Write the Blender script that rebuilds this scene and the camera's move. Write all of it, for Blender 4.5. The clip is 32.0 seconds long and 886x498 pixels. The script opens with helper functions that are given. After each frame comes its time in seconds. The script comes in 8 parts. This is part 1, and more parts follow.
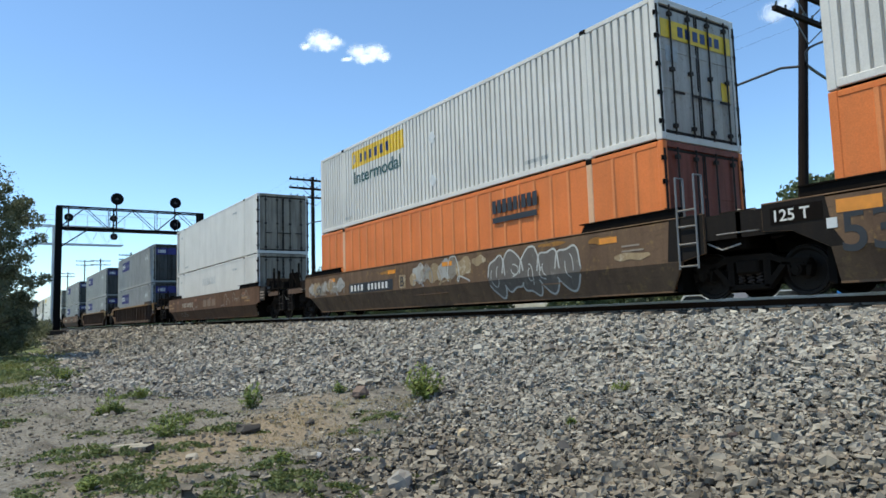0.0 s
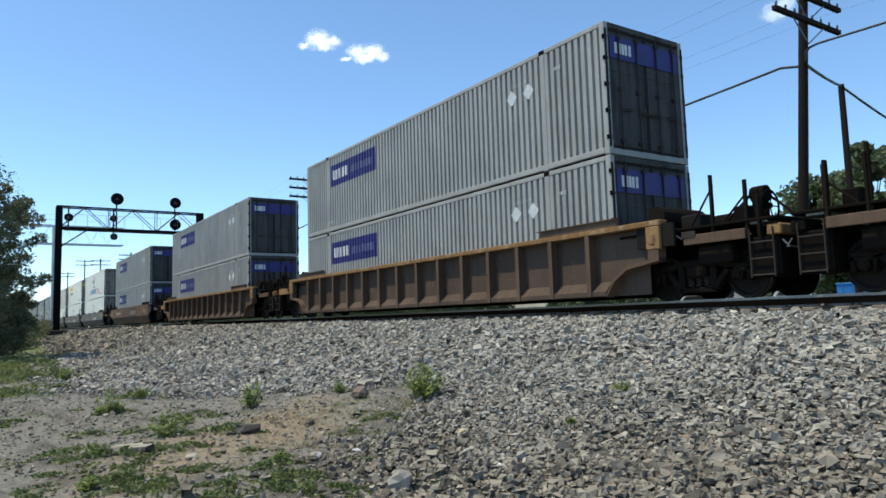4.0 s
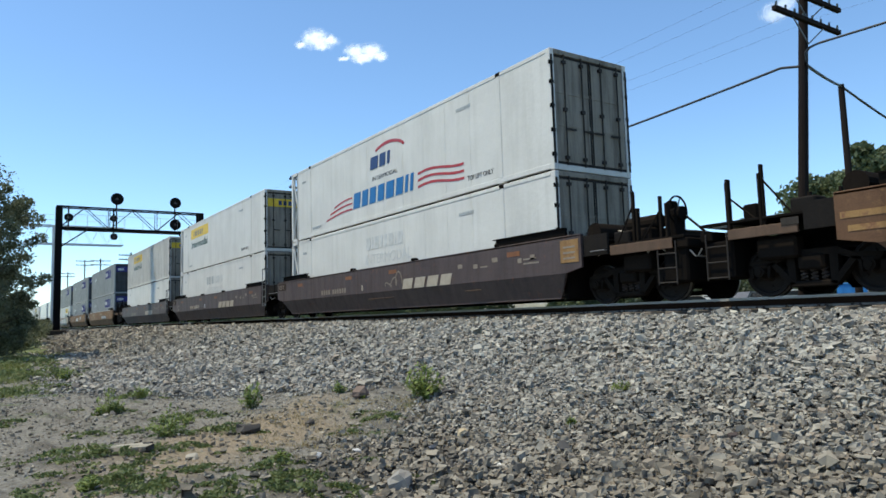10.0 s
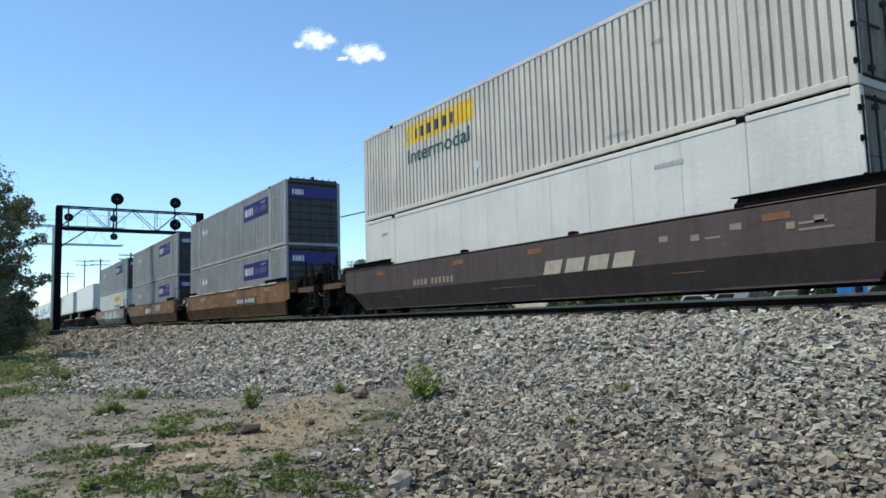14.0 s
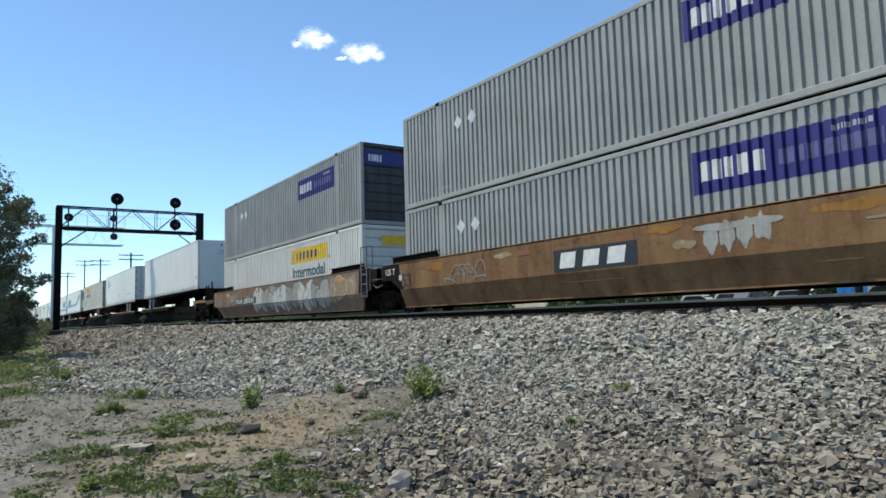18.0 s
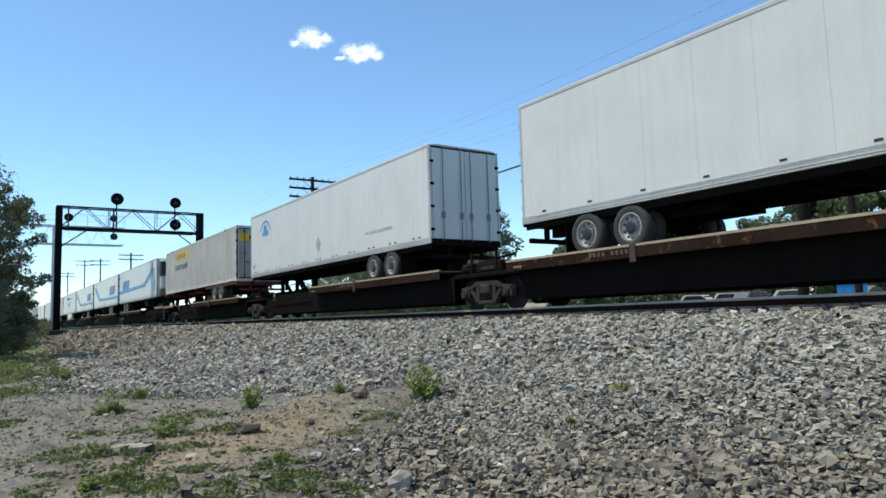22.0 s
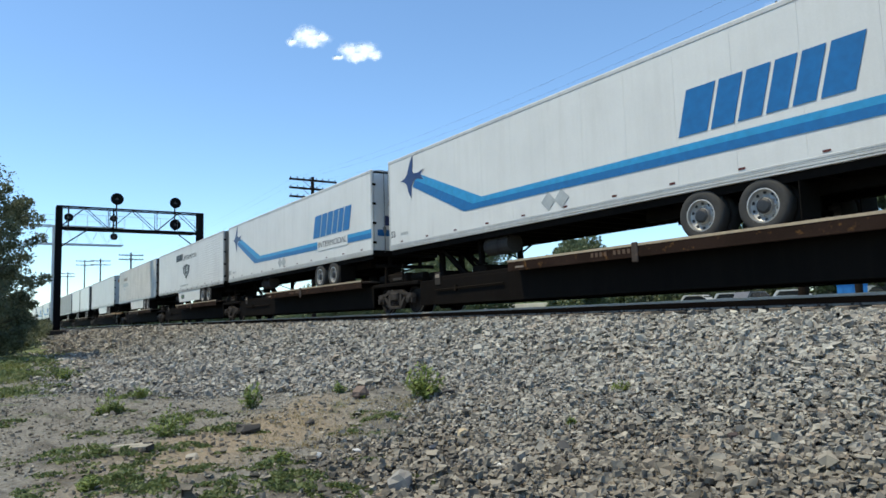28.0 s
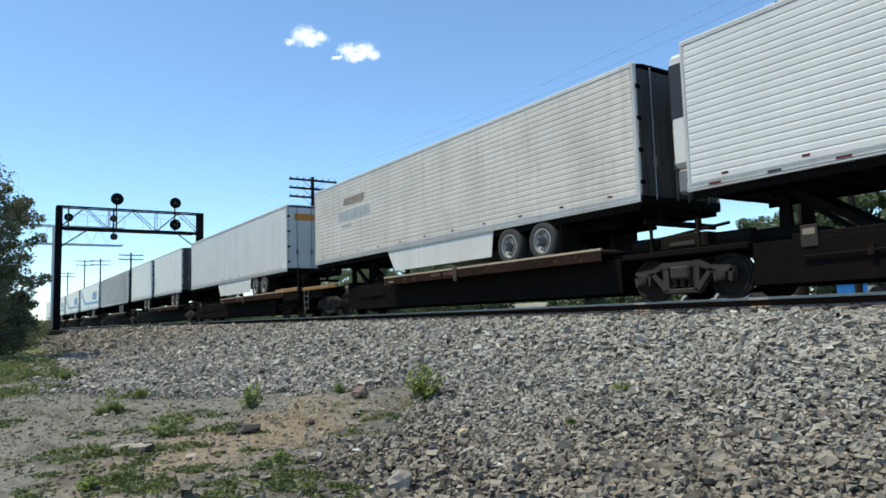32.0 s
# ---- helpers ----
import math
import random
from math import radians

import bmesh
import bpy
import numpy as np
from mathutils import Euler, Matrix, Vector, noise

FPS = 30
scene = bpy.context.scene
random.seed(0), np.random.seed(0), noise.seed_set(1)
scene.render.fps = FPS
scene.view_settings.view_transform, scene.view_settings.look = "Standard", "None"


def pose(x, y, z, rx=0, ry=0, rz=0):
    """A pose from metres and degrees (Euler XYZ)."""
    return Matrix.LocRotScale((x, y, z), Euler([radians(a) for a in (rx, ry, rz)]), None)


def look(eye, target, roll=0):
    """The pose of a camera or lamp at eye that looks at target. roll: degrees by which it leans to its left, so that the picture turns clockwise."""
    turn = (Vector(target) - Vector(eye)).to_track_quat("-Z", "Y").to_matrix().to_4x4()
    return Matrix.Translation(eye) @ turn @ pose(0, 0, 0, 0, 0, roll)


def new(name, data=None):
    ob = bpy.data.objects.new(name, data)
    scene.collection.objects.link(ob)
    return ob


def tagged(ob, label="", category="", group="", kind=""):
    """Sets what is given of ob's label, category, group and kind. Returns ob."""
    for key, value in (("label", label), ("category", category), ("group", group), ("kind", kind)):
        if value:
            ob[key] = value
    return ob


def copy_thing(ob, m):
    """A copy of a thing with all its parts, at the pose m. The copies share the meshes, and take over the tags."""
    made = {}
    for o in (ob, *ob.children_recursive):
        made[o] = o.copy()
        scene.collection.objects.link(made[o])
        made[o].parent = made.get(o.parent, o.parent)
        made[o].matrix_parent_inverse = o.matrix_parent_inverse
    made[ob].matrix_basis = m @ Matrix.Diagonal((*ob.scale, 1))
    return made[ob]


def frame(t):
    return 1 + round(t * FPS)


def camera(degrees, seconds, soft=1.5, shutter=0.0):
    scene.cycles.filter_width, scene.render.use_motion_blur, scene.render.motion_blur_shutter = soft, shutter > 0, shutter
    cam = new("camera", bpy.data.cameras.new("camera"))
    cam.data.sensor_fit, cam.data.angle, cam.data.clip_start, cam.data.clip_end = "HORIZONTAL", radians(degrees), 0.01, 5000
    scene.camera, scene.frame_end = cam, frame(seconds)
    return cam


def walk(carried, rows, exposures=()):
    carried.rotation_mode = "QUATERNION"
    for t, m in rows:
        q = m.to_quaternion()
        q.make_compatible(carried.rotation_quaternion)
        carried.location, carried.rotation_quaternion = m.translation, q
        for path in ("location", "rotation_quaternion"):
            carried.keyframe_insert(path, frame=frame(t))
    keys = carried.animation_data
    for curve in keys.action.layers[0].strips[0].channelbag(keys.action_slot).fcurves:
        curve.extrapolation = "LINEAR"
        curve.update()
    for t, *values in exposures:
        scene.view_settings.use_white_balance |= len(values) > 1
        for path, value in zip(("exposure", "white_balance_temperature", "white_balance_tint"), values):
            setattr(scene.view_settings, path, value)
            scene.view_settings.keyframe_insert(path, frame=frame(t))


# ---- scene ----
# Rail top is z = 0, the track runs along x, the camera stands on the near side at y = 0.
TRACK = 12.21          # centre line of the track
RAILS = (TRACK - 0.755, TRACK + 0.755)
END = 32.0

# ---------------------------------------------------------------- camera
cam = camera(65.03, END, soft=1.6)
EYE = Vector((0.0, 0.0, -0.197))
YAW, PITCH, ROLL = radians(56.212), radians(5.664), 1.704
AIM = EYE + Vector((-math.sin(YAW) * math.cos(PITCH), math.cos(YAW) * math.cos(PITCH), math.sin(PITCH)))
walk(cam, [(0.0, look(EYE, AIM, -ROLL)), (END, look(EYE, AIM, -ROLL))], exposures=[(0.0, 0.69, 6450, 1.0), (END, 0.69, 6450, 1.0)])

# ---------------------------------------------------------------- light
SUN_TO = Vector((-0.160, -0.360, 0.919)).normalized()
world = bpy.data.worlds.new("world")
scene.world = world
world.use_nodes = True
wn = world.node_tree.nodes
sky = wn.new("ShaderNodeTexSky")
sky.sky_type = "NISHITA"
sky.sun_disc = False
sky.sun_elevation = math.asin(SUN_TO.z)
sky.sun_rotation = math.atan2(SUN_TO.x, SUN_TO.y)
sky.altitude, sky.air_density, sky.dust_density, sky.ozone_density = 3200.0, 1.30, 0.03, 4.8
wn["Background"].inputs["Strength"].default_value = 0.139
world.node_tree.links.new(sky.outputs["Color"], wn["Background"].inputs["Color"])
sun = new("sun", bpy.data.lights.new("sun", "SUN"))
sun.data.energy, sun.data.angle, sun.data.color = 2.85, radians(0.53), (1.0, 0.86, 0.65)
sun.matrix_world = look((0, 0, 60), Vector((0, 0, 60)) - SUN_TO)


# ---------------------------------------------------------------- materials
def nodes_of(name):
    m = bpy.data.materials.new(name)
    m.use_nodes = True
    n, l = m.node_tree.nodes, m.node_tree.links
    return m, n, l, n["Principled BSDF"]


def noise_node(n, l, vec, scale, detail=4.0, rough=0.55):
    t = n.new("ShaderNodeTexNoise")
    t.inputs["Scale"].default_value, t.inputs["Detail"].default_value, t.inputs["Roughness"].default_value = scale, detail, rough
    l.new(vec, t.inputs["Vector"])
    return t.outputs["Fac"]


def ramp(n, l, fac, lo, hi, out=(0.0, 1.0)):
    r = n.new("ShaderNodeMapRange")
    r.inputs["From Min"].default_value, r.inputs["From Max"].default_value = lo, hi
    r.inputs["To Min"].default_value, r.inputs["To Max"].default_value = out
    l.new(fac, r.inputs["Value"])
    return r.outputs["Result"]


def blend(n, l, fac, a, b, mode="MIX"):
    x = n.new("ShaderNodeMix")
    x.data_type, x.blend_type = "RGBA", mode
    for sock, val in ((x.inputs["Factor"], fac), (x.inputs["A"], a), (x.inputs["B"], b)):
        if isinstance(val, bpy.types.NodeSocket):
            l.new(val, sock)
        elif isinstance(val, (int, float)):
            sock.default_value = val
        else:
            sock.default_value = (*val, 1.0)
    return x.outputs["Result"]


def stretched(n, l, sx, sy, sz, world_space=False):
    tc = n.new("ShaderNodeTexCoord")
    mp = n.new("ShaderNodeMapping")
    mp.inputs["Scale"].default_value = (sx, sy, sz)
    if world_space:
        g = n.new("ShaderNodeNewGeometry")
        l.new(g.outputs["Position"], mp.inputs["Vector"])
    else:
        l.new(tc.outputs["Object"], mp.inputs["Vector"])
    return mp.outputs["Vector"]


def paint(name, col, rough=0.5, dirt=(0.10, 0.08, 0.06), amount=0.35, grain=0.06, metal=0.0, bump=0.02, streak=True, spots=0.0, spot_col=(0.16, 0.06, 0.03), dust=None, spec=0.5):
    """Weathered paint or metal: clouded base, dirt that has run down, fine grain, optional rust spots."""
    m, n, l, b = nodes_of(name)
    v = stretched(n, l, 1, 1, 1)
    vs = stretched(n, l, 3.2, 3.2, 0.28) if streak else v
    big = ramp(n, l, noise_node(n, l, v, 0.7, 5), 0.35, 0.75)
    run = ramp(n, l, noise_node(n, l, vs, 1.6, 6, 0.65), 0.46, 0.82)
    fine = noise_node(n, l, v, 38, 3)
    dark = tuple(c * (1 - 0.35 * min(1, amount * 1.6)) for c in col)
    c = blend(n, l, big, col, dark)
    k = n.new("ShaderNodeMath"); k.operation = "MULTIPLY"; k.inputs[1].default_value = amount
    l.new(run, k.inputs[0])
    c = blend(n, l, k.outputs[0], c, dirt)
    if spots:
        sp = ramp(n, l, noise_node(n, l, v, 5.5, 6, 0.7), 0.62 - 0.12 * spots, 0.74 - 0.10 * spots)
        c = blend(n, l, sp, c, spot_col)
    if dust:
        dv = ramp(n, l, noise_node(n, l, stretched(n, l, 1.1, 1.1, 0.22), 1.3, 7, 0.62), 0.40, 0.72, (0.0, 0.75))
        c = blend(n, l, dv, c, dust)
        wear = ramp(n, l, noise_node(n, l, stretched(n, l, 0.5, 1, 2.2), 3.1, 6, 0.7), 0.58, 0.70, (0.0, 0.6))
        c = blend(n, l, wear, c, tuple(q * 0.45 for q in col))
    g = ramp(n, l, fine, 0.3, 0.7, (1 - grain * 2, 1 + grain))
    gc = n.new("ShaderNodeCombineColor")
    for i in range(3):
        l.new(g, gc.inputs[i])
    c = blend(n, l, 1.0, c, gc.outputs[0], "MULTIPLY")
    l.new(c, b.inputs["Base Color"])
    b.inputs["Metallic"].default_value = metal
    b.inputs["Specular IOR Level"].default_value = spec
    l.new(ramp(n, l, run, 0.0, 1.0, (rough, min(1.0, rough + 0.25))), b.inputs["Roughness"])
    if bump:
        bp = n.new("ShaderNodeBump")
        bp.inputs["Strength"].default_value, bp.inputs["Distance"].default_value = 0.35, bump
        l.new(noise_node(n, l, v, 9, 5), bp.inputs["Height"])
        l.new(bp.outputs[0], b.inputs["Normal"])
    return m


def plain(name, col, rough=0.6, metal=0.0):
    m, n, l, b = nodes_of(name)
    v = stretched(n, l, 1, 1, 1)
    f = ramp(n, l, noise_node(n, l, v, 6, 5), 0.3, 0.75)
    l.new(blend(n, l, f, col, tuple(x * 0.72 for x in col)), b.inputs["Base Color"])
    b.inputs["Roughness"].default_value, b.inputs["Metallic"].default_value = rough, metal
    return m


M = {}
M["white"] = paint("white_container_paint", (0.66, 0.645, 0.605), 0.5, (0.34, 0.335, 0.29), 0.25, grain=0.035, spec=0.25)
M["white_clean"] = paint("white_trailer_skin", (0.66, 0.655, 0.63), 0.4, (0.40, 0.39, 0.36), 0.18, grain=0.015, bump=0.003, spec=0.3)
M["cream"] = paint("cream_container_paint", (0.62, 0.585, 0.53), 0.5, (0.30, 0.25, 0.19), 0.38, spec=0.25)
M["grey"] = paint("grey_container_paint", (0.36, 0.365, 0.357), 0.6, (0.20, 0.185, 0.16), 0.42, spec=0.15)
# container ends: bases darkened for their shaded side, dirt streaks on top
M["grey_dark"] = paint("shaded_sooty_grey_door_paint", (0.085, 0.083, 0.080), 0.7, (0.020, 0.017, 0.015), 0.95, spec=0.08)
M["grey_nose"] = paint("shaded_sooty_grey_end_paint", (0.075, 0.075, 0.078), 0.55, (0.022, 0.02, 0.018), 0.8, spec=0.12)
M["door_white"] = paint("shaded_dirty_white_door_paint", (0.31, 0.272, 0.22), 0.65, (0.05, 0.042, 0.035), 0.9, spec=0.08)
M["grime"] = paint("sooty_door_seal", (0.030, 0.027, 0.025), 0.85, (0.06, 0.045, 0.035), 0.4, spec=0.1)
M["door_light"] = paint("scuffed_white_door_paint", (0.46, 0.445, 0.41), 0.6, (0.10, 0.085, 0.07), 0.6, spots=0.25, spot_col=(0.12, 0.08, 0.05), spec=0.15)
M["smoke_spray"] = paint("smoke_grey_spray_paint", (0.125, 0.108, 0.092), 0.6, (0.08, 0.06, 0.05), 0.6, spots=0.3, spot_col=(0.22, 0.2, 0.17))
M["orange"] = paint("orange_container_paint", (0.70, 0.195, 0.05), 0.5, (0.36, 0.15, 0.065), 0.40, spec=0.25)
M["orange_post"] = paint("faded_orange_post_paint", (0.72, 0.25, 0.085), 0.5, (0.42, 0.17, 0.07), 0.4, spec=0.25)
M["cream_post"] = paint("primed_post_paint", (0.72, 0.43, 0.25), 0.5, (0.40, 0.25, 0.15), 0.4)
# orange darkened for the shaded door end, soot streaks on top
M["orange_door"] = paint("shaded_sooty_orange_door_paint", (0.20, 0.035, 0.012), 0.6, (0.04, 0.014, 0.008), 0.8)
M["brown"] = paint("brown_wagon_paint", (0.125, 0.078, 0.050), 0.7, (0.05, 0.032, 0.024), 0.6, spots=0.55, spot_col=(0.20, 0.13, 0.055), dust=(0.185, 0.118, 0.068), spec=0.2)
M["brown_rust"] = paint("rust_brown_wagon_paint", (0.125, 0.066, 0.038), 0.7, (0.05, 0.03, 0.021), 0.6, spots=0.45, spot_col=(0.18, 0.105, 0.05), dust=(0.175, 0.098, 0.054), spec=0.2)
M["maroon"] = paint("maroon_wagon_paint", (0.064, 0.041, 0.037), 0.55, (0.035, 0.024, 0.022), 0.5, spots=0.2, dust=(0.095, 0.065, 0.055))
M["brown_light"] = paint("faded_brown_wagon_paint", (0.19, 0.115, 0.078), 0.65, (0.09, 0.05, 0.035), 0.6, spots=0.5, spot_col=(0.26, 0.16, 0.09), dust=(0.28, 0.20, 0.14))
M["end_dark"] = paint("dark_end_steel", (0.020, 0.018, 0.017), 0.8, (0.035, 0.028, 0.022), 0.4, spec=0.03)
M["silver_spray"] = paint("silver_spray_paint", (0.38, 0.37, 0.34), 0.5, (0.17, 0.13, 0.10), 0.7, spots=0.5, spot_col=(0.18, 0.13, 0.09))
M["silver_old"] = paint("worn_silver_spray_paint", (0.27, 0.245, 0.20), 0.6, (0.13, 0.09, 0.06), 0.8, spots=0.8, spot_col=(0.14, 0.09, 0.055))
M["white_spray"] = paint("white_spray_paint", (0.58, 0.58, 0.56), 0.5, (0.30, 0.26, 0.22), 0.45, spots=0.2, spot_col=(0.26, 0.2, 0.15))
M["ochre_spray"] = paint("ochre_spray_paint", (0.33, 0.24, 0.13), 0.6, (0.14, 0.09, 0.05), 0.7, spots=0.6, spot_col=(0.45, 0.38, 0.28))
M["ochre_wear"] = paint("worn_ochre_paint", (0.34, 0.17, 0.045), 0.7, (0.14, 0.07, 0.035), 0.7, spots=0.7, spot_col=(0.16, 0.085, 0.045), spec=0.15)
M["tan"] = paint("rusty_yellow_wagon_paint", (0.185, 0.098, 0.046), 0.65, (0.075, 0.036, 0.022), 0.75, spots=0.9, spot_col=(0.10, 0.045, 0.025), dust=(0.30, 0.185, 0.085), spec=0.2)
M["rust_rib"] = paint("rust_brown_rib_paint", (0.135, 0.090, 0.064), 0.8, (0.06, 0.04, 0.03), 0.6, spots=0.4, spot_col=(0.17, 0.085, 0.045), spec=0.15)
M["chord"] = paint("rust_worn_ochre_chord_paint", (0.27, 0.15, 0.06), 0.7, (0.09, 0.05, 0.03), 0.7, spots=0.8, spot_col=(0.34, 0.26, 0.17), spec=0.15)
M["rust_plate"] = paint("rust_stained_well_plate", (0.105, 0.076, 0.059), 0.85, (0.055, 0.038, 0.03), 0.6, spots=0.35, spot_col=(0.15, 0.085, 0.05), spec=0.12)
M["deck"] = paint("sooty_deck_edge", (0.034, 0.021, 0.016), 0.8, (0.012, 0.009, 0.007), 0.8, spots=0.3, spot_col=(0.17, 0.085, 0.03), streak=False, spec=0.03)
M["yellow_old"] = paint("old_yellow_wagon_paint", (0.34, 0.19, 0.06), 0.6, (0.10, 0.05, 0.025), 0.7, spots=0.8)
# darker copy of the cast steel: shade under the wells is in it
M["truck_dark"] = paint("shaded_oily_truck_steel", (0.016, 0.0125, 0.010), 0.85, (0.032, 0.024, 0.018), 0.35, spec=0.03)
M["rust"] = paint("rusted_steel", (0.060, 0.042, 0.033), 0.8, (0.035, 0.025, 0.02), 0.6, spots=0.4, spot_col=(0.12, 0.07, 0.045))
# black lowered further to hold the shade beneath the decks
M["black"] = paint("sooty_shade_black_steel", (0.0095, 0.0080, 0.0070), 0.8, (0.017, 0.0135, 0.011), 0.5, spec=0.03)
M["frame_grey"] = paint("dusty_cast_steel", (0.052, 0.045, 0.040), 0.8, (0.02, 0.017, 0.015), 0.7, spec=0.15)
M["wheel"] = paint("worn_wheel_steel", (0.026, 0.022, 0.020), 0.7, (0.035, 0.025, 0.018), 0.5, metal=0.0, spec=0.1)
M["tread"] = plain("polished_tread_steel", (0.36, 0.345, 0.32), 0.45, 0.7)
M["alu"] = paint("dull_aluminium", (0.54, 0.535, 0.51), 0.5, (0.26, 0.24, 0.22), 0.35, metal=0.15, bump=0.006)
M["galv"] = paint("galvanised_steel", (0.22, 0.215, 0.21), 0.45, (0.2, 0.18, 0.16), 0.4, metal=0.5)
M["tyre"] = paint("dusty_tyre_rubber", (0.035, 0.034, 0.033), 0.85, (0.09, 0.08, 0.07), 0.4, streak=False)
M["rim"] = paint("white_wheel_rim", (0.46, 0.45, 0.43), 0.4, (0.12, 0.10, 0.08), 0.5, metal=0.3)
M["blue_logo"] = plain("deep_blue_logo", (0.026, 0.024, 0.175), 0.6)
M["blue_grey"] = plain("faded_blue_grey_lettering", (0.115, 0.12, 0.25), 0.6)
# pale colour paints in the sunlit line along the deck edge
M["lip"] = plain("sunlit_deck_lip", (0.42, 0.33, 0.22), 0.6)
M["blue"] = plain("bright_blue_film", (0.006, 0.13, 0.36), 0.4)
M["blue_light"] = plain("light_blue_film", (0.03, 0.28, 0.55), 0.4)
M["navy"] = plain("navy_film", (0.012, 0.03, 0.12), 0.4)
M["yellow"] = plain("yellow_film", (0.80, 0.53, 0.02), 0.45)
M["green"] = plain("dark_green_film", (0.006, 0.062, 0.052), 0.5)
M["ink"] = plain("black_lettering", (0.02, 0.02, 0.022), 0.5)
M["ink_soft"] = plain("faded_grey_lettering", (0.40, 0.42, 0.42), 0.5)
M["ghost"] = plain("nearly_gone_lettering", (0.59, 0.59, 0.57), 0.5)
M["letter"] = plain("white_lettering", (0.72, 0.71, 0.68), 0.5)
M["letter_old"] = plain("worn_cream_lettering", (0.42, 0.36, 0.28), 0.6)
M["letter_dirty"] = plain("rubbed_stencil_lettering", (0.27, 0.22, 0.17), 0.7)
M["letter_tan"] = plain("faded_tan_lettering", (0.205, 0.135, 0.085), 0.7)
M["hose_pale"] = plain("dusty_rubber_hose", (0.30, 0.28, 0.26), 0.8)
M["orange_mark"] = plain("orange_reflector", (0.70, 0.26, 0.02), 0.4)
M["dull_mark"] = plain("grimy_orange_reflector", (0.22, 0.085, 0.03), 0.6)
M["red"] = plain("red_film", (0.42, 0.03, 0.03), 0.45)
M["red_dark"] = paint("dull_red_chassis_paint", (0.11, 0.026, 0.022), 0.6, (0.05, 0.02, 0.018), 0.5, spec=0.2)
M["graffiti_white"] = plain("sprayed_pale_paint", (0.45, 0.45, 0.42), 0.6)
M["graffiti_grey"] = plain("sprayed_grey_paint", (0.24, 0.24, 0.24), 0.6)
M["graffiti_teal"] = plain("sprayed_teal_paint", (0.035, 0.10, 0.125), 0.6)
M["hazard"] = plain("pale_placard", (0.60, 0.62, 0.62), 0.4)
M["board_brown"] = paint("dark_brown_board_paint", (0.050, 0.034, 0.026), 0.7, (0.03, 0.022, 0.018), 0.5, spots=0.4, spot_col=(0.12, 0.07, 0.04), spec=0.15)


# ---------------------------------------------------------------- mesh helpers
class Build:
    """Collects the faces of one part."""

    def __init__(self):
        self.v, self.f = [], []

    def poly(self, pts):
        i = len(self.v)
        self.v += [tuple(p) for p in pts]
        self.f.append(tuple(range(i, i + len(pts))))
        return self

    def box(self, x0, x1, y0, y1, z0, z1, c=0.0):
        """A box, with its edges cut by c."""
        if c <= 0:
            i = len(self.v)
            self.v += [(x, y, z) for x in (x0, x1) for y in (y0, y1) for z in (z0, z1)]
            self.f += [tuple(i + k for k in q) for q in ((0, 1, 3, 2), (4, 6, 7, 5), (0, 4, 5, 1), (2, 3, 7, 6), (0, 2, 6, 4), (1, 5, 7, 3))]
            return self
        c = min(c, 0.45 * (x1 - x0), 0.45 * (y1 - y0), 0.45 * (z1 - z0))
        lo, hi = (x0, y0, z0), (x1, y1, z1)
        base, idx = len(self.v), {}
        for s in ((a, b, d) for a in (0, 1) for b in (0, 1) for d in (0, 1)):
            for ax in range(3):
                p = [(hi[k] if s[k] else lo[k]) if k == ax else (hi[k] - c if s[k] else lo[k] + c) for k in range(3)]
                idx[s, ax] = len(self.v)
                self.v.append(tuple(p))
        for ax in range(3):
            o = [k for k in range(3) if k != ax]
            for side in (0, 1):
                ring = []
                for a, b in ((0, 0), (1, 0), (1, 1), (0, 1)):
                    s = [0, 0, 0]
                    s[ax], s[o[0]], s[o[1]] = side, a, b
                    ring.append(idx[tuple(s), ax])
                flip = (side == 1) == (ax == 1)
                self.f.append(tuple(reversed(ring)) if flip else tuple(ring))
        for ax in range(3):
            o = [k for k in range(3) if k != ax]
            for a in (0, 1):
                for b in (0, 1):
                    s0, s1 = [0, 0, 0], [0, 0, 0]
                    s0[o[0]] = s1[o[0]] = a
                    s0[o[1]] = s1[o[1]] = b
                    s1[ax] = 1
                    s0, s1 = tuple(s0), tuple(s1)
                    self.f.append((idx[s0, o[0]], idx[s1, o[0]], idx[s1, o[1]], idx[s0, o[1]]))
        for s in ((a, b, d) for a in (0, 1) for b in (0, 1) for d in (0, 1)):
            self.f.append((idx[s, 0], idx[s, 1], idx[s, 2]))
        return self

    def prism(self, pts, a0, a1, axis="y"):
        """A closed outline drawn out along an axis; the outline's two numbers are the other two axes in order."""
        def at(p, a):
            return {"x": (a, p[0], p[1]), "y": (p[0], a, p[1]), "z": (p[0], p[1], a)}[axis]
        i, k = len(self.v), len(pts)
        self.v += [at(p, a0) for p in pts] + [at(p, a1) for p in pts]
        self.f += [tuple(range(i, i + k)), tuple(reversed(range(i + k, i + 2 * k)))]
        self.f += [(i + j, i + k + j, i + k + (j + 1) % k, i + (j + 1) % k) for j in range(k)]
        return self

    def strip(self, line, z0, z1):
        """An upright sheet over a line of (x, y)."""
        i, k = len(self.v), len(line)
        self.v += [(x, y, z0) for x, y in line] + [(x, y, z1) for x, y in line]
        self.f += [(i + j, i + j + 1, i + k + j + 1, i + k + j) for j in range(k - 1)]
        return self

    def tube(self, p, q, r, n=8, r1=None):
        p, q = Vector(p), Vector(q)
        d = (q - p).normalized()
        a = d.orthogonal().normalized()
        b = d.cross(a)
        r1 = r if r1 is None else r1
        i = len(self.v)
        for c, rad in ((p, r), (q, r1)):
            for k in range(n):
                w = 2 * math.pi * k / n
                self.v.append(tuple(c + a * math.cos(w) * rad + b * math.sin(w) * rad))
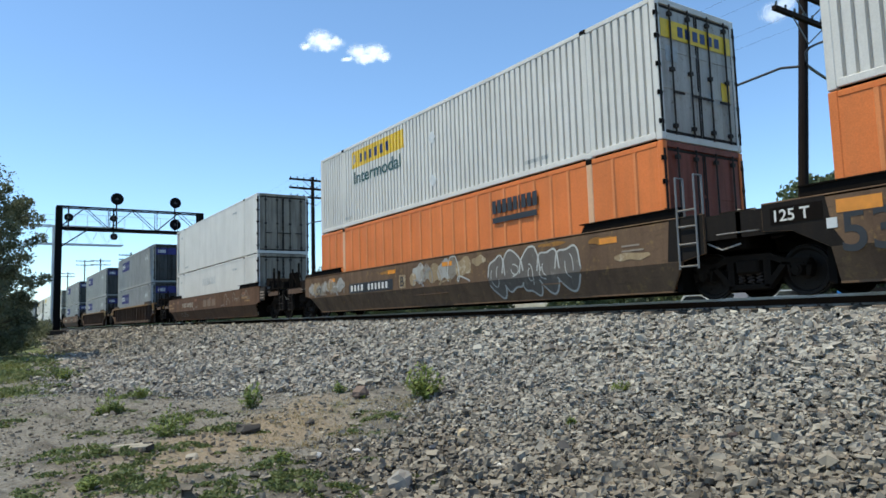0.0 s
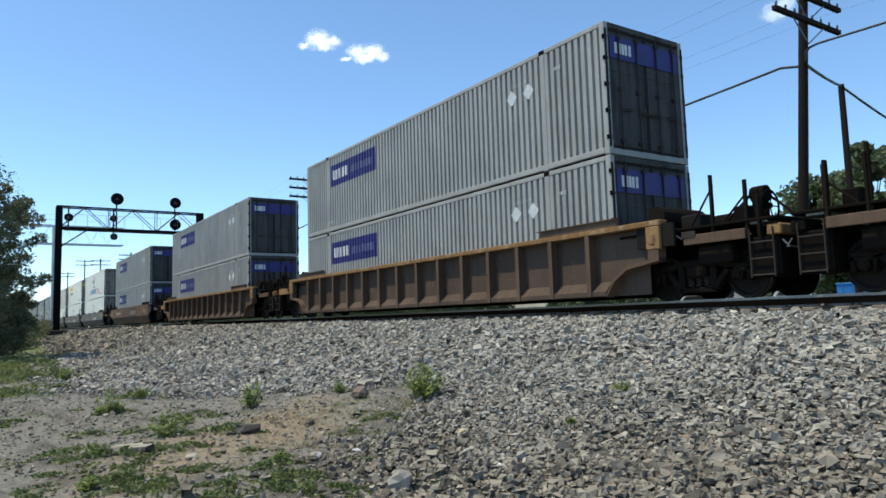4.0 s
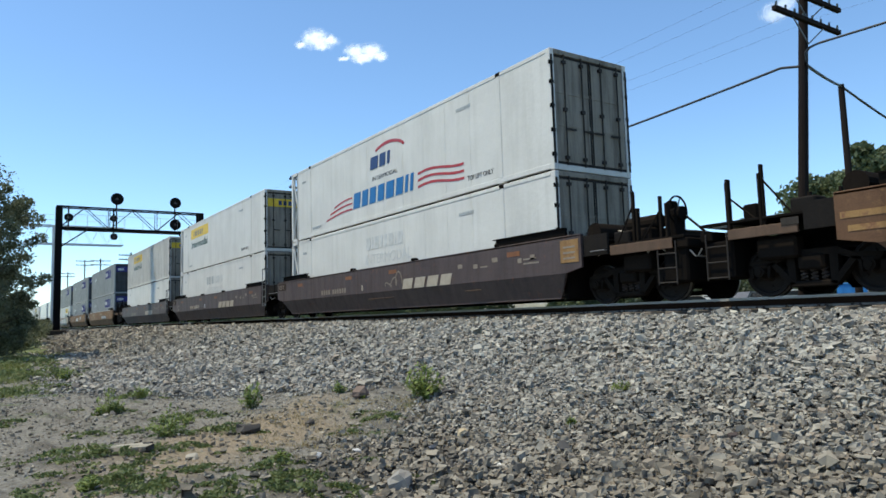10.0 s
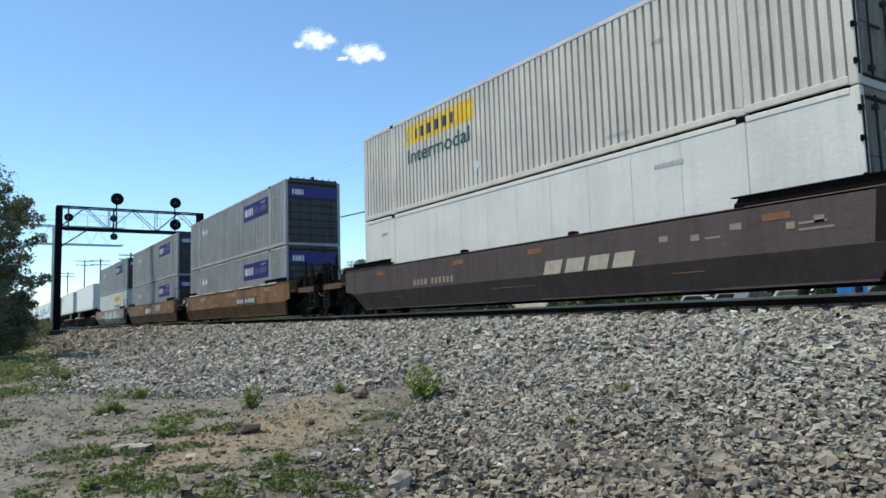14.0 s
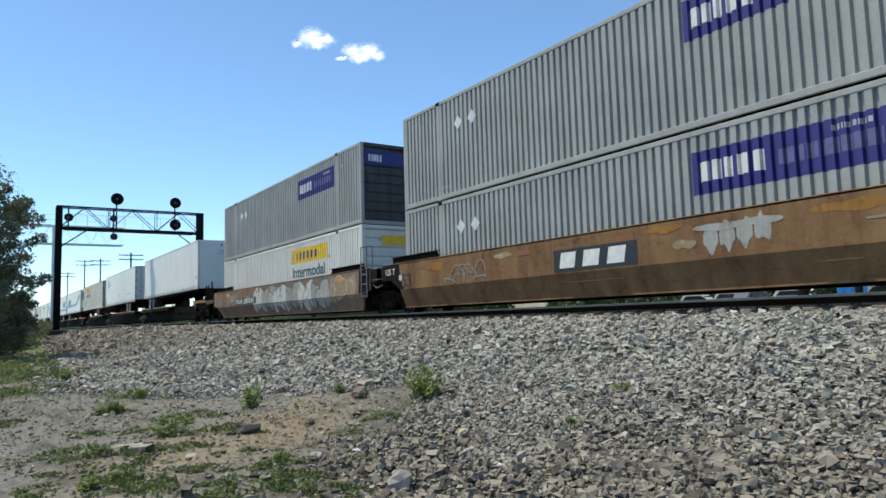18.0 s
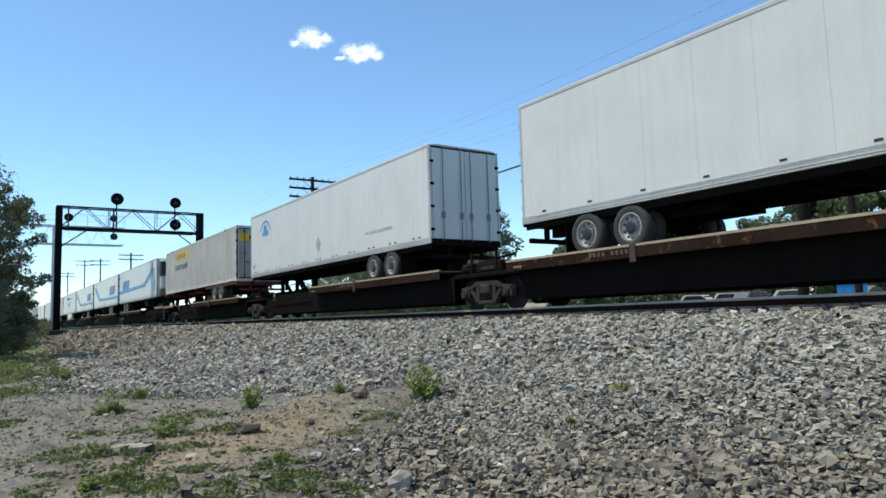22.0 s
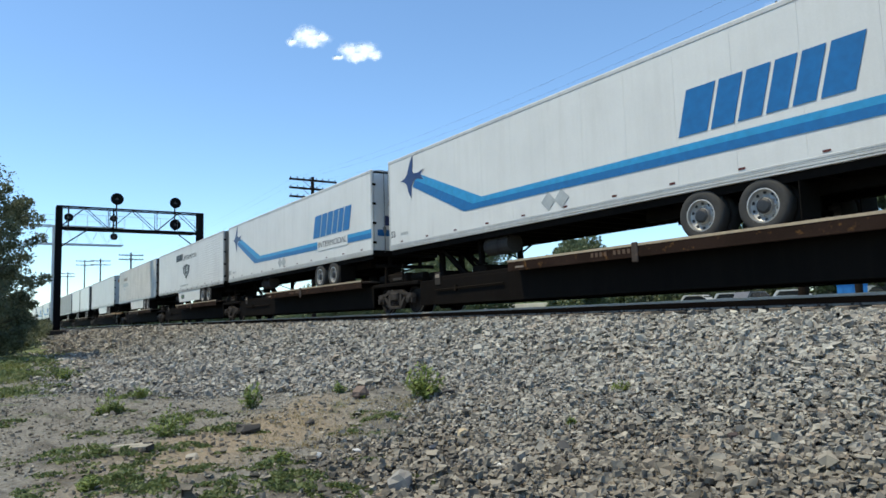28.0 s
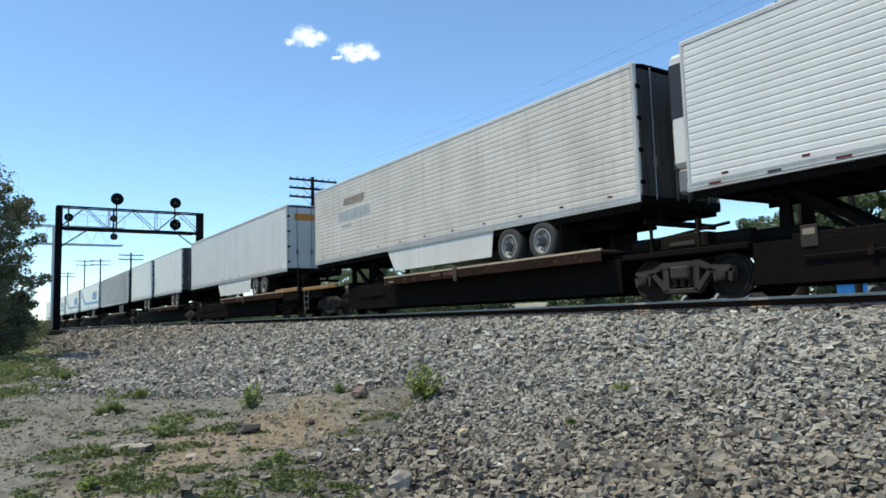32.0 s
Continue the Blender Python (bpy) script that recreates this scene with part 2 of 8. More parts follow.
        self.f += [(i + k, i + (k + 1) % n, i + n + (k + 1) % n, i + n + k) for k in range(n)]
        self.f += [tuple(reversed(range(i, i + n))), tuple(range(i + n, i + 2 * n))]
        return self

    def path(self, pts, r, n=6):
        for a, b in zip(pts, pts[1:]):
            self.tube(a, b, r, n)
        return self

    def lathe(self, prof, n=28, cx=0.0, cz=0.0, cy=0.0):
        """An outline of (radius, y) turned about an axle along y."""
        i, k = len(self.v), len(prof)
        for j in range(n):
            w = 2 * math.pi * j / n
            self.v += [(cx + r * math.cos(w), cy + y, cz + r * math.sin(w)) for r, y in prof]
        for j in range(n):
            a, b = i + j * k, i + ((j + 1) % n) * k
            self.f += [(a + m, a + m + 1, b + m + 1, b + m) for m in range(k - 1)]
        return self

    def mesh(self, name, material, smooth=False):
        me = bpy.data.meshes.new(name)
        me.from_pydata(self.v, [], self.f)
        bm = bmesh.new()
        bm.from_mesh(me)
        bmesh.ops.recalc_face_normals(bm, faces=bm.faces)
        bm.to_mesh(me)
        bm.free()
        if smooth:
            me.shade_smooth()
            me.set_sharp_from_angle(angle=radians(40))
        me.materials.append(material)
        return me


def part(name, b, material, parent, label="", smooth=False, at=None):
    ob = new(name, b if isinstance(b, bpy.types.Mesh) else b.mesh(name, material, smooth))
    ob.parent = parent
    if at is not None:
        ob.location = at
    return tagged(ob, label) if label else ob


def thing(name, label, category, group=""):
    ob = new(name)
    ob.empty_display_size = 0.3
    return tagged(ob, label, category, group)


def lettering(text, size, material, parent, x, z, y, width=None, name="lettering", slant=0.0, label=""):
    """Flat letters on the near side of a thing, reading along x."""
    cu = bpy.data.curves.new("letters", "FONT")
    cu.body, cu.size, cu.extrude, cu.shear, cu.offset = text, size / 0.72, 0.002, slant, (0.0 if "INTERMODAL" in text else 0.018 * size)
    tmp = bpy.data.objects.new("letters", cu)
    me = bpy.data.meshes.new_from_object(tmp)
    bpy.data.objects.remove(tmp)
    bpy.data.curves.remove(cu)
    xs = [v.co.x for v in me.vertices]
    x0, x1 = min(xs), max(xs)
    k = width / (x1 - x0) if width else 1.0
    for v in me.vertices:
        v.co = Vector(((v.co.x - x0) * k, -v.co.z, v.co.y))
    me.materials.clear()
    me.materials.append(material)
    ob = part(name, me, material, parent, label)
    ob.location = (x, y, z)
    return ob


def bars(parent, material, x, z, y, widths, h, gap=0.05, name="marking", slant=0.0):
    """Unreadable or private lettering as a row of plain upright bars."""
    b = Build()
    ribs = parent.get("side") == "corrugated" and not slant and y > -CW - 0.01
    for w in widths:
        if h > 0.3 and w > 0 and b.v:
            part(name, b, material, parent)
            b = Build()
        if ribs and w > 0 and max(abs(x), abs(x + w)) < SPAN:
            along_ribs(b, x, x + w, z, z + h, 0.006, parent["flat"])
            x += w + gap
            continue
        b.prism([(x, z), (x + w, z), (x + w + slant * h, z + h), (x + slant * h, z + h)], y - 0.004, y)
        x += w + gap
    return part(name, b, material, parent)


# ---------------------------------------------------------------- containers
CL, CW, CH = 16.15, 1.295, 2.90     # length, half width, height of a 53-foot box
MOVERS = []                          # (thing, place along the train)
PITCH = 0.205                        # from rib to rib of a corrugated side
LIFT = 6.10                          # the lifting posts stand this far from the middle


def corrugated_line(x0, x1, y, deep, pitch=PITCH, flat=0.66 * PITCH, slope=0.07 * PITCH):
    n = max(1, round((x1 - x0) / pitch))
    p = (x1 - x0) / n
    line = []
    for i in range(n):
        a = x0 + i * p
        line += [(a, y), (a + flat * p / pitch, y), (a + (flat + slope) * p / pitch, y + deep), (a + p - slope * p / pitch, y + deep)]
    return line + [(x1, y)]


def door_pair(box, x, z0, z1, mat, rods=4, rod_mat=None):
    """Two door leaves with lock rods on the end at x that looks along +x."""
    for s in (-1, 1):
        y0, y1 = sorted((s * 0.012, s * (CW - 0.09)))
        leaf = part("door", Build().box(x - 0.05, x, y0, y1, z0, z1, 0.01), mat, box)
        seal = Build()
        for a, c in ((y0, y0 + 0.045), (y1 - 0.045, y1)):
            seal.box(x, x + 0.006, a, c, z0, z1)
        for a, c in ((z0, z0 + 0.06), (z1 - 0.05, z1)):
            seal.box(x, x + 0.006, y0 + 0.045, y1 - 0.045, a, c)
        part("door_seal", seal, M["grime"], leaf)
        yo = s * (CW - 0.04)
        part("post_grime", Build().box(x + 0.0305, x + 0.0345, yo - 0.035, yo + 0.035, z0, z1 - 0.02), M["grime"], box)
        for k in range(2):
            zz = z0 + (z1 - z0) * (0.36 + 0.30 * k)
            part("stiffener", Build().box(x, x + 0.012, y0 + 0.03, y1 - 0.03, zz - 0.035, zz + 0.035), mat, leaf)
        for k in (0.28, 0.76) if rods == 4 else (0.5,):
            yy = y0 + (y1 - y0) * k
            rod = Build().tube((x + 0.045, yy, z0 - 0.03), (x + 0.045, yy, z1 + 0.03), 0.019, 6)
            for f in (0.06, 0.5, 0.94):
                zz = z0 + (z1 - z0) * f
                rod.box(x, x + 0.07, yy - 0.05, yy + 0.05, zz - 0.04, zz + 0.04)
            rod.box(x + 0.045, x + 0.075, yy - 0.30 * s, yy + 0.02 * s, z0 + 0.82, z0 + 0.86) if s > 0 else rod.box(x + 0.045, x + 0.075, yy - 0.02, yy + 0.30, z0 + 0.82, z0 + 0.86)
            part("lock_rod", rod, rod_mat or M["frame_grey"], leaf)
        for f in (0.08, 0.30, 0.52, 0.74, 0.92):
            zz = z0 + (z1 - z0) * f
            yo = s * (CW - 0.045)
            part("hinge", Build().box(x - 0.02, x + 0.03, yo - 0.07, yo + 0.07, zz - 0.05, zz + 0.05, 0.01), M["black"], leaf)


def container(look_, side, end, label, nose=False, frame_left=False, door_mat=None, roof_mat=None, flat=0.66, group="containers on the train"):
    """look_: corrugated, smooth or ribbed; side and end: materials. The base of the box is z = 0, its middle x = 0."""
    box = thing("shipping_container", label, "container", group)
    box["side"], box["flat"] = look_, flat
    h, x0, x1 = CL / 2, -CL / 2, CL / 2
    body0 = x0 + (0.58 if frame_left else 0.0)
    bz, tz = 0.16, CH - 0.11
    posts = (-LIFT, LIFT)
    roof = Build()
    n = 26
    for i in range(n):
        a, b_ = body0 + 0.1 + (x1 - body0 - 0.2) * i / n, body0 + 0.1 + (x1 - body0 - 0.2) * (i + 1) / n
        roof.box(a + 0.02, b_ - 0.02, -CW + 0.05, CW - 0.05, CH - 0.05, CH - 0.012)
    roof.box(body0 + 0.05, x1 - 0.05, -CW + 0.04, CW - 0.04, CH - 0.07, CH - 0.03)
    part("roof", roof, roof_mat or side, box)
    part("floor_frame", Build().box(body0 + 0.05, x1 - 0.05, -CW + 0.06, CW - 0.06, 0.06, 0.15), M["black"], box)
    for s in (-1, 1):
        y0, y1 = sorted((s * CW, s * (CW - 0.07)))
        part("bottom_rail", Build().box(body0 + 0.15, x1 - 0.15, y0, y1, 0.03, bz, 0.012), side, box)
        part("top_rail", Build().box(body0 + 0.15, x1 - 0.15, y0, y1, tz, CH - 0.005, 0.012), side, box)
        for px in posts:
            part("lift_post", Build().box(px - 0.085, px + 0.085, min(s * (CW + 0.004), s * (CW - 0.1)), max(s * (CW + 0.004), s * (CW - 0.1)), bz - 0.02, tz + 0.02, 0.015), M["cream_post"] if side is M["orange"] else side, box)
            for zz in (0.0, CH - 0.115):
                part("casting", Build().box(px - 0.10, px + 0.10, min(s * (CW + 0.008), s * (CW - 0.12)), max(s * (CW + 0.008), s * (CW - 0.12)), zz, zz + 0.118, 0.015), M["black"] if zz > 1 else side, box)
        for px in (x0, x1):
            a0, a1 = sorted((px, px - math.copysign(0.15, px)))
            part("corner_post", Build().box(a0, a1, min(s * CW, s * (CW - 0.13)), max(s * CW, s * (CW - 0.13)), 0.0, CH, 0.015), side, box)
        wy = s * (CW - 0.012)
        inner = -s * (0.07 if look_ == "corrugated" else 0.055)
        for a, b_ in ((body0 + 0.12, -LIFT - 0.08), (-LIFT + 0.08, LIFT - 0.08), (LIFT + 0.08, x1 - 0.12)):
            if b_ - a < 0.3:
                continue
            if look_ == "corrugated":
                part("side_wall", Build().strip(corrugated_line(a, b_, wy, inner, flat=flat * PITCH), bz - 0.01, tz + 0.01), side, box)
            elif look_ == "ribbed":
                part("side_wall", Build().box(a, b_, min(wy - 0.0, wy + inner), max(wy, wy + inner), bz, tz), side, box)
                k = max(2, round((b_ - a) / 0.575))
                for i in range(1, k):
                    xx = a + (b_ - a) * i / k
                    part("side_post", Build().prism([(xx - 0.055, wy), (xx + 0.055, wy), (xx + 0.03, wy + s * 0.03), (xx - 0.03, wy + s * 0.03)], bz, tz, "z"), M["orange_post"] if side is M["orange"] else side, box)
            else:
                k = max(1, round((b_ - a) / 1.22))
                for i in range(k):
                    c0, c1 = a + (b_ - a) * i / k, a + (b_ - a) * (i + 1) / k
                    part("side_panel", Build().box(c0 + 0.003, c1 - 0.003, min(wy, wy + inner), max(wy, wy + inner), bz, tz, 0.004), side, box)
                part("inner_lining", Build().box(a, b_, min(wy + inner * 0.4, wy + inner), max(wy + inner * 0.4, wy + inner), bz, tz), side, box)
    # the end that leads
    for z0, z1 in ((0.0, 0.14), (CH - 0.13, CH)):
        part("end_sill", Build().box(x1 - 0.12, x1 - 0.002, -CW + 0.13, CW - 0.13, z0, z1, 0.012), end if z0 else side, box)
    if nose:
        k = 8
        prof = [(x1 - 0.09, 0.14)]
        for i in range(k):
            za, zb = 0.14 + (CH - 0.27) * i / k, 0.14 + (CH - 0.27) * (i + 1) / k
            prof += [(x1 - 0.06, za + 0.001), (x1 - 0.02, za + 0.04), (x1 - 0.02, zb - 0.09), (x1 - 0.06, zb - 0.05)]
        prof += [(x1 - 0.09, CH - 0.13)]
        part("end_wall", Build().prism(prof, -CW + 0.12, CW - 0.12, "y"), end, box)
    else:
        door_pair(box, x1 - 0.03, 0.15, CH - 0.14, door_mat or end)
    # the trailing end
    part("end_wall", Build().box(body0, body0 + 0.06, -CW + 0.1, CW - 0.1, 0.05, CH - 0.05), side, box)
    if frame_left:
        f = Build()
        for zz in (0.06, CH - 0.06):
            f.box(x0, body0, -CW + 0.01, -CW + 0.11, zz - 0.06, zz + 0.06).box(x0, body0, CW - 0.11, CW - 0.01, zz - 0.06, zz + 0.06)
            f.box(x0, x0 + 0.1, -CW, CW, zz - 0.06, zz + 0.06)
        for s in (-1, 1):
            y = s * (CW - 0.05)
            f.tube((x0 + 0.08, y, 0.1), (body0 - 0.02, y, CH * 0.5), 0.035, 6).tube((body0 - 0.02, y, CH * 0.5), (x0 + 0.08, y, CH - 0.1), 0.035, 6)
            f.tube((body0 - 0.04, y, 0.1), (body0 - 0.04, y, CH - 0.1), 0.03, 6)
        part("nose_frame", f, side, box)
        part("cooling_unit", Build().box(x0 + 0.18, body0 - 0.02, -0.95, 0.95, 0.75, 2.45, 0.06), M["black"], box)
    return box


SPAN = LIFT - 0.08
RIBS = {f: corrugated_line(-SPAN, SPAN, -CW + 0.012, 0.07, flat=f * PITCH) for f in (0.66, 0.55)}


def along_ribs(b, x0, x1, z0, z1, off, flat=0.66):
    """A painted strip that follows the ribs of a corrugated side between its lift posts."""
    line = RIBS[min(RIBS, key=lambda f: abs(f - flat))]
    xs, ys = [p[0] for p in line], [p[1] for p in line]
    marks = sorted({x0, x1} | {x for x in xs if x0 < x < x1})
    return b.strip([(x, float(np.interp(x, xs, ys)) - off) for x in marks], z0, z1)


def film(parent, x0, x1, z0, z1, mat, name="logo_panel", y=None, label=""):
    if y is None and parent.get("side") == "corrugated" and max(abs(x0), abs(x1)) < SPAN:
        return part(name, along_ribs(Build(), x0, x1, z0, z1, 0.003, parent["flat"]), mat, parent, label)
    y = -CW + 0.007 if y is None else y
    return part(name, Build().box(x0, x1, y - 0.006, y, z0, z1), mat, parent, label)


def end_film(parent, x, y0, y1, z0, z1, mat, name="logo_panel", label=""):
    return part(name, Build().box(x, x + 0.006, y0, y1, z0, z1), mat, parent, label)


def diamond(parent, x, z, s=0.17, mat=None):
    y = -CW + 0.009
    return part("placard", Build().prism([(x - s, z), (x, z - s), (x + s, z), (x, z + s)], y - 0.006, y), mat or M["hazard"], parent)


def grey_logo(box, x, nose):
    """Blue panel with a white and a grey bar, on the side, and its twin on the leading end."""
    film(box, x, x + 3.6, 1.69, 2.49, M["blue_logo"], label="blue logo panel")
    bars(box, M["letter"], x + 0.18, 1.92, -CW + 0.003, (0.20, 0.16, 0.17, 0.20, 0.20), 0.36, 0.085)
    bars(box, M["blue_grey"], x + 1.72, 1.94, -CW + 0.003, (0.26, 0.12, 0.07, 0.07, 0.26, 0.14, 0.14, 0.14, 0.06), 0.26, 0.045)
    e = CL / 2 + (0.0 if nose else -0.012)
    end_film(box, e, -1.12, 1.10, CH - 0.78, CH - 0.28, M["blue_logo"], label="blue logo panel")
    b = Build()
    for y in (-0.98, -0.86, -0.76, -0.66, -0.54):
        b.box(e + 0.006, e + 0.012, y, y + 0.075, CH - 0.66, CH - 0.42)
    part("marking", b, M["letter"], box)


def small_print(box, x, z, n, mat=None, h=0.09, seed=0):
    r = random.Random(seed)
    return bars(box, mat or M["ink_soft"], x, z, -CW + 0.007, [r.choice((0.03, 0.05, 0.07)) for _ in range(n)], h, 0.022, "small_print")


def yellow_logo(box, x, z, w=3.62, word=True, ink=None):
    film(box, x, x + w, z, z + 0.60, M["yellow"], label="yellow logo panel")
    bars(box, ink or M["navy"], x + 0.62, z + 0.13, -CW + 0.003, (0.10, 0.17, 0.19, 0.19, 0.20, 0.18), 0.31, 0.20)
    part("marking", Build().prism([(x + 0.06, z + 0.12), (x + 0.30, z + 0.2), (x + 0.26, z + 0.46), (x + 0.14, z + 0.5)], -CW + 0.003, -CW + 0.005), M["letter_old"], box)
    if word:
        lettering("Intermodal", 0.44, M["green"], box, x + 0.16, z - 0.57, -CW + 0.005, width=w - 0.36)


def yellow_end(box, e=CL / 2 - 0.015):
    end_film(box, e, -1.14, 1.14, CH - 0.80, CH - 0.42, M["yellow"], label="yellow logo panel")
    b = Build()
    for y in (-0.62, -0.38, -0.14, 0.10, 0.34, 0.58):
        b.box(e + 0.006, e + 0.011, y, y + 0.16, CH - 0.72, CH - 0.51)
    part("marking", b, M["navy"], box)


LOW, HIGH = 0.215, 3.135            # heights of the lower and the upper box in the wells


# ---------------------------------------------------------------- running gear
WHEEL_R = 0.42


def wheelset_mesh():
    prof = [(0.0, -0.985), (0.07, -0.985), (0.085, -0.9), (0.08, -0.83), (0.14, -0.82), (0.15, -0.80), (0.33, -0.785), (0.36, -0.835), (WHEEL_R - 0.012, -0.835),
            (WHEEL_R, -0.82), (WHEEL_R + 0.002, -0.745), (WHEEL_R + 0.028, -0.73), (WHEEL_R + 0.026, -0.70), (0.36, -0.695), (0.33, -0.74), (0.14, -0.70), (0.09, -0.68)]
    b = Build()
    b.lathe(prof + [(r, -y) for r, y in reversed(prof)], 32)
    for s in (-1, 1):
        for k in range(6):
            w = 2 * math.pi * k / 6
            b.tube((0.24 * math.cos(w), s * 0.80, 0.24 * math.sin(w)), (0.24 * math.cos(w), s * 0.822, 0.24 * math.sin(w)), 0.022, 6)
        for k in range(3):
            w = 2 * math.pi * k / 3
            b.tube((0.05 * math.cos(w), s * 0.98, 0.05 * math.sin(w)), (0.05 * math.cos(w), s * 1.005, 0.05 * math.sin(w)), 0.014, 5)
    k0 = len(b.f)
    for s in (-1, 1):
        b.lathe([(WHEEL_R + 0.003, s * 0.815), (WHEEL_R + 0.005, s * 0.75)], 32)
    me = b.mesh("wheelset", M["wheel"], True)
    me.materials.append(M["tread"])
    for p in me.polygons[k0:]:
        p.material_index = 1
    return me


WHEELSET = wheelset_mesh()


def side_frame_mesh(mat):
    """Cast side frame with its two windows, journal boxes and spring nest."""
    b = Build()
    y0, y1 = -0.075, 0.075
    b.prism([(-1.12, 0.48), (-1.08, 0.60), (-0.62, 0.64), (-0.42, 0.74), (0.42, 0.74), (0.62, 0.64), (1.08, 0.60), (1.12, 0.48), (0.66, 0.52), (0.40, 0.63), (-0.40, 0.63), (-0.66, 0.52)], y0, y1)
    for s in (-1, 1):
        b.prism([(s * 0.72, 0.55), (s * 0.62, 0.57), (s * 0.28, 0.20), (s * 0.38, 0.15)], y0, y1)
        b.prism([(s * 0.42, 0.66), (s * 0.28, 0.66), (s * 0.28, 0.20), (s * 0.40, 0.20)], y0 + 0.01, y1 - 0.01)
        b.box(s * 0.89 - 0.12, s * 0.89 + 0.12, y0 - 0.01, y1 + 0.01, 0.47, 0.55, 0.02)
        b.tube((s * 0.89, y0 - 0.05, 0.42), (s * 0.89, y1, 0.42), 0.095, 14).tube((s * 0.89, y0 - 0.075, 0.42), (s * 0.89, y0 - 0.05, 0.42), 0.055, 10)
        b.prism([(s * 1.12, 0.48), (s * 1.08, 0.56), (s * 1.03, 0.50), (s * 1.02, 0.33), (s * 1.08, 0.30)], y0, y1)
        b.prism([(s * 0.76, 0.55), (s * 0.70, 0.55), (s * 0.73, 0.32), (s * 0.77, 0.32)], y0, y1)
    b.box(-0.40, 0.40, y0, y1, 0.13, 0.23, 0.02)
    return b.mesh("side_frame", mat)


def spring_mesh():
    """One coil spring as a wound tube."""
    b = Build()
    pts = [(0.052 * math.cos(w * 0.9), 0.052 * math.sin(w * 0.9), 0.235 + 0.0085 * w) for w in range(27)]
    ring = []
    for (x, y, z) in pts:
        ring.append(len(b.v))
        d = math.hypot(x, y)
        b.v += [(x * (1 + k * 0.25), y * (1 + k * 0.25), z + j) for k, j in ((1, 0), (0, 0.016), (-1, 0), (0, -0.016))]
    for p, q in zip(ring, ring[1:]):
        b.f += [(p + k, q + k, q + (k + 1) % 4, p + (k + 1) % 4) for k in range(4)]
    return b.mesh("spring", M["rust"])


# one casting in two tones, the dark one for trucks lying in shade
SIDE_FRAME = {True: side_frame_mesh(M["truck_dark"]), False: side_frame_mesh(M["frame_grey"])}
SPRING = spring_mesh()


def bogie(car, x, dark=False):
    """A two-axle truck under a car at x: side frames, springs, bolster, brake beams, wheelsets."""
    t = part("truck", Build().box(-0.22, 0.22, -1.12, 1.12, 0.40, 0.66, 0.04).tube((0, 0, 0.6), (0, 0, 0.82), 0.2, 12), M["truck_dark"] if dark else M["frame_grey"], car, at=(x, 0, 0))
    for s in (-1, 1):
        part("side_frame", SIDE_FRAME[dark], None, t, at=(0, s * 1.0, 0))
        for q in ((-0.17, 0.0, 0.17) if s < 0 else ()):
            part("spring", SPRING, None, t, at=(q, s * 1.0, 0))
        part("brake_beam", Build().box(s * 0.40 - 0.05, s * 0.40 + 0.05, -0.80, 0.80, 0.26, 0.36, 0.02), M["black"], t)
        part("wheelset", WHEELSET, None, t, at=(s * 0.89, 0, WHEEL_R))
    return t


# ---------------------------------------------------------------- well cars
def ladder(parent, x, y, z0, z1, w=0.42, rungs=4, mat=None, r=0.016):
    b = Build()
    for s in (0, 1):
        b.tube((x + s * w, y, z0), (x + s * w, y, z1), r, 6)
    for k in range(rungs):
        z = z0 + (z1 - z0) * (k + 0.15) / rungs
        b.tube((x, y, z), (x + w, y, z), r, 6)
    return part("ladder", b, mat or M["galv"], parent)


def brake_wheel(parent, x, y, z):
    b = Build()
    n = 20
    for k in range(n):
        a, c = 2 * math.pi * k / n, 2 * math.pi * (k + 1) / n
        b.tube((x, y + 0.28 * math.cos(a), z + 0.28 * math.sin(a)), (x, y + 0.28 * math.cos(c), z + 0.28 * math.sin(c)), 0.02, 6)
    for k in range(5):
        a = 2 * math.pi * k / 5
        b.tube((x, y, z), (x, y + 0.28 * math.cos(a), z + 0.28 * math.sin(a)), 0.012, 5)
    b.tube((x - 0.1, y, z), (x + 0.03, y, z), 0.05, 8).box(x - 0.2, x - 0.06, y - 0.12, y + 0.12, z - 0.45, z + 0.2, 0.03)
    return part("brake_wheel", b, M["black"], parent)


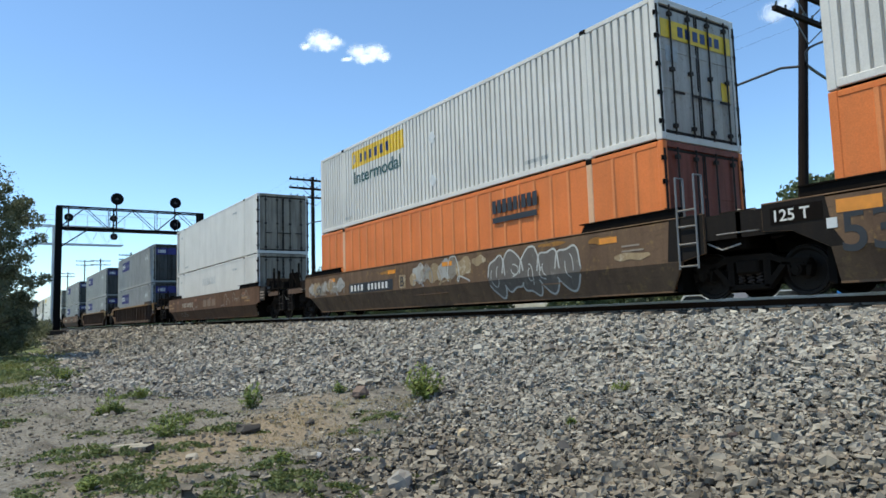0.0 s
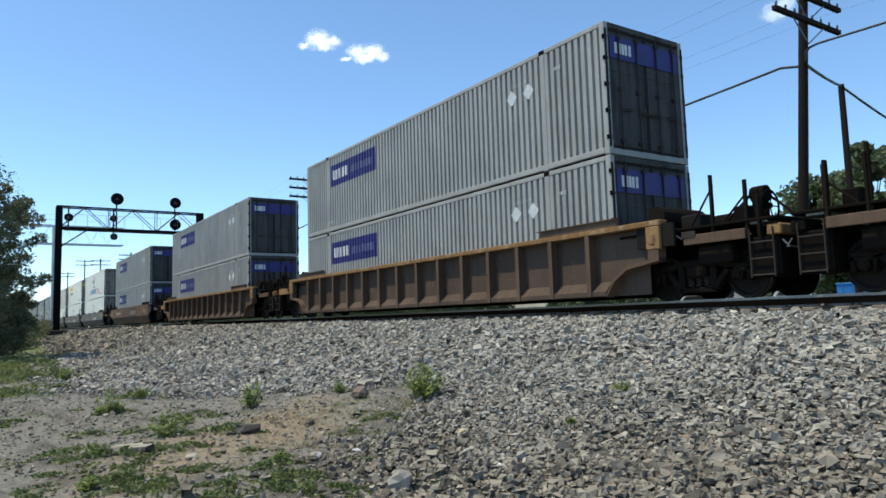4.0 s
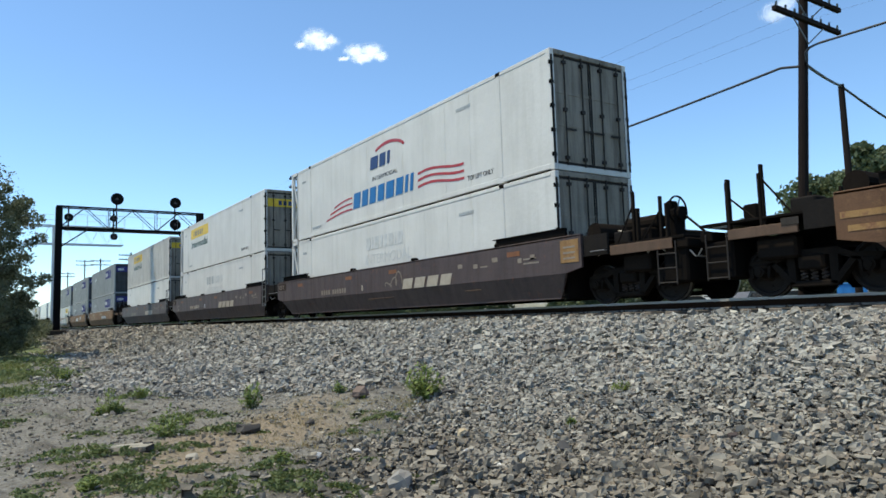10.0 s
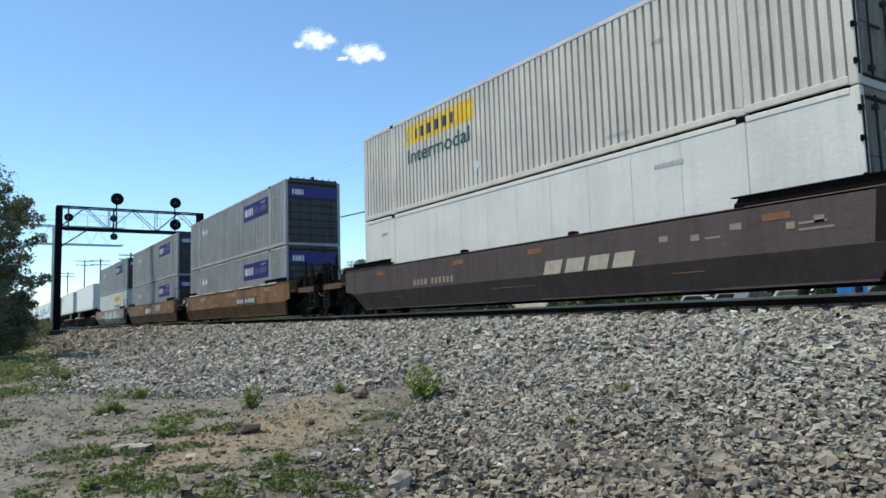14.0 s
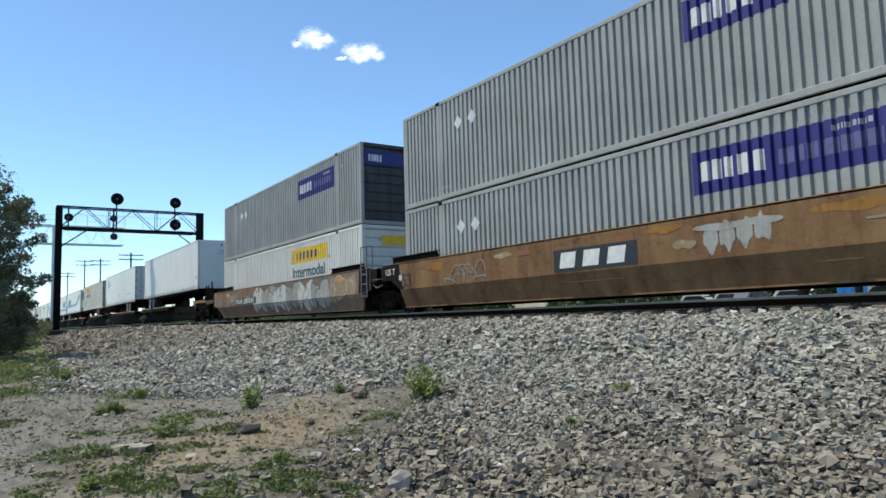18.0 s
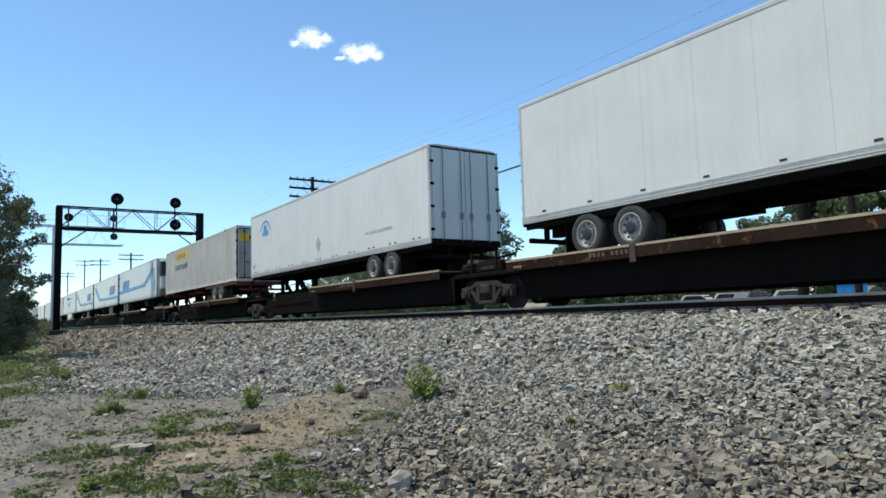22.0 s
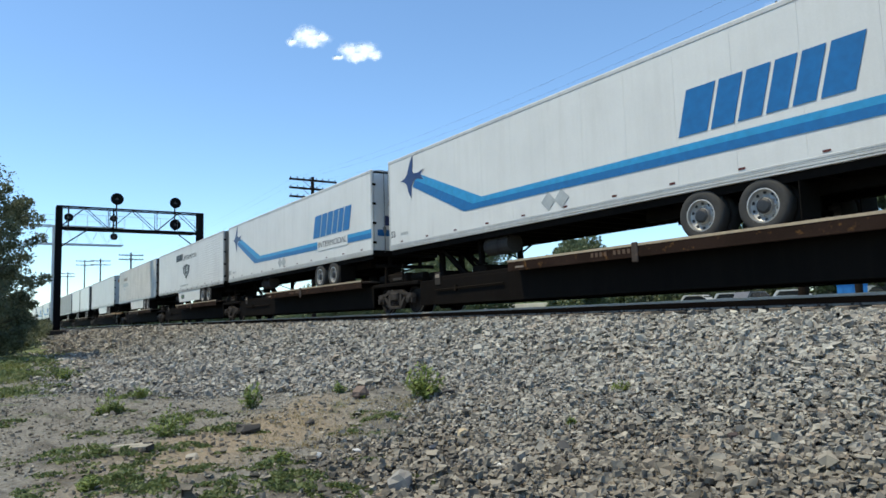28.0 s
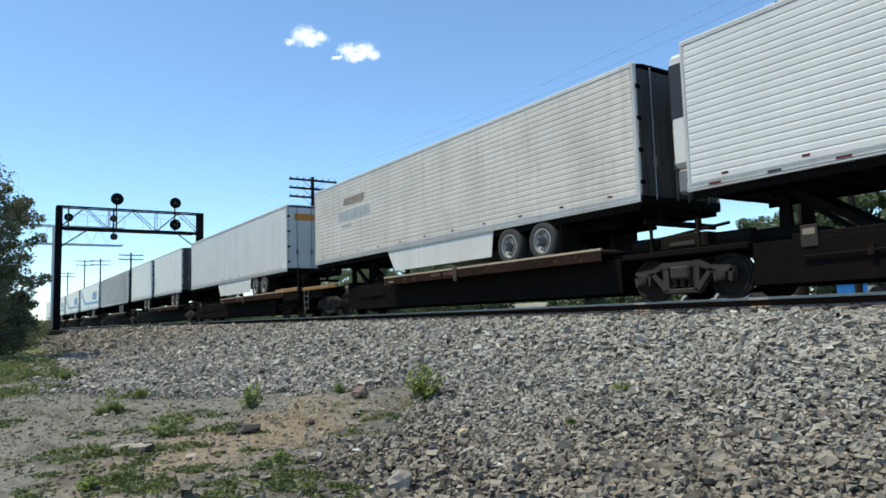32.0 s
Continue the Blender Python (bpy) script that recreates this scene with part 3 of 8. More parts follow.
def well_car(style, mat, label, single, trucks, lead_ladder=False, board=False):
    """A well for one stack of 53-foot boxes, middle x = 0. style: plain (smooth folded sides) or ribbed.
    single: a car on two trucks of its own with couplers; trucks: x of those that belong to it."""
    car = thing("well_car", label, "rail car", "cars of the train")
    h = CL / 2
    over = 3.60 if single else 1.62        # how far the car goes past the box
    tip = 1.10                             # where the deep side ends
    OUT = 1.52 if style == "plain" else 1.56
    for s in (-1, 1):
        y = s * OUT
        if style == "plain":
            # upright upper plate with a folded top, inclined lower plate
            ends = [(-h - tip, 1.06), (-h - 0.62, 1.02), (-h - 0.02, 0.70)] if board else [(-h - tip, 0.80), (-h - 0.55, 0.70)]
            b = Build().prism(ends + [(h + 0.45, 0.70), (h + 0.93, 0.80), (h + 0.93, 1.50), (-h - tip, 1.50)], *sorted((y, y - s * 0.06)))
            b.box(-h - tip, h + 0.93, *sorted((y, y - s * 0.10)), 1.46, 1.52, 0.01)
            part("side_plate", b, mat, car)
            e0, e1 = (0.02, 0.45) if board else (0.55, 0.45)
            lo = Build().poly([(-h - 0.02, y - s * 0.205, 0.18), (h + 0.05, y - s * 0.205, 0.18), (h + e1, y, 0.70), (-h - e0, y, 0.70)])
            lo.poly([(-h - 0.02, y - s * 0.24, 0.165), (h + 0.05, y - s * 0.24, 0.165), (h + e1, y - s * 0.05, 0.69), (-h - e0, y - s * 0.05, 0.69)])
            lo.box(-h - 0.02, h + 0.05, *sorted((y - s * 0.20, y - s * 0.46)), 0.15, 0.183)
            part("lower_plate", lo, mat, car)
        else:
            b = Build().box(-h - 0.9, h + 0.9, *sorted((y - s * 0.225, y - s * 0.245)), 0.14, 1.46)
            part("side_plate", b, M["rust_plate"], car)
            for e in (-1, 1):
                part("end_panel", Build().box(*sorted((e * (h + 1.02), e * (h + 1.34))), *sorted((y + s * 0.012, y - s * 0.10)), 0.98, 1.42, 0.015).box(*sorted((e * (h + 1.12), e * (h + 1.24))), *sorted((y + s * 0.03, y)), 1.08, 1.28, 0.01), M["yellow_old"], car)
            part("top_chord", Build().box(-h - 1.35, h + 1.35, *sorted((y, y - s * 0.24)), 1.43, 1.54, 0.015), M["chord"], car)
            part("bottom_chord", Build().box(-h + 0.1, h - 0.1, *sorted((y - s * 0.03, y - s * 0.24)), 0.14, 0.26, 0.015).prism([(y - s * 0.06, 0.26), (y - s * 0.225, 0.26), (y - s * 0.225, 0.44)], -h + 0.1, h - 0.1, "x"), M["rust_plate"], car)
            for k in range(14):
                x = -h + 0.55 + (CL - 1.1) * k / 13
                part("rib", Build().prism([(y - s * 0.01, 0.14), (y - s * 0.225, 0.14), (y - s * 0.225, 1.43), (y - s * 0.02, 1.43)], x - 0.025, x + 0.025, "x").box(x - 0.06, x + 0.06, *sorted((y - s * 0.005, y - s * 0.03)), 0.15, 1.43), M["rust_rib"], car)
            for e in (-1, 1):
                arch = Build()
                pts = [(e * (h - 0.05), 0.12), (e * (h + 0.15), 0.42), (e * (h + 0.5), 0.64), (e * (h + 1.3), 0.76)]
                for p, q in zip(pts, pts[1:]):
                    arch.prism([p, q, (q[0], q[1] + 0.07), (p[0], p[1] + 0.07)], *sorted((y, y - s * 0.22)))
                arch.prism([pts[-1], (pts[-1][0], 1.4), (pts[-1][0] - e * 0.25, 1.4), (pts[-1][0] - e * 0.25, 0.78)], *sorted((y, y - s * 0.22)))
                part("arch_plate", arch, M["rust_rib"], car)
        for e in (-1, 1):
            # raised guide beside the box, towards each end
            a, c = sorted((e * (h - 2.1), e * (h + (0.45 if style == "plain" else 0.3))))
            g = Build()
            d0, d1 = (a + 0.12, c) if e > 0 else (a, c - 0.12)
            g.prism([(a, 1.50), (c, 1.50), (d1, 1.69), (d0, 1.69)], *sorted((y - s * 0.01, y - s * 0.085)))
            g.box(a, c, *sorted((y + s * 0.03, y - s * 0.085)), 1.685, 1.705)
            part("box_guide", g, M["black"] if style == "plain" else M["rust_rib"], car)
            # plate over the truck; the shade there is put into its near-black colour
            sl = Build()
            p0, p1 = e * (h + 0.75), e * (h + min(over, 1.62))
            sl.prism([(p0, 1.02), (p1, 1.02), (p1, 1.46), (p0, 1.46)], *sorted((y - s * 0.065, y - s * 0.13)))
            part("end_plate", sl, M["end_dark"], car)
    if style == "plain" and single:
        bd = part("stencil_board", Build().box(h + 1.0, h + 1.68, -1.535, -1.515, 0.84, 1.42, 0.005), M["frame_grey"], car, "grey painted notice board")
        for k in range(3):
            part("small_print", Build().box(h + 1.08, h + 1.60, -1.539, -1.535, 0.93 + 0.13 * k, 0.99 + 0.13 * k), M["letter_dirty"], bd)
    if style == "plain" and mat is M["maroon"]:
        for x in (-6.1, -2.05, 2.05, 6.1):
            part("top_pin", Build().box(x - 0.10, x + 0.10, -1.530, -1.36, 1.515, 1.60, 0.02), M["black"], car)
    if style == "plain":
        for a, c in ((-0.95, 0.75), (-5.84, -5.34), (4.6, 5.3)):
            part("seam_strip", Build().box(a, c, -1.464, -1.43, 0.488, 0.508), M["rust_rib"], car)
    part("floor", Build().box(-h - 0.05, h + 0.05, -1.05, 1.05, 0.155, 0.185), M["black"], car)
    for k in range(9):
        x = -h + 0.3 + (CL - 0.6) * k / 8
        part("cross_beam", Build().box(x - 0.12, x + 0.12, -1.2, 1.2, 0.15, 0.21, 0.01), M["black"], car)
    for e in (-1, 1):
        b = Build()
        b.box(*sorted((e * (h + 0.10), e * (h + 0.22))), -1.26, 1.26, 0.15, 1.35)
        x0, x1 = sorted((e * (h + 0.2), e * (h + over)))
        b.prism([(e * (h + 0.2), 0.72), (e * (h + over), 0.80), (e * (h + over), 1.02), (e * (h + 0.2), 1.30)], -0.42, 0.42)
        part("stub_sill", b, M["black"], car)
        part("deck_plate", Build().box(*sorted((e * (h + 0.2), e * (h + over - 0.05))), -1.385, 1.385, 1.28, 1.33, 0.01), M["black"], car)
        if single:
            part("end_beam", Build().box(*sorted((e * (h + over - 0.25), e * (h + over))), -1.34, 1.34, 1.02, 1.20, 0.02), M["black"] if style == "plain" else M["yellow_old"], car)
            part("coupler", Build().box(*sorted((e * (h + over - 0.1), e * (h + over + 0.32))), -0.11, 0.11, 0.72, 0.98, 0.04), M["rust"], car)
            part("hose", Build().path([(e * (h + over), -0.35, 0.75), (e * (h + over + 0.15), -0.36, 0.42), (e * (h + over + 0.33), -0.36, 0.38)], 0.025, 6), M["black"], car)
            part("walkway", Build().box(*sorted((e * (h + over - 0.62), e * (h + over - 0.25))), -1.30, 1.30, 1.24, 1.28), M["galv"], car)
            for s in (-1, 1):
                ladder(car, e * (h + over - 0.34) - 0.21, s * 1.36, 0.32, 1.15, 0.42, 3, M["black"] if s > 0 else M["frame_grey"], 0.014)
                for q in ((h + 2.35, h + 2.95) if style == "plain" else (h + 3.22,)):
                    part("hand_post", Build().box(*sorted((e * q, e * (q + 0.05))), s * 1.34 - 0.05, s * 1.34 + 0.05, 1.0, 2.07 if style == "plain" else 1.72, 0.008), M["truck_dark"], car)
                part("side_sill", Build().box(*sorted((e * (h + 1.75), e * (h + 3.0))), *sorted((s * 1.36, s * 1.40)), 1.0, 1.24 if style == "ribbed" and e < 0 else 1.18, 0.01), M["yellow_old"] if style == "ribbed" and e < 0 else M["rust_rib"], car)
                part("end_stand", Build().box(*sorted((e * (h + over - 1.0), e * (h + over - 0.72))), *sorted((s * 1.1, s * 0.86)), 1.3, 1.62, 0.03), M["black"], car)
            if e > 0:
                brake_wheel(car, h + over - 0.62, -0.55, 1.62)
                part("air_tank", Build().tube((h + 1.0, 0.5, 1.55), (h + 2.2, 0.5, 1.55), 0.2, 12), M["black"], car)
        else:
            part("hose", Build().path([(e * (h + 0.7), -0.5, 1.35), (e * (h + 1.0), -0.55, 1.62), (e * (h + 1.45), -0.5, 1.5), (e * (h + 1.7), -0.45, 1.2)], 0.03, 6), M["galv"], car)
            part("grab_iron", Build().path([(e * (h + 1.2), -1.40, 1.1), (e * (h + 1.2), -1.530, 1.1), (e * (h + 1.6), -1.530, 1.1), (e * (h + 1.6), -1.43, 1.1)], 0.012, 5), M["galv"], car)
    if single:
        for e in (-1, 1):
            end_clutter(car, e, over, 1.33, e > 0)
    if board:
        # dark end of the side round the notice
        part("soot_patch", Build().prism([(-h - 1.095, 1.065), (-h - 0.62, 1.025), (-h - 0.02, 0.705), (-h + 0.20, 0.705), (-h + 0.02, 1.0), (-h - 0.06, 1.495), (-h - 1.095, 1.495)], -1.5225, -1.5205), M["end_dark"], car)
        part("tag_plate", Build().box(-h - 0.06, -h + 0.10, -1.53, -1.522, 0.98, 1.14, 0.002), M["hazard"], car, "small pale tag plate")
    if lead_ladder:
        part("soot_patch", Build().prism([(h + 0.12, 0.71), (h + 0.45, 0.71), (h + 0.925, 0.80), (h + 0.925, 1.495), (h + 0.20, 1.495)], -1.5225, -1.5205), M["end_dark"], car)
        part("slack_hose", Build().path([(h + 0.95, -1.2, 1.30), (h + 1.12, -1.28, 1.12), (h + 1.35, -1.28, 1.20), (h + 1.52, -1.2, 1.46), (h + 1.62, -1.0, 1.52)], 0.022, 6), M["hose_pale"], car)
        part("slack_hose", Build().path([(h + 0.9, -1.38, 0.98), (h + 1.2, -1.40, 0.84), (h + 1.55, -1.38, 0.92)], 0.016, 6), M["hose_pale"], car)
        part("end_gear", Build().box(h + 0.95, h + 1.6, -1.25, -0.5, 0.84, 1.22, 0.04).tube((h + 0.9, -0.9, 1.45), (h + 1.55, -0.9, 1.45), 0.13, 10), M["black"], car)
    if lead_ladder:
        b = Build()
        x, y, w = h + 0.42, -1.56, 0.40
        for q in (0, w):
            b.tube((x + q, y, 0.55), (x + q, y, 2.25), 0.02, 6)
        for z in (0.6, 1.0, 1.32, 1.62):
            b.tube((x, y, z), (x + w, y, z), 0.018, 6)
        for q in (0, w):
            b.tube((x + q, y, 2.25), (x + q, y + 0.22, 2.25), 0.02, 6).tube((x + q, y + 0.22, 2.25), (x + q, y + 0.22, 1.5), 0.02, 6)
        part("ladder", b, M["galv"], car)
    for x in trucks:
        bogie(car, x, True)
    return car


def car_end(car, e, wheel=True):
    """The coupled end of a several-unit car: platform, brake gear, posts, steps, coupler."""
    h = CL / 2
    X = lambda a, c: sorted((e * (h + a), e * (h + c)))
    part("end_deck", Build().box(*X(1.58, 3.45), -1.385, 1.385, 1.16, 1.22, 0.01), M["black"], car)
    part("end_sill", Build().box(*X(1.5, 3.5), -0.42, 0.42, 0.78, 1.16, 0.02), M["black"], car)
    part("end_beam", Build().box(*X(3.25, 3.5), -1.36, 1.36, 0.98, 1.16, 0.02), M["truck_dark"], car)
    part("coupler", Build().box(*X(3.4, 3.82), -0.11, 0.11, 0.72, 0.98, 0.04), M["rust"], car)
    part("side_sill", Build().box(*X(1.65, 3.2), -1.42, -1.39, 0.98, 1.18, 0.01), M["rust_rib"], car)
    gear = Build().box(*X(1.75, 2.45), -1.1, 0.9, 1.22, 1.50, 0.04).tube((e * (h + 1.7), -0.8, 1.62), (e * (h + 2.5), -0.8, 1.62), 0.15, 12)
    part("brake_gear", gear, M["truck_dark"], car)
    for q in (2.35, 3.05):
        part("hand_post", Build().box(*X(q, q + 0.05), -1.40, -1.31, 1.0, 1.86, 0.008), M["truck_dark"], car)
    ladder(car, e * (h + 3.05) - 0.21, -1.40, 0.30, 1.12, 0.42, 3, M["frame_grey"], 0.014)
    end_clutter(car, e, 3.5, 1.22, wheel)
    if wheel:
        brake_wheel(car, e * (h + 2.75), -0.6, 1.82)
    else:
        part("hose", Build().path([(e * (h + 3.5), -0.35, 0.75), (e * (h + 3.62), -0.36, 0.42), (e * (h + 3.75), -0.36, 0.38)], 0.025, 6), M["black"], car)


def end_clutter(car, e, reach, deck, wheel):
    """Brake stand, braced posts, reservoir, black blocks for shade, lever and slack hoses on a coupled end."""
    h = CL / 2
    X = lambda a, c: sorted((e * (h + a), e * (h + c)))
    P = lambda a, y, z: (e * (h + a), y, z)
    # two black boxes added to stand for deep shade round the coupler
    part("step_shroud", Build().box(*X(reach - 0.62, reach - 0.06), -1.30, -0.45, 0.34, 1.02, 0.04), M["black"], car)
    part("draft_housing", Build().box(*X(reach - 1.5, reach - 0.05), -0.62, 0.62, 0.42, 0.98, 0.05), M["black"], car)
    part("equalizer", Build().box(*X(reach - 1.7, reach - 1.0), -1.22, -0.95, 0.62, 0.98, 0.04), M["truck_dark"], car)
    for q, top in ((reach - 1.28, 2.22), (reach - 0.62, 2.02)):
        part("corner_post", Build().box(*X(q, q + 0.055), -1.36, -1.29, 1.0, top, 0.008), M["truck_dark"], car)
        part("post_brace", Build().tube(P(q + 0.03, -1.32, top - 0.25), P(q - 0.45, -1.30, deck), 0.018, 6), M["truck_dark"], car)
    part("reservoir", Build().tube(P(0.95, -1.12, deck + 0.34), P(0.95, 0.2, deck + 0.34), 0.20, 14).box(*X(0.88, 1.02), -1.0, -0.9, deck, deck + 0.2).box(*X(0.88, 1.02), 0.0, 0.1, deck, deck + 0.2), M["truck_dark"], car)
    part("valve_box", Build().box(*X(1.55, 1.98), -1.18, -0.80, deck, deck + 0.26, 0.03), M["end_dark"], car)
    part("cut_lever", Build().path([P(reach, -1.30, 0.92), P(reach + 0.10, -1.28, 0.80), P(reach + 0.10, -0.30, 0.78), P(reach + 0.05, -0.12, 0.94)], 0.014, 6), M["galv"], car)
    for k, (q, y) in enumerate(((1.25, -1.33), (reach - 0.95, -1.34))):
        pts = [P(q + 0.42 * f, y, deck - 0.20 + 0.10 * math.sin(math.pi * f) - 0.06 * k) for f in (0, 0.2, 0.4, 0.6, 0.8, 1.0)]
        part("slack_hose", Build().path(pts, 0.017, 6), M["hose_pale"], car)
    part("tag_plate", Build().box(*X(1.72, 2.02), -1.412, -1.40, deck - 0.20, deck - 0.08, 0.003), M["frame_grey"], car, "dusty grey tag plate")
    if wheel:
        part("brake_stand", Build().box(*X(reach - 0.86, reach - 0.70), -0.74, -0.42, deck - 0.2, deck + 0.62, 0.03).tube(P(reach - 0.9, -0.58, deck + 0.52), P(reach - 0.64, -0.58, deck + 0.52), 0.15, 12), M["black"], car)
        part("stand_brace", Build().tube(P(reach - 0.78, -0.5, deck + 0.6), P(reach - 0.1, -0.5, deck), 0.025, 6).tube(P(reach - 0.78, -0.7, deck + 0.6), P(reach - 1.5, -0.7, deck), 0.025, 6), M["truck_dark"], car)


def on_car(car, x0, x1, z0, z1, mat, name="marking", label=""):
    return part(name, Build().box(x0, x1, -1.528, -1.521, z0, z1), mat, car, label)


def car_bars(car, mat, x, z, h, widths, gap=0.06, name="marking", slant=0.0):
    return bars(car, mat, x, z, -1.526, widths, h, gap, name, slant)


# ---------------------------------------------------------------- spine cars and trailers
DECK = 1.13


def spine_car(label, left, right, deck0, deck1, hitch, trucks, lead=False, tail=False):
    """A spine car platform from x = left to right, with wheel decks from deck0 to deck1 and a hitch stand at x = hitch."""
    car = thing("spine_car", label, "rail car", "cars of the train")
    b = Build()
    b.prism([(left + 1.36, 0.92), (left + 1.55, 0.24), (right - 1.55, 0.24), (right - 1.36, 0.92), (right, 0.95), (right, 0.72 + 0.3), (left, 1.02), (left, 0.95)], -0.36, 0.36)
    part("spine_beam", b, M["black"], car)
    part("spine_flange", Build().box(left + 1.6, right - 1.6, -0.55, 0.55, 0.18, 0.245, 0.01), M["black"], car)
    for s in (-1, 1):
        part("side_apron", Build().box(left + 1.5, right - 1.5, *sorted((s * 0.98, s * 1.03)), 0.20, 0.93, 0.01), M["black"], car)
        y0, y1 = sorted((s * 0.42, s * 1.36))
        deck = part("deck", Build().box(deck0, deck1, y0, y1, DECK - 0.045, DECK, 0.01), M["rust"], car)
        e0, e1 = sorted((s * 1.36, s * 1.395))
        part("deck_edge", Build().box(deck0, deck1, e0, e1, DECK - 0.24, DECK + 0.02, 0.01), M["deck"], deck)
        part("edge_lip", Build().box(deck0, deck1, *sorted((s * 1.34, s * 1.402)), DECK - 0.015, DECK + 0.034), M["lip"], deck)
        for k in range(5):
            x = deck0 + 0.6 + (deck1 - deck0 - 1.2) * k / 4
            part("bracket", Build().prism([(s * 0.36, 0.45), (s * 0.36, DECK - 0.05), (s * 1.10, DECK - 0.05), (s * 1.10, DECK - 0.16)], x - 0.03, x + 0.03, "x"), M["black"], deck)
        part("winch", Build().box(deck0 + (deck1 - deck0) * 0.42, deck0 + (deck1 - deck0) * 0.42 + 0.16, *sorted((s * 1.395, s * 1.43)), DECK - 0.34, DECK + 0.06, 0.02), M["rust"], deck)
        # low ledge and pipe along the open half
        far = right if abs(right - deck1) > abs(deck0 - left) else left
        l0, l1 = (deck1 + 0.4, right - 2.2) if far == right else (left + 2.2, deck0 - 0.4)
        if l1 - l0 > 1:
            part("ledge", Build().box(l0, l1, *sorted((s * 0.42, s * 1.02)), 0.80, 1.02, 0.02), M["black"], car)
            part("air_pipe", Build().tube((l0 + 0.2, s * 1.07, 0.62), (l1 - 0.2, s * 1.07, 0.66), 0.022, 6).box(l0 + 1.2, l0 + 1.30, *sorted((s * 1.03, s * 1.10)), 0.56, 0.72), M["truck_dark"], car)
        if s < 0:
            c0 = deck0 + (deck1 - deck0) * 0.30
            for k in range(10):
                if k != 4:
                    part("marking", Build().box(c0 + 0.125 * k, c0 + 0.125 * k + 0.07, -1.399, -1.394, DECK - 0.145, DECK - 0.055), M["rust_rib"], deck)
            part("small_print", Build().box(deck0 + 0.3, deck0 + 0.6, -1.399, -1.394, DECK - 0.17, DECK - 0.13), M["letter_dirty"], deck)
    part("brake_rigging", Build().tube((hitch * 0.30, -0.75, 0.66), (hitch * 0.62, -0.72, 0.62), 0.035, 6).tube((hitch * 0.36, -0.8, 0.52), (hitch * 0.55, -0.8, 0.50), 0.03, 6).box(hitch * 0.5 - 0.12, hitch * 0.5 + 0.12, -0.86, -0.66, 0.45, 0.70, 0.03), M["rust"], car)
    # hitch stand: two raked legs, braces and the head plate
    st = Build()
    lean = 0.55 if hitch > 0 else -0.55
    for s in (-1, 1):
        st.prism([(hitch - 0.10, 0.95), (hitch + 0.14, 0.95), (hitch + 0.09, 1.96), (hitch - 0.05, 1.96)], *sorted((s * 0.30, s * 0.42)))
        st.tube((hitch - lean * 2.2, s * 0.34, 1.0), (hitch, s * 0.34, 1.90), 0.055, 6)
    st.box(hitch - 0.28, hitch + 0.28, -0.5, 0.5, 1.93, 1.99, 0.02)
    st.box(hitch - 0.42, hitch + 0.42, -0.62, 0.62, 0.98, 1.22, 0.04)
    part("hitch_stand", st, M["black"], car)
    part("hitch_strut", Build().prism([(hitch - lean * 2.9, 1.0), (hitch - lean * 2.6, 1.0), (hitch - lean * 0.1, 1.86), (hitch - lean * 0.35, 1.92)], -0.46, -0.36).prism([(hitch - lean * 2.9, 1.0), (hitch - lean * 2.6, 1.0), (hitch - lean * 0.1, 1.86), (hitch - lean * 0.35, 1.92)], 0.36, 0.46), M["black"], car)
    part("screw_box", Build().box(*sorted((hitch - lean * 3.1, hitch - lean * 4.4)), -0.48, 0.48, 0.98, 1.26, 0.04), M["truck_dark"], car)
    far_deck = deck1 if hitch > 0 else deck0
    part("fill_plate", Build().box(*sorted((far_deck, hitch - lean * 3.0)), -1.00, 1.00, 0.93, 1.00, 0.01), M["black"], car)
    part("end_platform", Build().box(left - 0.1, left + 1.9, -0.62, 0.62, 0.96, 1.06, 0.02), M["black"], car)
    part("end_platform", Build().box(right - 1.9, right + 0.1, -0.62, 0.62, 0.96, 1.06, 0.02), M["black"], car)
    # brake gear over the joint: frame, valve box, two reservoirs, short posts
    part("joint_frame", Build().box(right - 1.45, right + 1.45, -1.08, 1.08, 0.86, 0.98, 0.02), M["black"], car)
    gear = Build().box(right - 0.55, right + 0.55, -0.95, -0.40, 0.98, 1.28, 0.04).box(right - 1.2, right + 1.1, 0.30, 0.85, 0.98, 1.32, 0.04)
    gear.tube((right - 1.3, -0.75, 1.14), (right - 0.6, -0.75, 1.14), 0.16, 10).tube((right + 0.65, -0.7, 1.12), (right + 1.35, -0.7, 1.12), 0.14, 10)
    gear.tube((right - 1.0, -0.9, 1.2), (right + 1.0, -0.9, 1.38), 0.03, 6)
    for q in (-0.75, 0.35):
        gear.box(right + q, right + q + 0.05, -0.98, -0.93, 0.98, 1.55)
    part("brake_gear", gear, M["truck_dark"], car)
    part("valve_plate", Build().box(right - 0.28, right + 0.28, -0.965, -0.952, 1.06, 1.14), M["frame_grey"], car)
    k_ = 0.62 if hitch < 0 else -0.90
    nb = part("notice_board", Build().box(hitch + k_, hitch + k_ + 0.28, -1.05, -1.035, 0.78, 1.14, 0.004), M["frame_grey"], car, "small pale notice plate")
    part("small_print", Build().box(hitch + k_ + 0.04, hitch + k_ + 0.24, -1.054, -1.05, 0.98, 1.08), M["letter_dirty"], nb)
    part("articulation", Build().box(right - 0.3, right + 0.4, -0.3, 0.3, 0.78, 0.95, 0.03), M["frame_grey"], car)
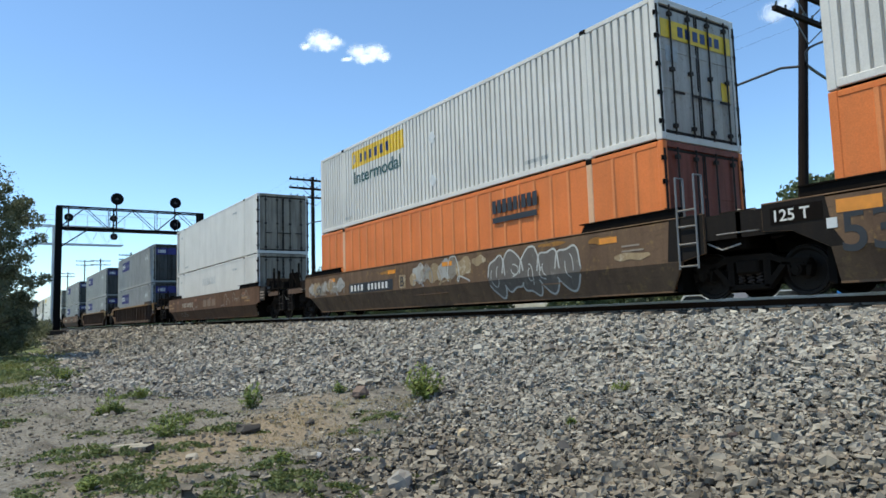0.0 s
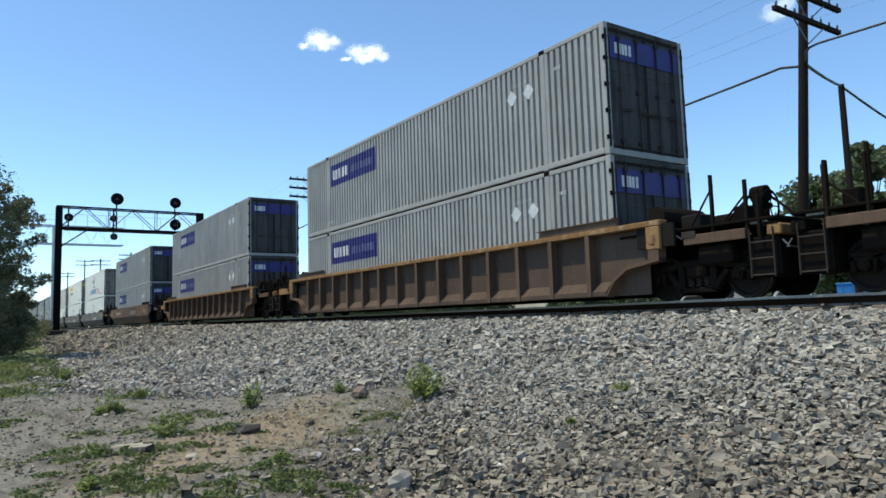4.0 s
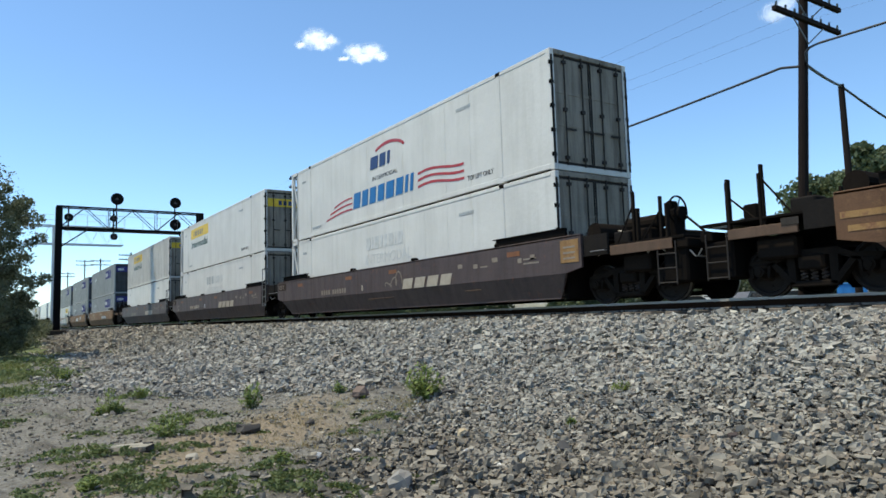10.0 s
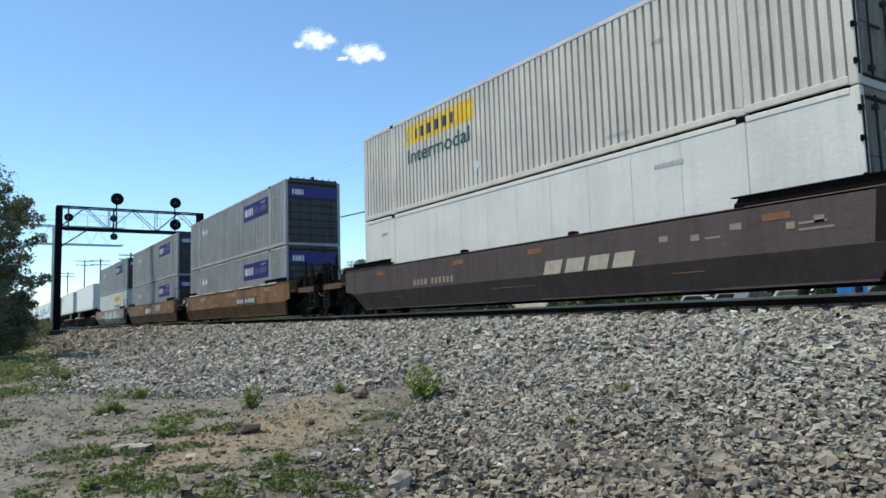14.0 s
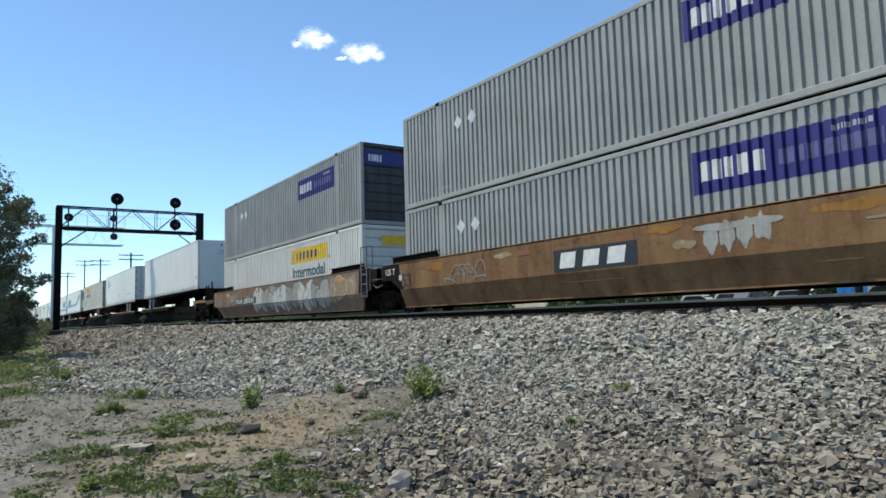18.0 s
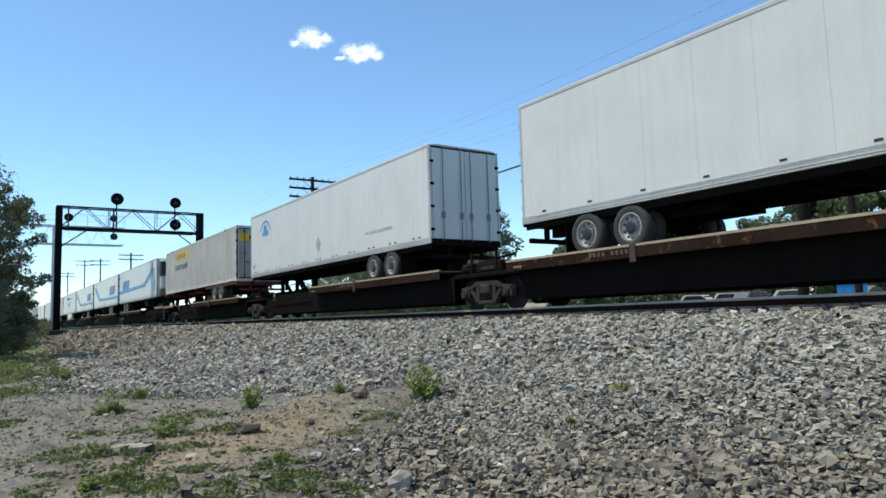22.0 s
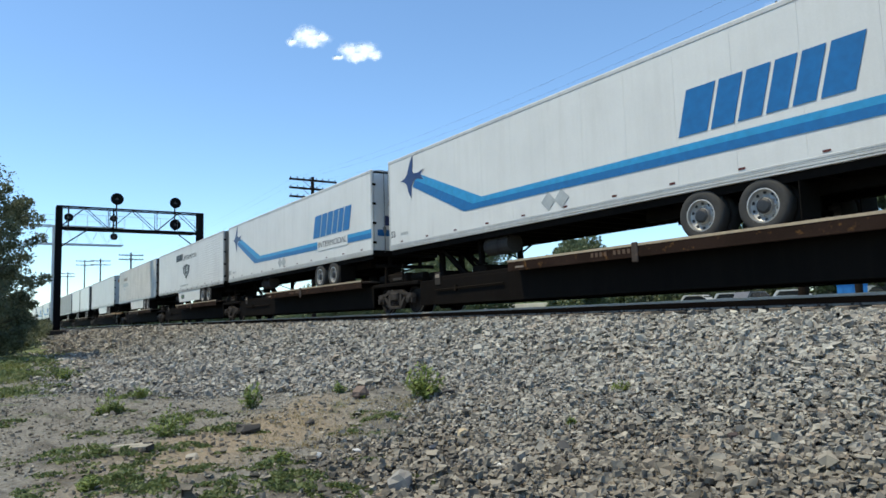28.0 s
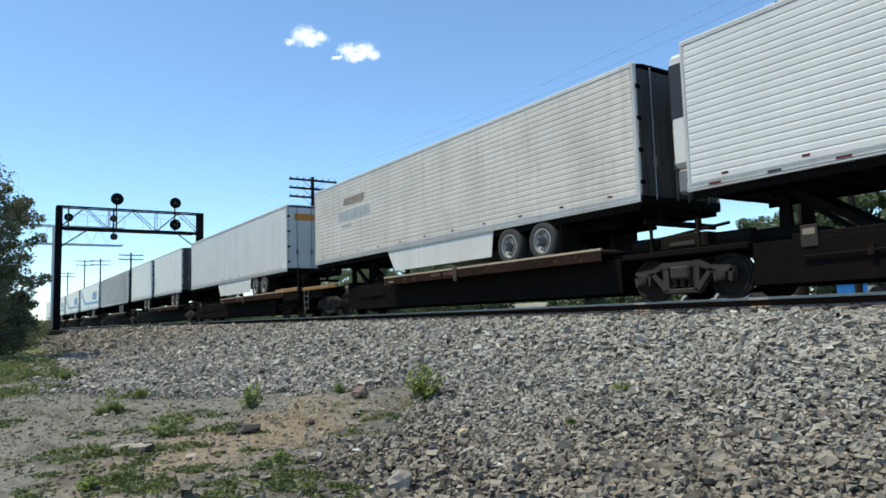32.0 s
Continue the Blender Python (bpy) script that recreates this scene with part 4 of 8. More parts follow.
    if tail:
        part("end_beam", Build().box(left - 2.0, left - 0.2, -1.30, 1.30, 0.74, 1.16, 0.03), M["black"], car)
        part("end_sill", Build().box(left - 1.9, left + 1.2, -1.40, -1.30, 1.04, 1.18, 0.02), M["yellow_old"], car)
        part("coupler", Build().box(left - 2.3, left - 1.9, -0.11, 0.11, 0.72, 0.98, 0.04), M["rust"], car)
        ladder(car, left - 1.8, -1.36, 0.3, 1.05, 0.42, 3, M["galv"], 0.014)
    if lead:
        part("end_beam", Build().box(right + 0.2, right + 2.0, -1.36, 1.36, 0.72, 1.22, 0.03), M["black"], car)
        part("end_sill", Build().box(right - 0.6, right + 1.9, -1.40, -1.30, 1.08, 1.24, 0.02), M["yellow_old"], car)
        part("coupler", Build().box(right + 2.0, right + 2.5, -0.11, 0.11, 0.72, 0.98, 0.04), M["rust"], car)
        part("hand_post", Build().box(right + 1.85, right + 1.92, -1.35, -1.27, 1.1, 2.05, 0.008), M["truck_dark"], car)
        brake_wheel(car, right + 1.75, -0.9, 1.55)
    part("air_tank", Build().tube((hitch * 0.35 - 0.7, -0.62, 0.55), (hitch * 0.35 + 0.7, -0.62, 0.55), 0.2, 12), M["rust"] if lead else M["black"], car)
    for x in trucks:
        bogie(car, x, lead and x > 0)
    return car


def tyre_mesh():
    return Build().lathe([(0.285, -0.125), (0.32, -0.14), (0.41, -0.145), (0.452, -0.12), (0.466, -0.08), (0.466, 0.08), (0.452, 0.12), (0.41, 0.145), (0.32, 0.14), (0.285, 0.125)], 32).mesh("tyre", M["tyre"], True)


def rim_mesh():
    b = Build()
    b.lathe([(0.30, -0.13), (0.275, -0.135), (0.265, -0.06), (0.20, -0.02), (0.15, -0.03), (0.14, -0.10), (0.09, -0.12), (0.0, -0.125)], 28)
    for k in range(10):
        w = 2 * math.pi * k / 10
        b.tube((0.172 * math.cos(w), -0.06, 0.172 * math.sin(w)), (0.172 * math.cos(w), -0.02, 0.172 * math.sin(w)), 0.014, 5)
    return b.mesh("rim", M["rim"], True)


def hub_holes_mesh():
    b = Build()
    for k in range(10):
        w = 2 * math.pi * (k + 0.5) / 10
        b.tube((0.232 * math.cos(w), -0.052, 0.232 * math.sin(w)), (0.232 * math.cos(w), -0.038, 0.232 * math.sin(w)), 0.030, 8)
    b.lathe([(0.138, -0.104), (0.092, -0.126), (0.0, -0.132)], 16)
    return b.mesh("hub_hole", M["ink"])


TYRE, RIM, HOLES = tyre_mesh(), rim_mesh(), hub_holes_mesh()


def axle(tr, x):
    part("axle_beam", Build().tube((x, -0.9, 0.466), (x, 0.9, 0.466), 0.06, 8), M["black"], tr)
    for s in (-1, 1):
        for off in (1.15, 0.83):
            w = part("wheel", TYRE, None, tr, at=(x, s * off, 0.466))
            if off > 1:
                r = part("rim", RIM, None, w)
                if s > 0:
                    r.rotation_euler = (0, 0, math.pi)
                part("hub_hole", HOLES, None, r)


def trailer(label, length, skin, look_="smooth", wheels_right=True, doors_right=True, skirt=False, reefer=False, end_mat=None, bottom=None, axle_in=3.2, floor=0.93, box_h=2.88, roof_mat=None, strips="dark"):
    """A road trailer, standing with its wheels at z = 0 and the middle of its body at x = 0."""
    tr = thing("road_trailer", label, "trailer", "trailers on the train")
    h = length / 2
    z0, z1 = floor, floor + box_h
    end_mat = end_mat or skin
    for s in (-1, 1):
        y = s * 1.30
        yi = s * 1.26
        prof = [(y - s * 0.06, z0)]
        for a, d in ((0.0, 0.006), (0.045, 0.012), (0.10, 0.004), (0.13, 0.010)):
            prof += [(y + s * d, z0 + a + 0.004), (y + s * d, z0 + a + 0.034), (y - s * 0.004, z0 + a + 0.040)]
        part("bottom_rail", Build().prism(prof + [(y - s * 0.06, z0 + 0.172)], -h, h, "x"), bottom or M["alu"], tr)
        part("top_rail", Build().box(-h, h, *sorted((y + s * 0.010, y - s * 0.06)), z1 - 0.12, z1 + 0.012, 0.03), bottom or M["alu"], tr)
        if look_ == "fluted":
            n = 20
            line = [(yi, z0 + 0.16)]
            for i in range(n):
                a = z0 + 0.16 + (box_h - 0.25) * i / n
                p = (box_h - 0.25) / n
                line += [(y, a + 0.01), (y, a + p - 0.035), (y - s * 0.007, a + p - 0.022), (y - s * 0.007, a + p - 0.008)]
            line += [(yi, z1 - 0.09)]
            part("side_wall", Build().prism(line, -h + 0.1, h - 0.1, "x"), skin, tr)
        elif look_ == "ribbed":
            part("side_wall", Build().strip(corrugated_line(-h + 0.1, h - 0.1, y - s * 0.01, -s * 0.03, 0.30, 0.22, 0.025), z0 + 0.16, z1 - 0.09), skin, tr)
        else:
            n = max(1, round((length - 0.2) / 1.22))
            for i in range(n):
                a, b_ = -h + 0.1 + (length - 0.2) * i / n, -h + 0.1 + (length - 0.2) * (i + 1) / n
                part("side_panel", Build().box(a + 0.0012, b_ - 0.0012, *sorted((y, yi)), z0 + 0.165, z1 - 0.095, 0.002), skin, tr)
        for e in (-1, 1):
            part("corner_post", Build().box(*sorted((e * h, e * (h - 0.11))), *sorted((y + s * 0.008, y - s * 0.10)), z0, z1, 0.03), bottom or M["alu"], tr)
        # red and white warning strips
        if s < 0:
            for i in range(11):
                x = -h + 0.8 + (length - 1.6) * i / 10
                for q in ((-0.17, 0.17) if strips == "pairs" else (0.0,)):
                    part("warning_strip", Build().box(x + q - 0.065, x + q + 0.065, y - 0.009, y - 0.004, z0 + 0.205, z0 + 0.245), M["red_dark"], tr)
    part("roof", Build().prism([(-1.27, z1 - 0.03), (-1.0, z1 + 0.02), (1.0, z1 + 0.02), (1.27, z1 - 0.03)], -h + 0.02, h - 0.02, "x"), roof_mat or M["alu"], tr)
    part("floor_frame", Build().box(-h + 0.05, h - 0.05, -1.22, 1.22, z0 - 0.02, z0 + 0.1), M["black"], tr)
    for i in range(24):
        x = -h + 0.4 + (length - 0.8) * i / 23
        part("cross_member", Build().box(x - 0.03, x + 0.03, -1.22, 1.22, z0 - 0.14, z0 - 0.02), M["black"], tr)
    for s in (-1, 1):
        part("floor_rail", Build().box(-h + 0.06, h - 0.06, *sorted((s * 1.235, s * 1.215)), z0 - 0.15, z0, 0.006), M["black"], tr)
    door_end = 1 if doors_right else -1
    nx = -door_end * h
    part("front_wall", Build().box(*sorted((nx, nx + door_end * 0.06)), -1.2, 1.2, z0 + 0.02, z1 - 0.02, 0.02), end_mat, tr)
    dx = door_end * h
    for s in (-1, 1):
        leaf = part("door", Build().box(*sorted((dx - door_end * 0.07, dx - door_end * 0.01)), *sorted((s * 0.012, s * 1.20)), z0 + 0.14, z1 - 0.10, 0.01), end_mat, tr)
        for f in (0.30, 0.85) if s < 0 else (0.15, 0.70):
            yy = s * 1.2 * (f if s > 0 else 1 - f)
            part("lock_rod", Build().tube((dx + door_end * 0.03, yy, z0 + 0.08), (dx + door_end * 0.03, yy, z1 - 0.05), 0.017, 6).box(*sorted((dx, dx + door_end * 0.05)), yy - 0.05, yy + 0.05, z0 + 0.75, z0 + 0.95), M["galv"], leaf)
        for f in (0.1, 0.35, 0.6, 0.85):
            zz = z0 + 0.14 + (box_h - 0.24) * f
            part("hinge", Build().box(*sorted((dx - door_end * 0.02, dx + door_end * 0.02)), *sorted((s * 1.15, s * 1.28)), zz - 0.04, zz + 0.04), M["black"], leaf)
    part("rear_sill", Build().box(*sorted((dx - door_end * 0.12, dx + door_end * 0.02)), -1.28, 1.28, z0 - 0.06, z0 + 0.14, 0.02), M["black"], tr)
    bump = Build().box(*sorted((dx - door_end * 0.12, dx - door_end * 0.02)), -1.15, 1.15, 0.48, 0.60, 0.02)
    for s in (-1, 1):
        bump.box(*sorted((dx - door_end * 0.14, dx - door_end * 0.04)), s * 0.6 - 0.05, s * 0.6 + 0.05, 0.58, z0)
    part("rear_guard", bump, M["black"], tr)
    wx = (h - axle_in) if wheels_right else -(h - axle_in)
    for s in (-0.61, 0.61):
        axle(tr, wx + s)
    sub = Build().box(wx - 2.4, wx + 2.4, -0.62, -0.42, 0.60, z0 - 0.04).box(wx - 2.4, wx + 2.4, 0.42, 0.62, 0.60, z0 - 0.04)
    for s in (-0.61, 0.61):
        sub.box(wx + s - 0.12, wx + s + 0.12, -0.62, 0.62, 0.42, 0.70, 0.03)
    part("suspension", sub, M["black"], tr)
    for s in (-1, 1):
        mx = wx + door_end * 1.25
        part("mud_flap", Build().box(mx - 0.01, mx + 0.01, *sorted((s * 0.68, s * 1.28)), 0.12, 0.78), M["black"], tr)
        lx = -wx * 0.98
        leg = Build().box(lx - 0.07, lx + 0.07, *sorted((s * 0.62, s * 0.76)), 0.22, z0, 0.01)
        leg.tube((lx, s * 0.69, 0.5), (lx - math.copysign(0.9, -wx), s * 0.69, z0 - 0.05), 0.03, 5).box(lx - 0.13, lx + 0.13, *sorted((s * 0.57, s * 0.81)), 0.19, 0.23)
        part("landing_leg", leg, M["black"], tr)
    cross = Build().tube((-wx * 0.98, -0.69, 0.35), (-wx * 0.98, 0.69, z0 - 0.1), 0.022, 5).tube((-wx * 0.98, 0.69, 0.35), (-wx * 0.98, -0.69, z0 - 0.1), 0.022, 5)
    part("leg_brace", cross, M["black"], tr)
    kx = -math.copysign(h - 0.95, wx)
    part("king_pin_plate", Build().box(kx - 0.5, kx + 0.5, -0.55, 0.55, z0 - 0.11, z0 - 0.09).tube((kx, 0, z0 - 0.09), (kx, 0, z0 - 0.17), 0.05, 8), M["black"], tr)
    if skirt:
        k0, k1 = sorted((wx - math.copysign(1.25, wx), -wx * 0.52))
        sk = Build().prism([(k0 + 0.45, z0 - 0.66), (k1 - 0.1, z0 - 0.66), (k1, z0), (k0, z0)] if wx > 0 else [(k0, z0 - 0.72), (k1 - 0.55, z0 - 0.72), (k1, z0), (k0, z0)], -1.27, -1.25)
        sk.prism([(k0, z0 - 0.66), (k1, z0 - 0.66), (k1, z0), (k0, z0)], 1.25, 1.27)
        part("side_skirt", sk, M["white_clean"] if skirt is True else skirt, tr)
    if reefer:
        rx = nx - door_end * 0.02
        un = part("cooling_unit", Build().box(*sorted((rx, rx - door_end * 0.45)), -1.08, 1.08, z0 + 0.55, z1 - 0.08, 0.09), M["white_clean"], tr)
        part("grille", Build().box(*sorted((rx - door_end * 0.02, rx - door_end * 0.462)), -1.09, 1.09, z0 + 1.45, z1 - 0.22, 0.08), M["ink"], un)
        part("access_panel", Build().box(*sorted((rx - door_end * 0.45, rx - door_end * 0.475)), -0.38, 0.62, z0 + 1.55, z1 - 0.20, 0.03), M["white_clean"], un)
        part("lower_bumper", Build().box(*sorted((rx, rx - door_end * 0.30)), -1.15, 1.15, z0 + 0.02, z0 + 0.50, 0.05), M["galv"], un)
        part("fuel_tank", Build().tube((-wx * 0.70 - 0.5, -0.85, 0.60), (-wx * 0.70 + 0.5, -0.85, 0.60), 0.26, 16), M["frame_grey"], tr)
    return tr


# ---------------------------------------------------------------- the train, from its head to its tail
def put(ob, u, z=0.0):
    MOVERS.append((ob, u, z))
    return ob


def grey_box(nose, x_logo, label):
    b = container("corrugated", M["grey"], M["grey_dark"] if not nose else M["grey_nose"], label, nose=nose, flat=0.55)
    grey_logo(b, x_logo, nose)
    for x in ((4.95, 5.58) if not nose else (-5.1, -4.45)):
        diamond(b, x, 2.06, 0.2)
    small_print(b, 4.9, 2.30, 9, seed=1)
    small_print(b, -6.2, 0.32, 9, seed=2)
    small_print(b, 6.5, 2.28, 3, seed=3)
    return b


def smooth_box(label, frame_left, side=None, group=None):
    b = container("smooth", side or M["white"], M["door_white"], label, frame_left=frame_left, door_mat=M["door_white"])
    small_print(b, -5.9, 0.30, 11, seed=5)
    small_print(b, -6.9, 2.30, 6, seed=6)
    small_print(b, 4.2, 2.35, 10, seed=7)
    return b


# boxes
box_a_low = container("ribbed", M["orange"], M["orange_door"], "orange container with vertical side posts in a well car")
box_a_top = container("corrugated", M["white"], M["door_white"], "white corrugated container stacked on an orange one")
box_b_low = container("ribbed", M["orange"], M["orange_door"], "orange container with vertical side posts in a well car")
bars(box_b_low, M["ink"], 2.7, 2.18, -CW - 0.034, (0.15, 0.16, 0.16, 0.17, 0.15, 0.06, 0.16, 0.15, 0.16), 0.34, 0.05)
film(box_b_low, 2.7, 4.4, 1.94, 2.08, M["ink"], "marking", -CW - 0.03)
box_b_top = container("corrugated", M["white"], M["cream"], "white corrugated container with a yellow logo panel", door_mat=M["door_light"])
end_film(box_b_top, CL / 2 - 0.022, -1.02, -0.66, 1.62, 1.95, M["ink_soft"], "bare_patch", "dull patch where a sticker has come off")
end_film(box_b_top, CL / 2 - 0.022, 0.74, 1.02, 1.05, 1.45, M["yellow"], "sticker", "small yellow sticker")
end_film(box_b_top, CL / 2 - 0.022, 0.28, 0.48, 0.95, 1.2, M["ink_soft"], "sticker", "small grey sticker")
yellow_logo(box_b_top, -5.36, 2.03)
yellow_end(box_b_top)
for x in (-0.1,):
    diamond(box_b_top, x, 1.95, 0.2); diamond(box_b_top, x, 0.68, 0.2)
small_print(box_b_top, 4.0, 0.30, 11, seed=11); small_print(box_b_top, -6.0, 0.28, 8, seed=12)

box_c_low = smooth_box("white smooth-sided insulated container with an open nose frame", True)
bars(box_c_low, M["ghost"], -1.7, 1.89, -CW + 0.007, (0.3, 0.3, 0.08, 0.3, 0.0, 0.12, 0.14, 0.3, 0.08, 0.28), 0.40, 0.09)
box_c_top = smooth_box("white smooth-sided insulated container with an open nose frame", True)

box_e = grey_box(False, -5.85, "grey corrugated container with a blue logo panel, doors dark with shade and soot")
box_k = grey_box(True, 2.3, "grey corrugated container with a blue logo panel, nose end leading")

box_g_low = smooth_box("white smooth-sided container under another in a maroon well car", True)
box_g_top = smooth_box("white smooth-sided container with red swooshes and dark lettering", True)
for i in range(3):
    w = Build()
    for k in range(10):
        a, b_ = k / 10, (k + 1) / 10
        f = lambda q: (2.1 + 2.4 * q, 0.52 + 0.20 * i + 0.10 * math.sin(0.6 + q * 4.2))
        p, q = f(a), f(b_)
        w.prism([(p[0], p[1]), (q[0], q[1]), (q[0], q[1] + 0.075), (p[0], p[1] + 0.075)], -CW + 0.003, -CW + 0.009)
        f2 = lambda t: (-4.55 + 0.35 * i + (2.2 - 0.35 * i) * t, 0.42 + 0.20 * i + 0.16 * math.sin(t * 1.9))
        p, q = f2(a), f2(b_)
        w.prism([(p[0], p[1]), (q[0], q[1]), (q[0], q[1] + 0.06), (p[0], p[1] + 0.06)], -CW + 0.003, -CW + 0.009)
    part("red_swoosh", w, M["red"], box_g_top)
bars(box_g_top, M["blue"], -2.27, 0.58, -CW + 0.003, (0.52, 0.44, 0.44, 0.44, 0.52, 0.44, 0.18, 0.18), 0.54, 0.13, slant=0.15)
bars(box_g_top, M["navy"], -0.95, 1.72, -CW + 0.003, (0.52, 0.40, 0.18), 0.42, 0.12, slant=0.15)
lettering("INTERMODAL", 0.14, M["ink"], box_g_top, -0.8, 1.32, -CW + 0.005, width=1.7)
arc = Build()
for k in range(14):
    a, b_ = radians(30 + 100 * k / 14), radians(30 + 100 * (k + 1) / 14)
    arc.prism([(0.25 + 1.30 * math.cos(a), 1.86 + 0.62 * math.sin(a)), (0.25 + 1.30 * math.cos(b_), 1.86 + 0.62 * math.sin(b_)), (0.25 + 1.20 * math.cos(b_), 1.86 + 0.52 * math.sin(b_)), (0.25 + 1.20 * math.cos(a), 1.86 + 0.52 * math.sin(a))], -CW + 0.003, -CW + 0.009)
part("red_swoosh", arc, M["red"], box_g_top)

box_h_low = smooth_box("white smooth-sided container with pale grey lettering", True)
bars(box_h_low, M["ink_soft"], -1.74, 1.89, -CW + 0.007, (0.28, 0.30, 0.08, 0.30), 0.42, 0.12)
bars(box_h_low, M["ghost"], -0.15, 1.89, -CW + 0.007, (0.14, 0.16, 0.30, 0.08, 0.30), 0.40, 0.12)
lettering("INTERMODAL", 0.34, M["ghost"], box_h_low, -1.7, 1.40, -CW + 0.007, width=3.1)
bars(box_g_low, M["ghost"], -1.33, 1.95, -CW + 0.007, (0.3, 0.1, 0.3, 0.15, 0.2, 0.3, 0.08, 0.3), 0.40, 0.10)
lettering("INTERMODAL", 0.34, M["ghost"], box_g_low, -1.4, 1.46, -CW + 0.007, width=3.0)
box_h_top = smooth_box("white smooth-sided container with a yellow logo panel", True)
yellow_logo(box_h_top, -5.4, 1.97, 3.9)
yellow_end(box_h_top)
lettering("TOP LIFT ONLY", 0.13, M["ink"], box_h_top, 4.55, 0.33, -CW + 0.007, width=1.15)
lettering("TOP LIFT ONLY", 0.13, M["ink"], box_g_top, 4.65, 0.34, -CW + 0.007, width=1.15)

box_i_low = smooth_box("white smooth-sided container beneath a cream one", False)
box_i_top = container("corrugated", M["cream"], M["cream"], "cream corrugated container with a yellow logo panel", door_mat=M["door_white"])
yellow_logo(box_i_top, -5.28, 2.0)
yellow_end(box_i_top)
diamond(box_i_top, -1.6, 0.7)
small_print(box_i_top, 3.0, 0.30, 9, seed=21); small_print(box_i_top, 4.3, 1.9, 5, seed=22)

box_l_low = container("corrugated", M["white"], M["white"], "white corrugated container with a yellow logo panel, nose leading", nose=True)
yellow_logo(box_l_low, 1.52, 2.0)
end_film(box_l_low, CL / 2, -0.5, 0.5, 2.2, 2.55, M["yellow"], label="yellow logo panel")
small_print(box_l_low, 5.2, 2.0, 5, M["ink_soft"], seed=31)

# wells
SINGLE_TRUCKS = (-CL / 2 - 1.75, CL / 2 + 1.75)
JOINT = CL / 2 + 1.70
car_a = well_car("plain", M["brown"], "brown steel well car with white stencilling", False, (-JOINT, JOINT), board=True)
lettering("53", 0.62, M["ink"], car_a, -CL / 2 + 0.15, 0.62, -1.524)
film(car_a, -CL / 2 - 0.95, -CL / 2 - 0.1, 1.14, 1.42, M["black"], "stencil_board", -1.524)
lettering("125 T", 0.19, M["letter"], car_a, -CL / 2 - 0.88, 1.19, -1.532)
on_car(car_a, -CL / 2 + 0.1, -CL / 2 + 0.75, 1.2, 1.4, M["orange_mark"], "reflector")
car_b = well_car("plain", M["brown"], "graffiti-covered brown steel well car with end ladder", False, (-CL / 2 - 1.75,), lead_ladder=True)
car_c = well_car("plain", M["brown_rust"], "brown steel well car with faded white lettering", True, SINGLE_TRUCKS)
car_d = well_car("ribbed", M["tan"], "rust-streaked yellow ribbed well car", True, SINGLE_TRUCKS)
car_f = well_car("plain", M["brown_rust"], "brown steel well car with cream lettering", True, SINGLE_TRUCKS)
car_g = well_car("plain", M["maroon"], "maroon steel well car with cream lettering", False, (JOINT + 0.1, -JOINT - 0.05))
car_h = well_car("plain", M["maroon"], "maroon steel well car with end ladder and cream lettering", False, (-JOINT + 0.05,), lead_ladder=True)
car_i = well_car("plain", M["maroon"], "maroon steel well car with cream lettering", False, (-CL / 2 - 1.75,), lead_ladder=True)
car_j = well_car("plain", M["tan"], "rust-streaked yellow well car with white lettering", False, (CL / 2 + 1.75, -JOINT - 0.05), board=True)
car_k = well_car("plain", M["tan"], "rust-streaked yellow well car with white lettering", False, (-JOINT + 0.05,), lead_ladder=True, board=True)
car_l = well_car("plain", M["brown_light"], "graffiti-covered brown steel well car with end ladder", False, (-CL / 2 - 1.75,), lead_ladder=True)

for car, e, w in ((car_b, -1, False), (car_g, 1, True), (car_i, -1, False), (car_j, 1, True), (car_l, -1, False)):
    car_end(car, e, w)

# lettering on the wells; running numbers are plain bars
NUM = (0.15, 0.12, 0.12, 0.15, 0.0, 0.0, 0.12, 0.12, 0.12, 0.12, 0.12, 0.12)
for car, x, mat, h_ in ((car_c, -5.4, M["letter_old"], 0.26), (car_f, -6.0, M["letter_old"], 0.26), (car_g, -4.58, M["letter_dirty"], 0.17), (car_h, -4.6, M["letter_old"], 0.19), (car_i, -4.6, M["letter_dirty"], 0.17)):
    car_bars(car, mat, x, 0.92 if h_ > 0.2 else 0.78, h_, NUM, 0.11 if h_ > 0.2 else 0.075)
for car, x in ((car_b, -5.2), (car_l, -5.3), (car_j, 1.95)):
    film(car, x - 0.06, x + 3.0, 0.74, 1.06, M["ink"], "stencil_board", -1.523)
    car_bars(car, M["letter"], x + 0.08, 0.80, 0.20, NUM, 0.12)
for car, x in ((car_c, -0.6), (car_f, 1.05)):
    if car is car_f:
        film(car, x - 0.25, x + 2.75, 0.74, 1.34, M["board_brown"], "stencil_board", -1.523)
    car_bars(car, M["letter_tan"], x, 0.84, 0.38, (0.70, 0.70, 0.74), 0.18)
for car, x in ((car_g, 1.42), (car_h, 1.39), (car_i, 1.12)):
    car_bars(car, M["letter_old"], x, 0.71, 0.30, (0.55, 0.55, 0.55, 0.52), 0.14, slant=0.35)
for car, x in ((car_k, -1.23),):
    film(car, x, x + 2.38, 0.74, 1.22, M["ink"], "stencil_board", -1.523)
    car_bars(car, M["letter"], x + 0.18, 0.81, 0.34, (0.46, 0.46, 0.46), 0.24, slant=0.2)
on_car(car_b, -1.80, -1.42, 0.74, 1.14, M["ochre_spray"], "letter_field")
lettering("B", 0.30, M["ink"], car_b, -1.72, 0.80, -1.532)
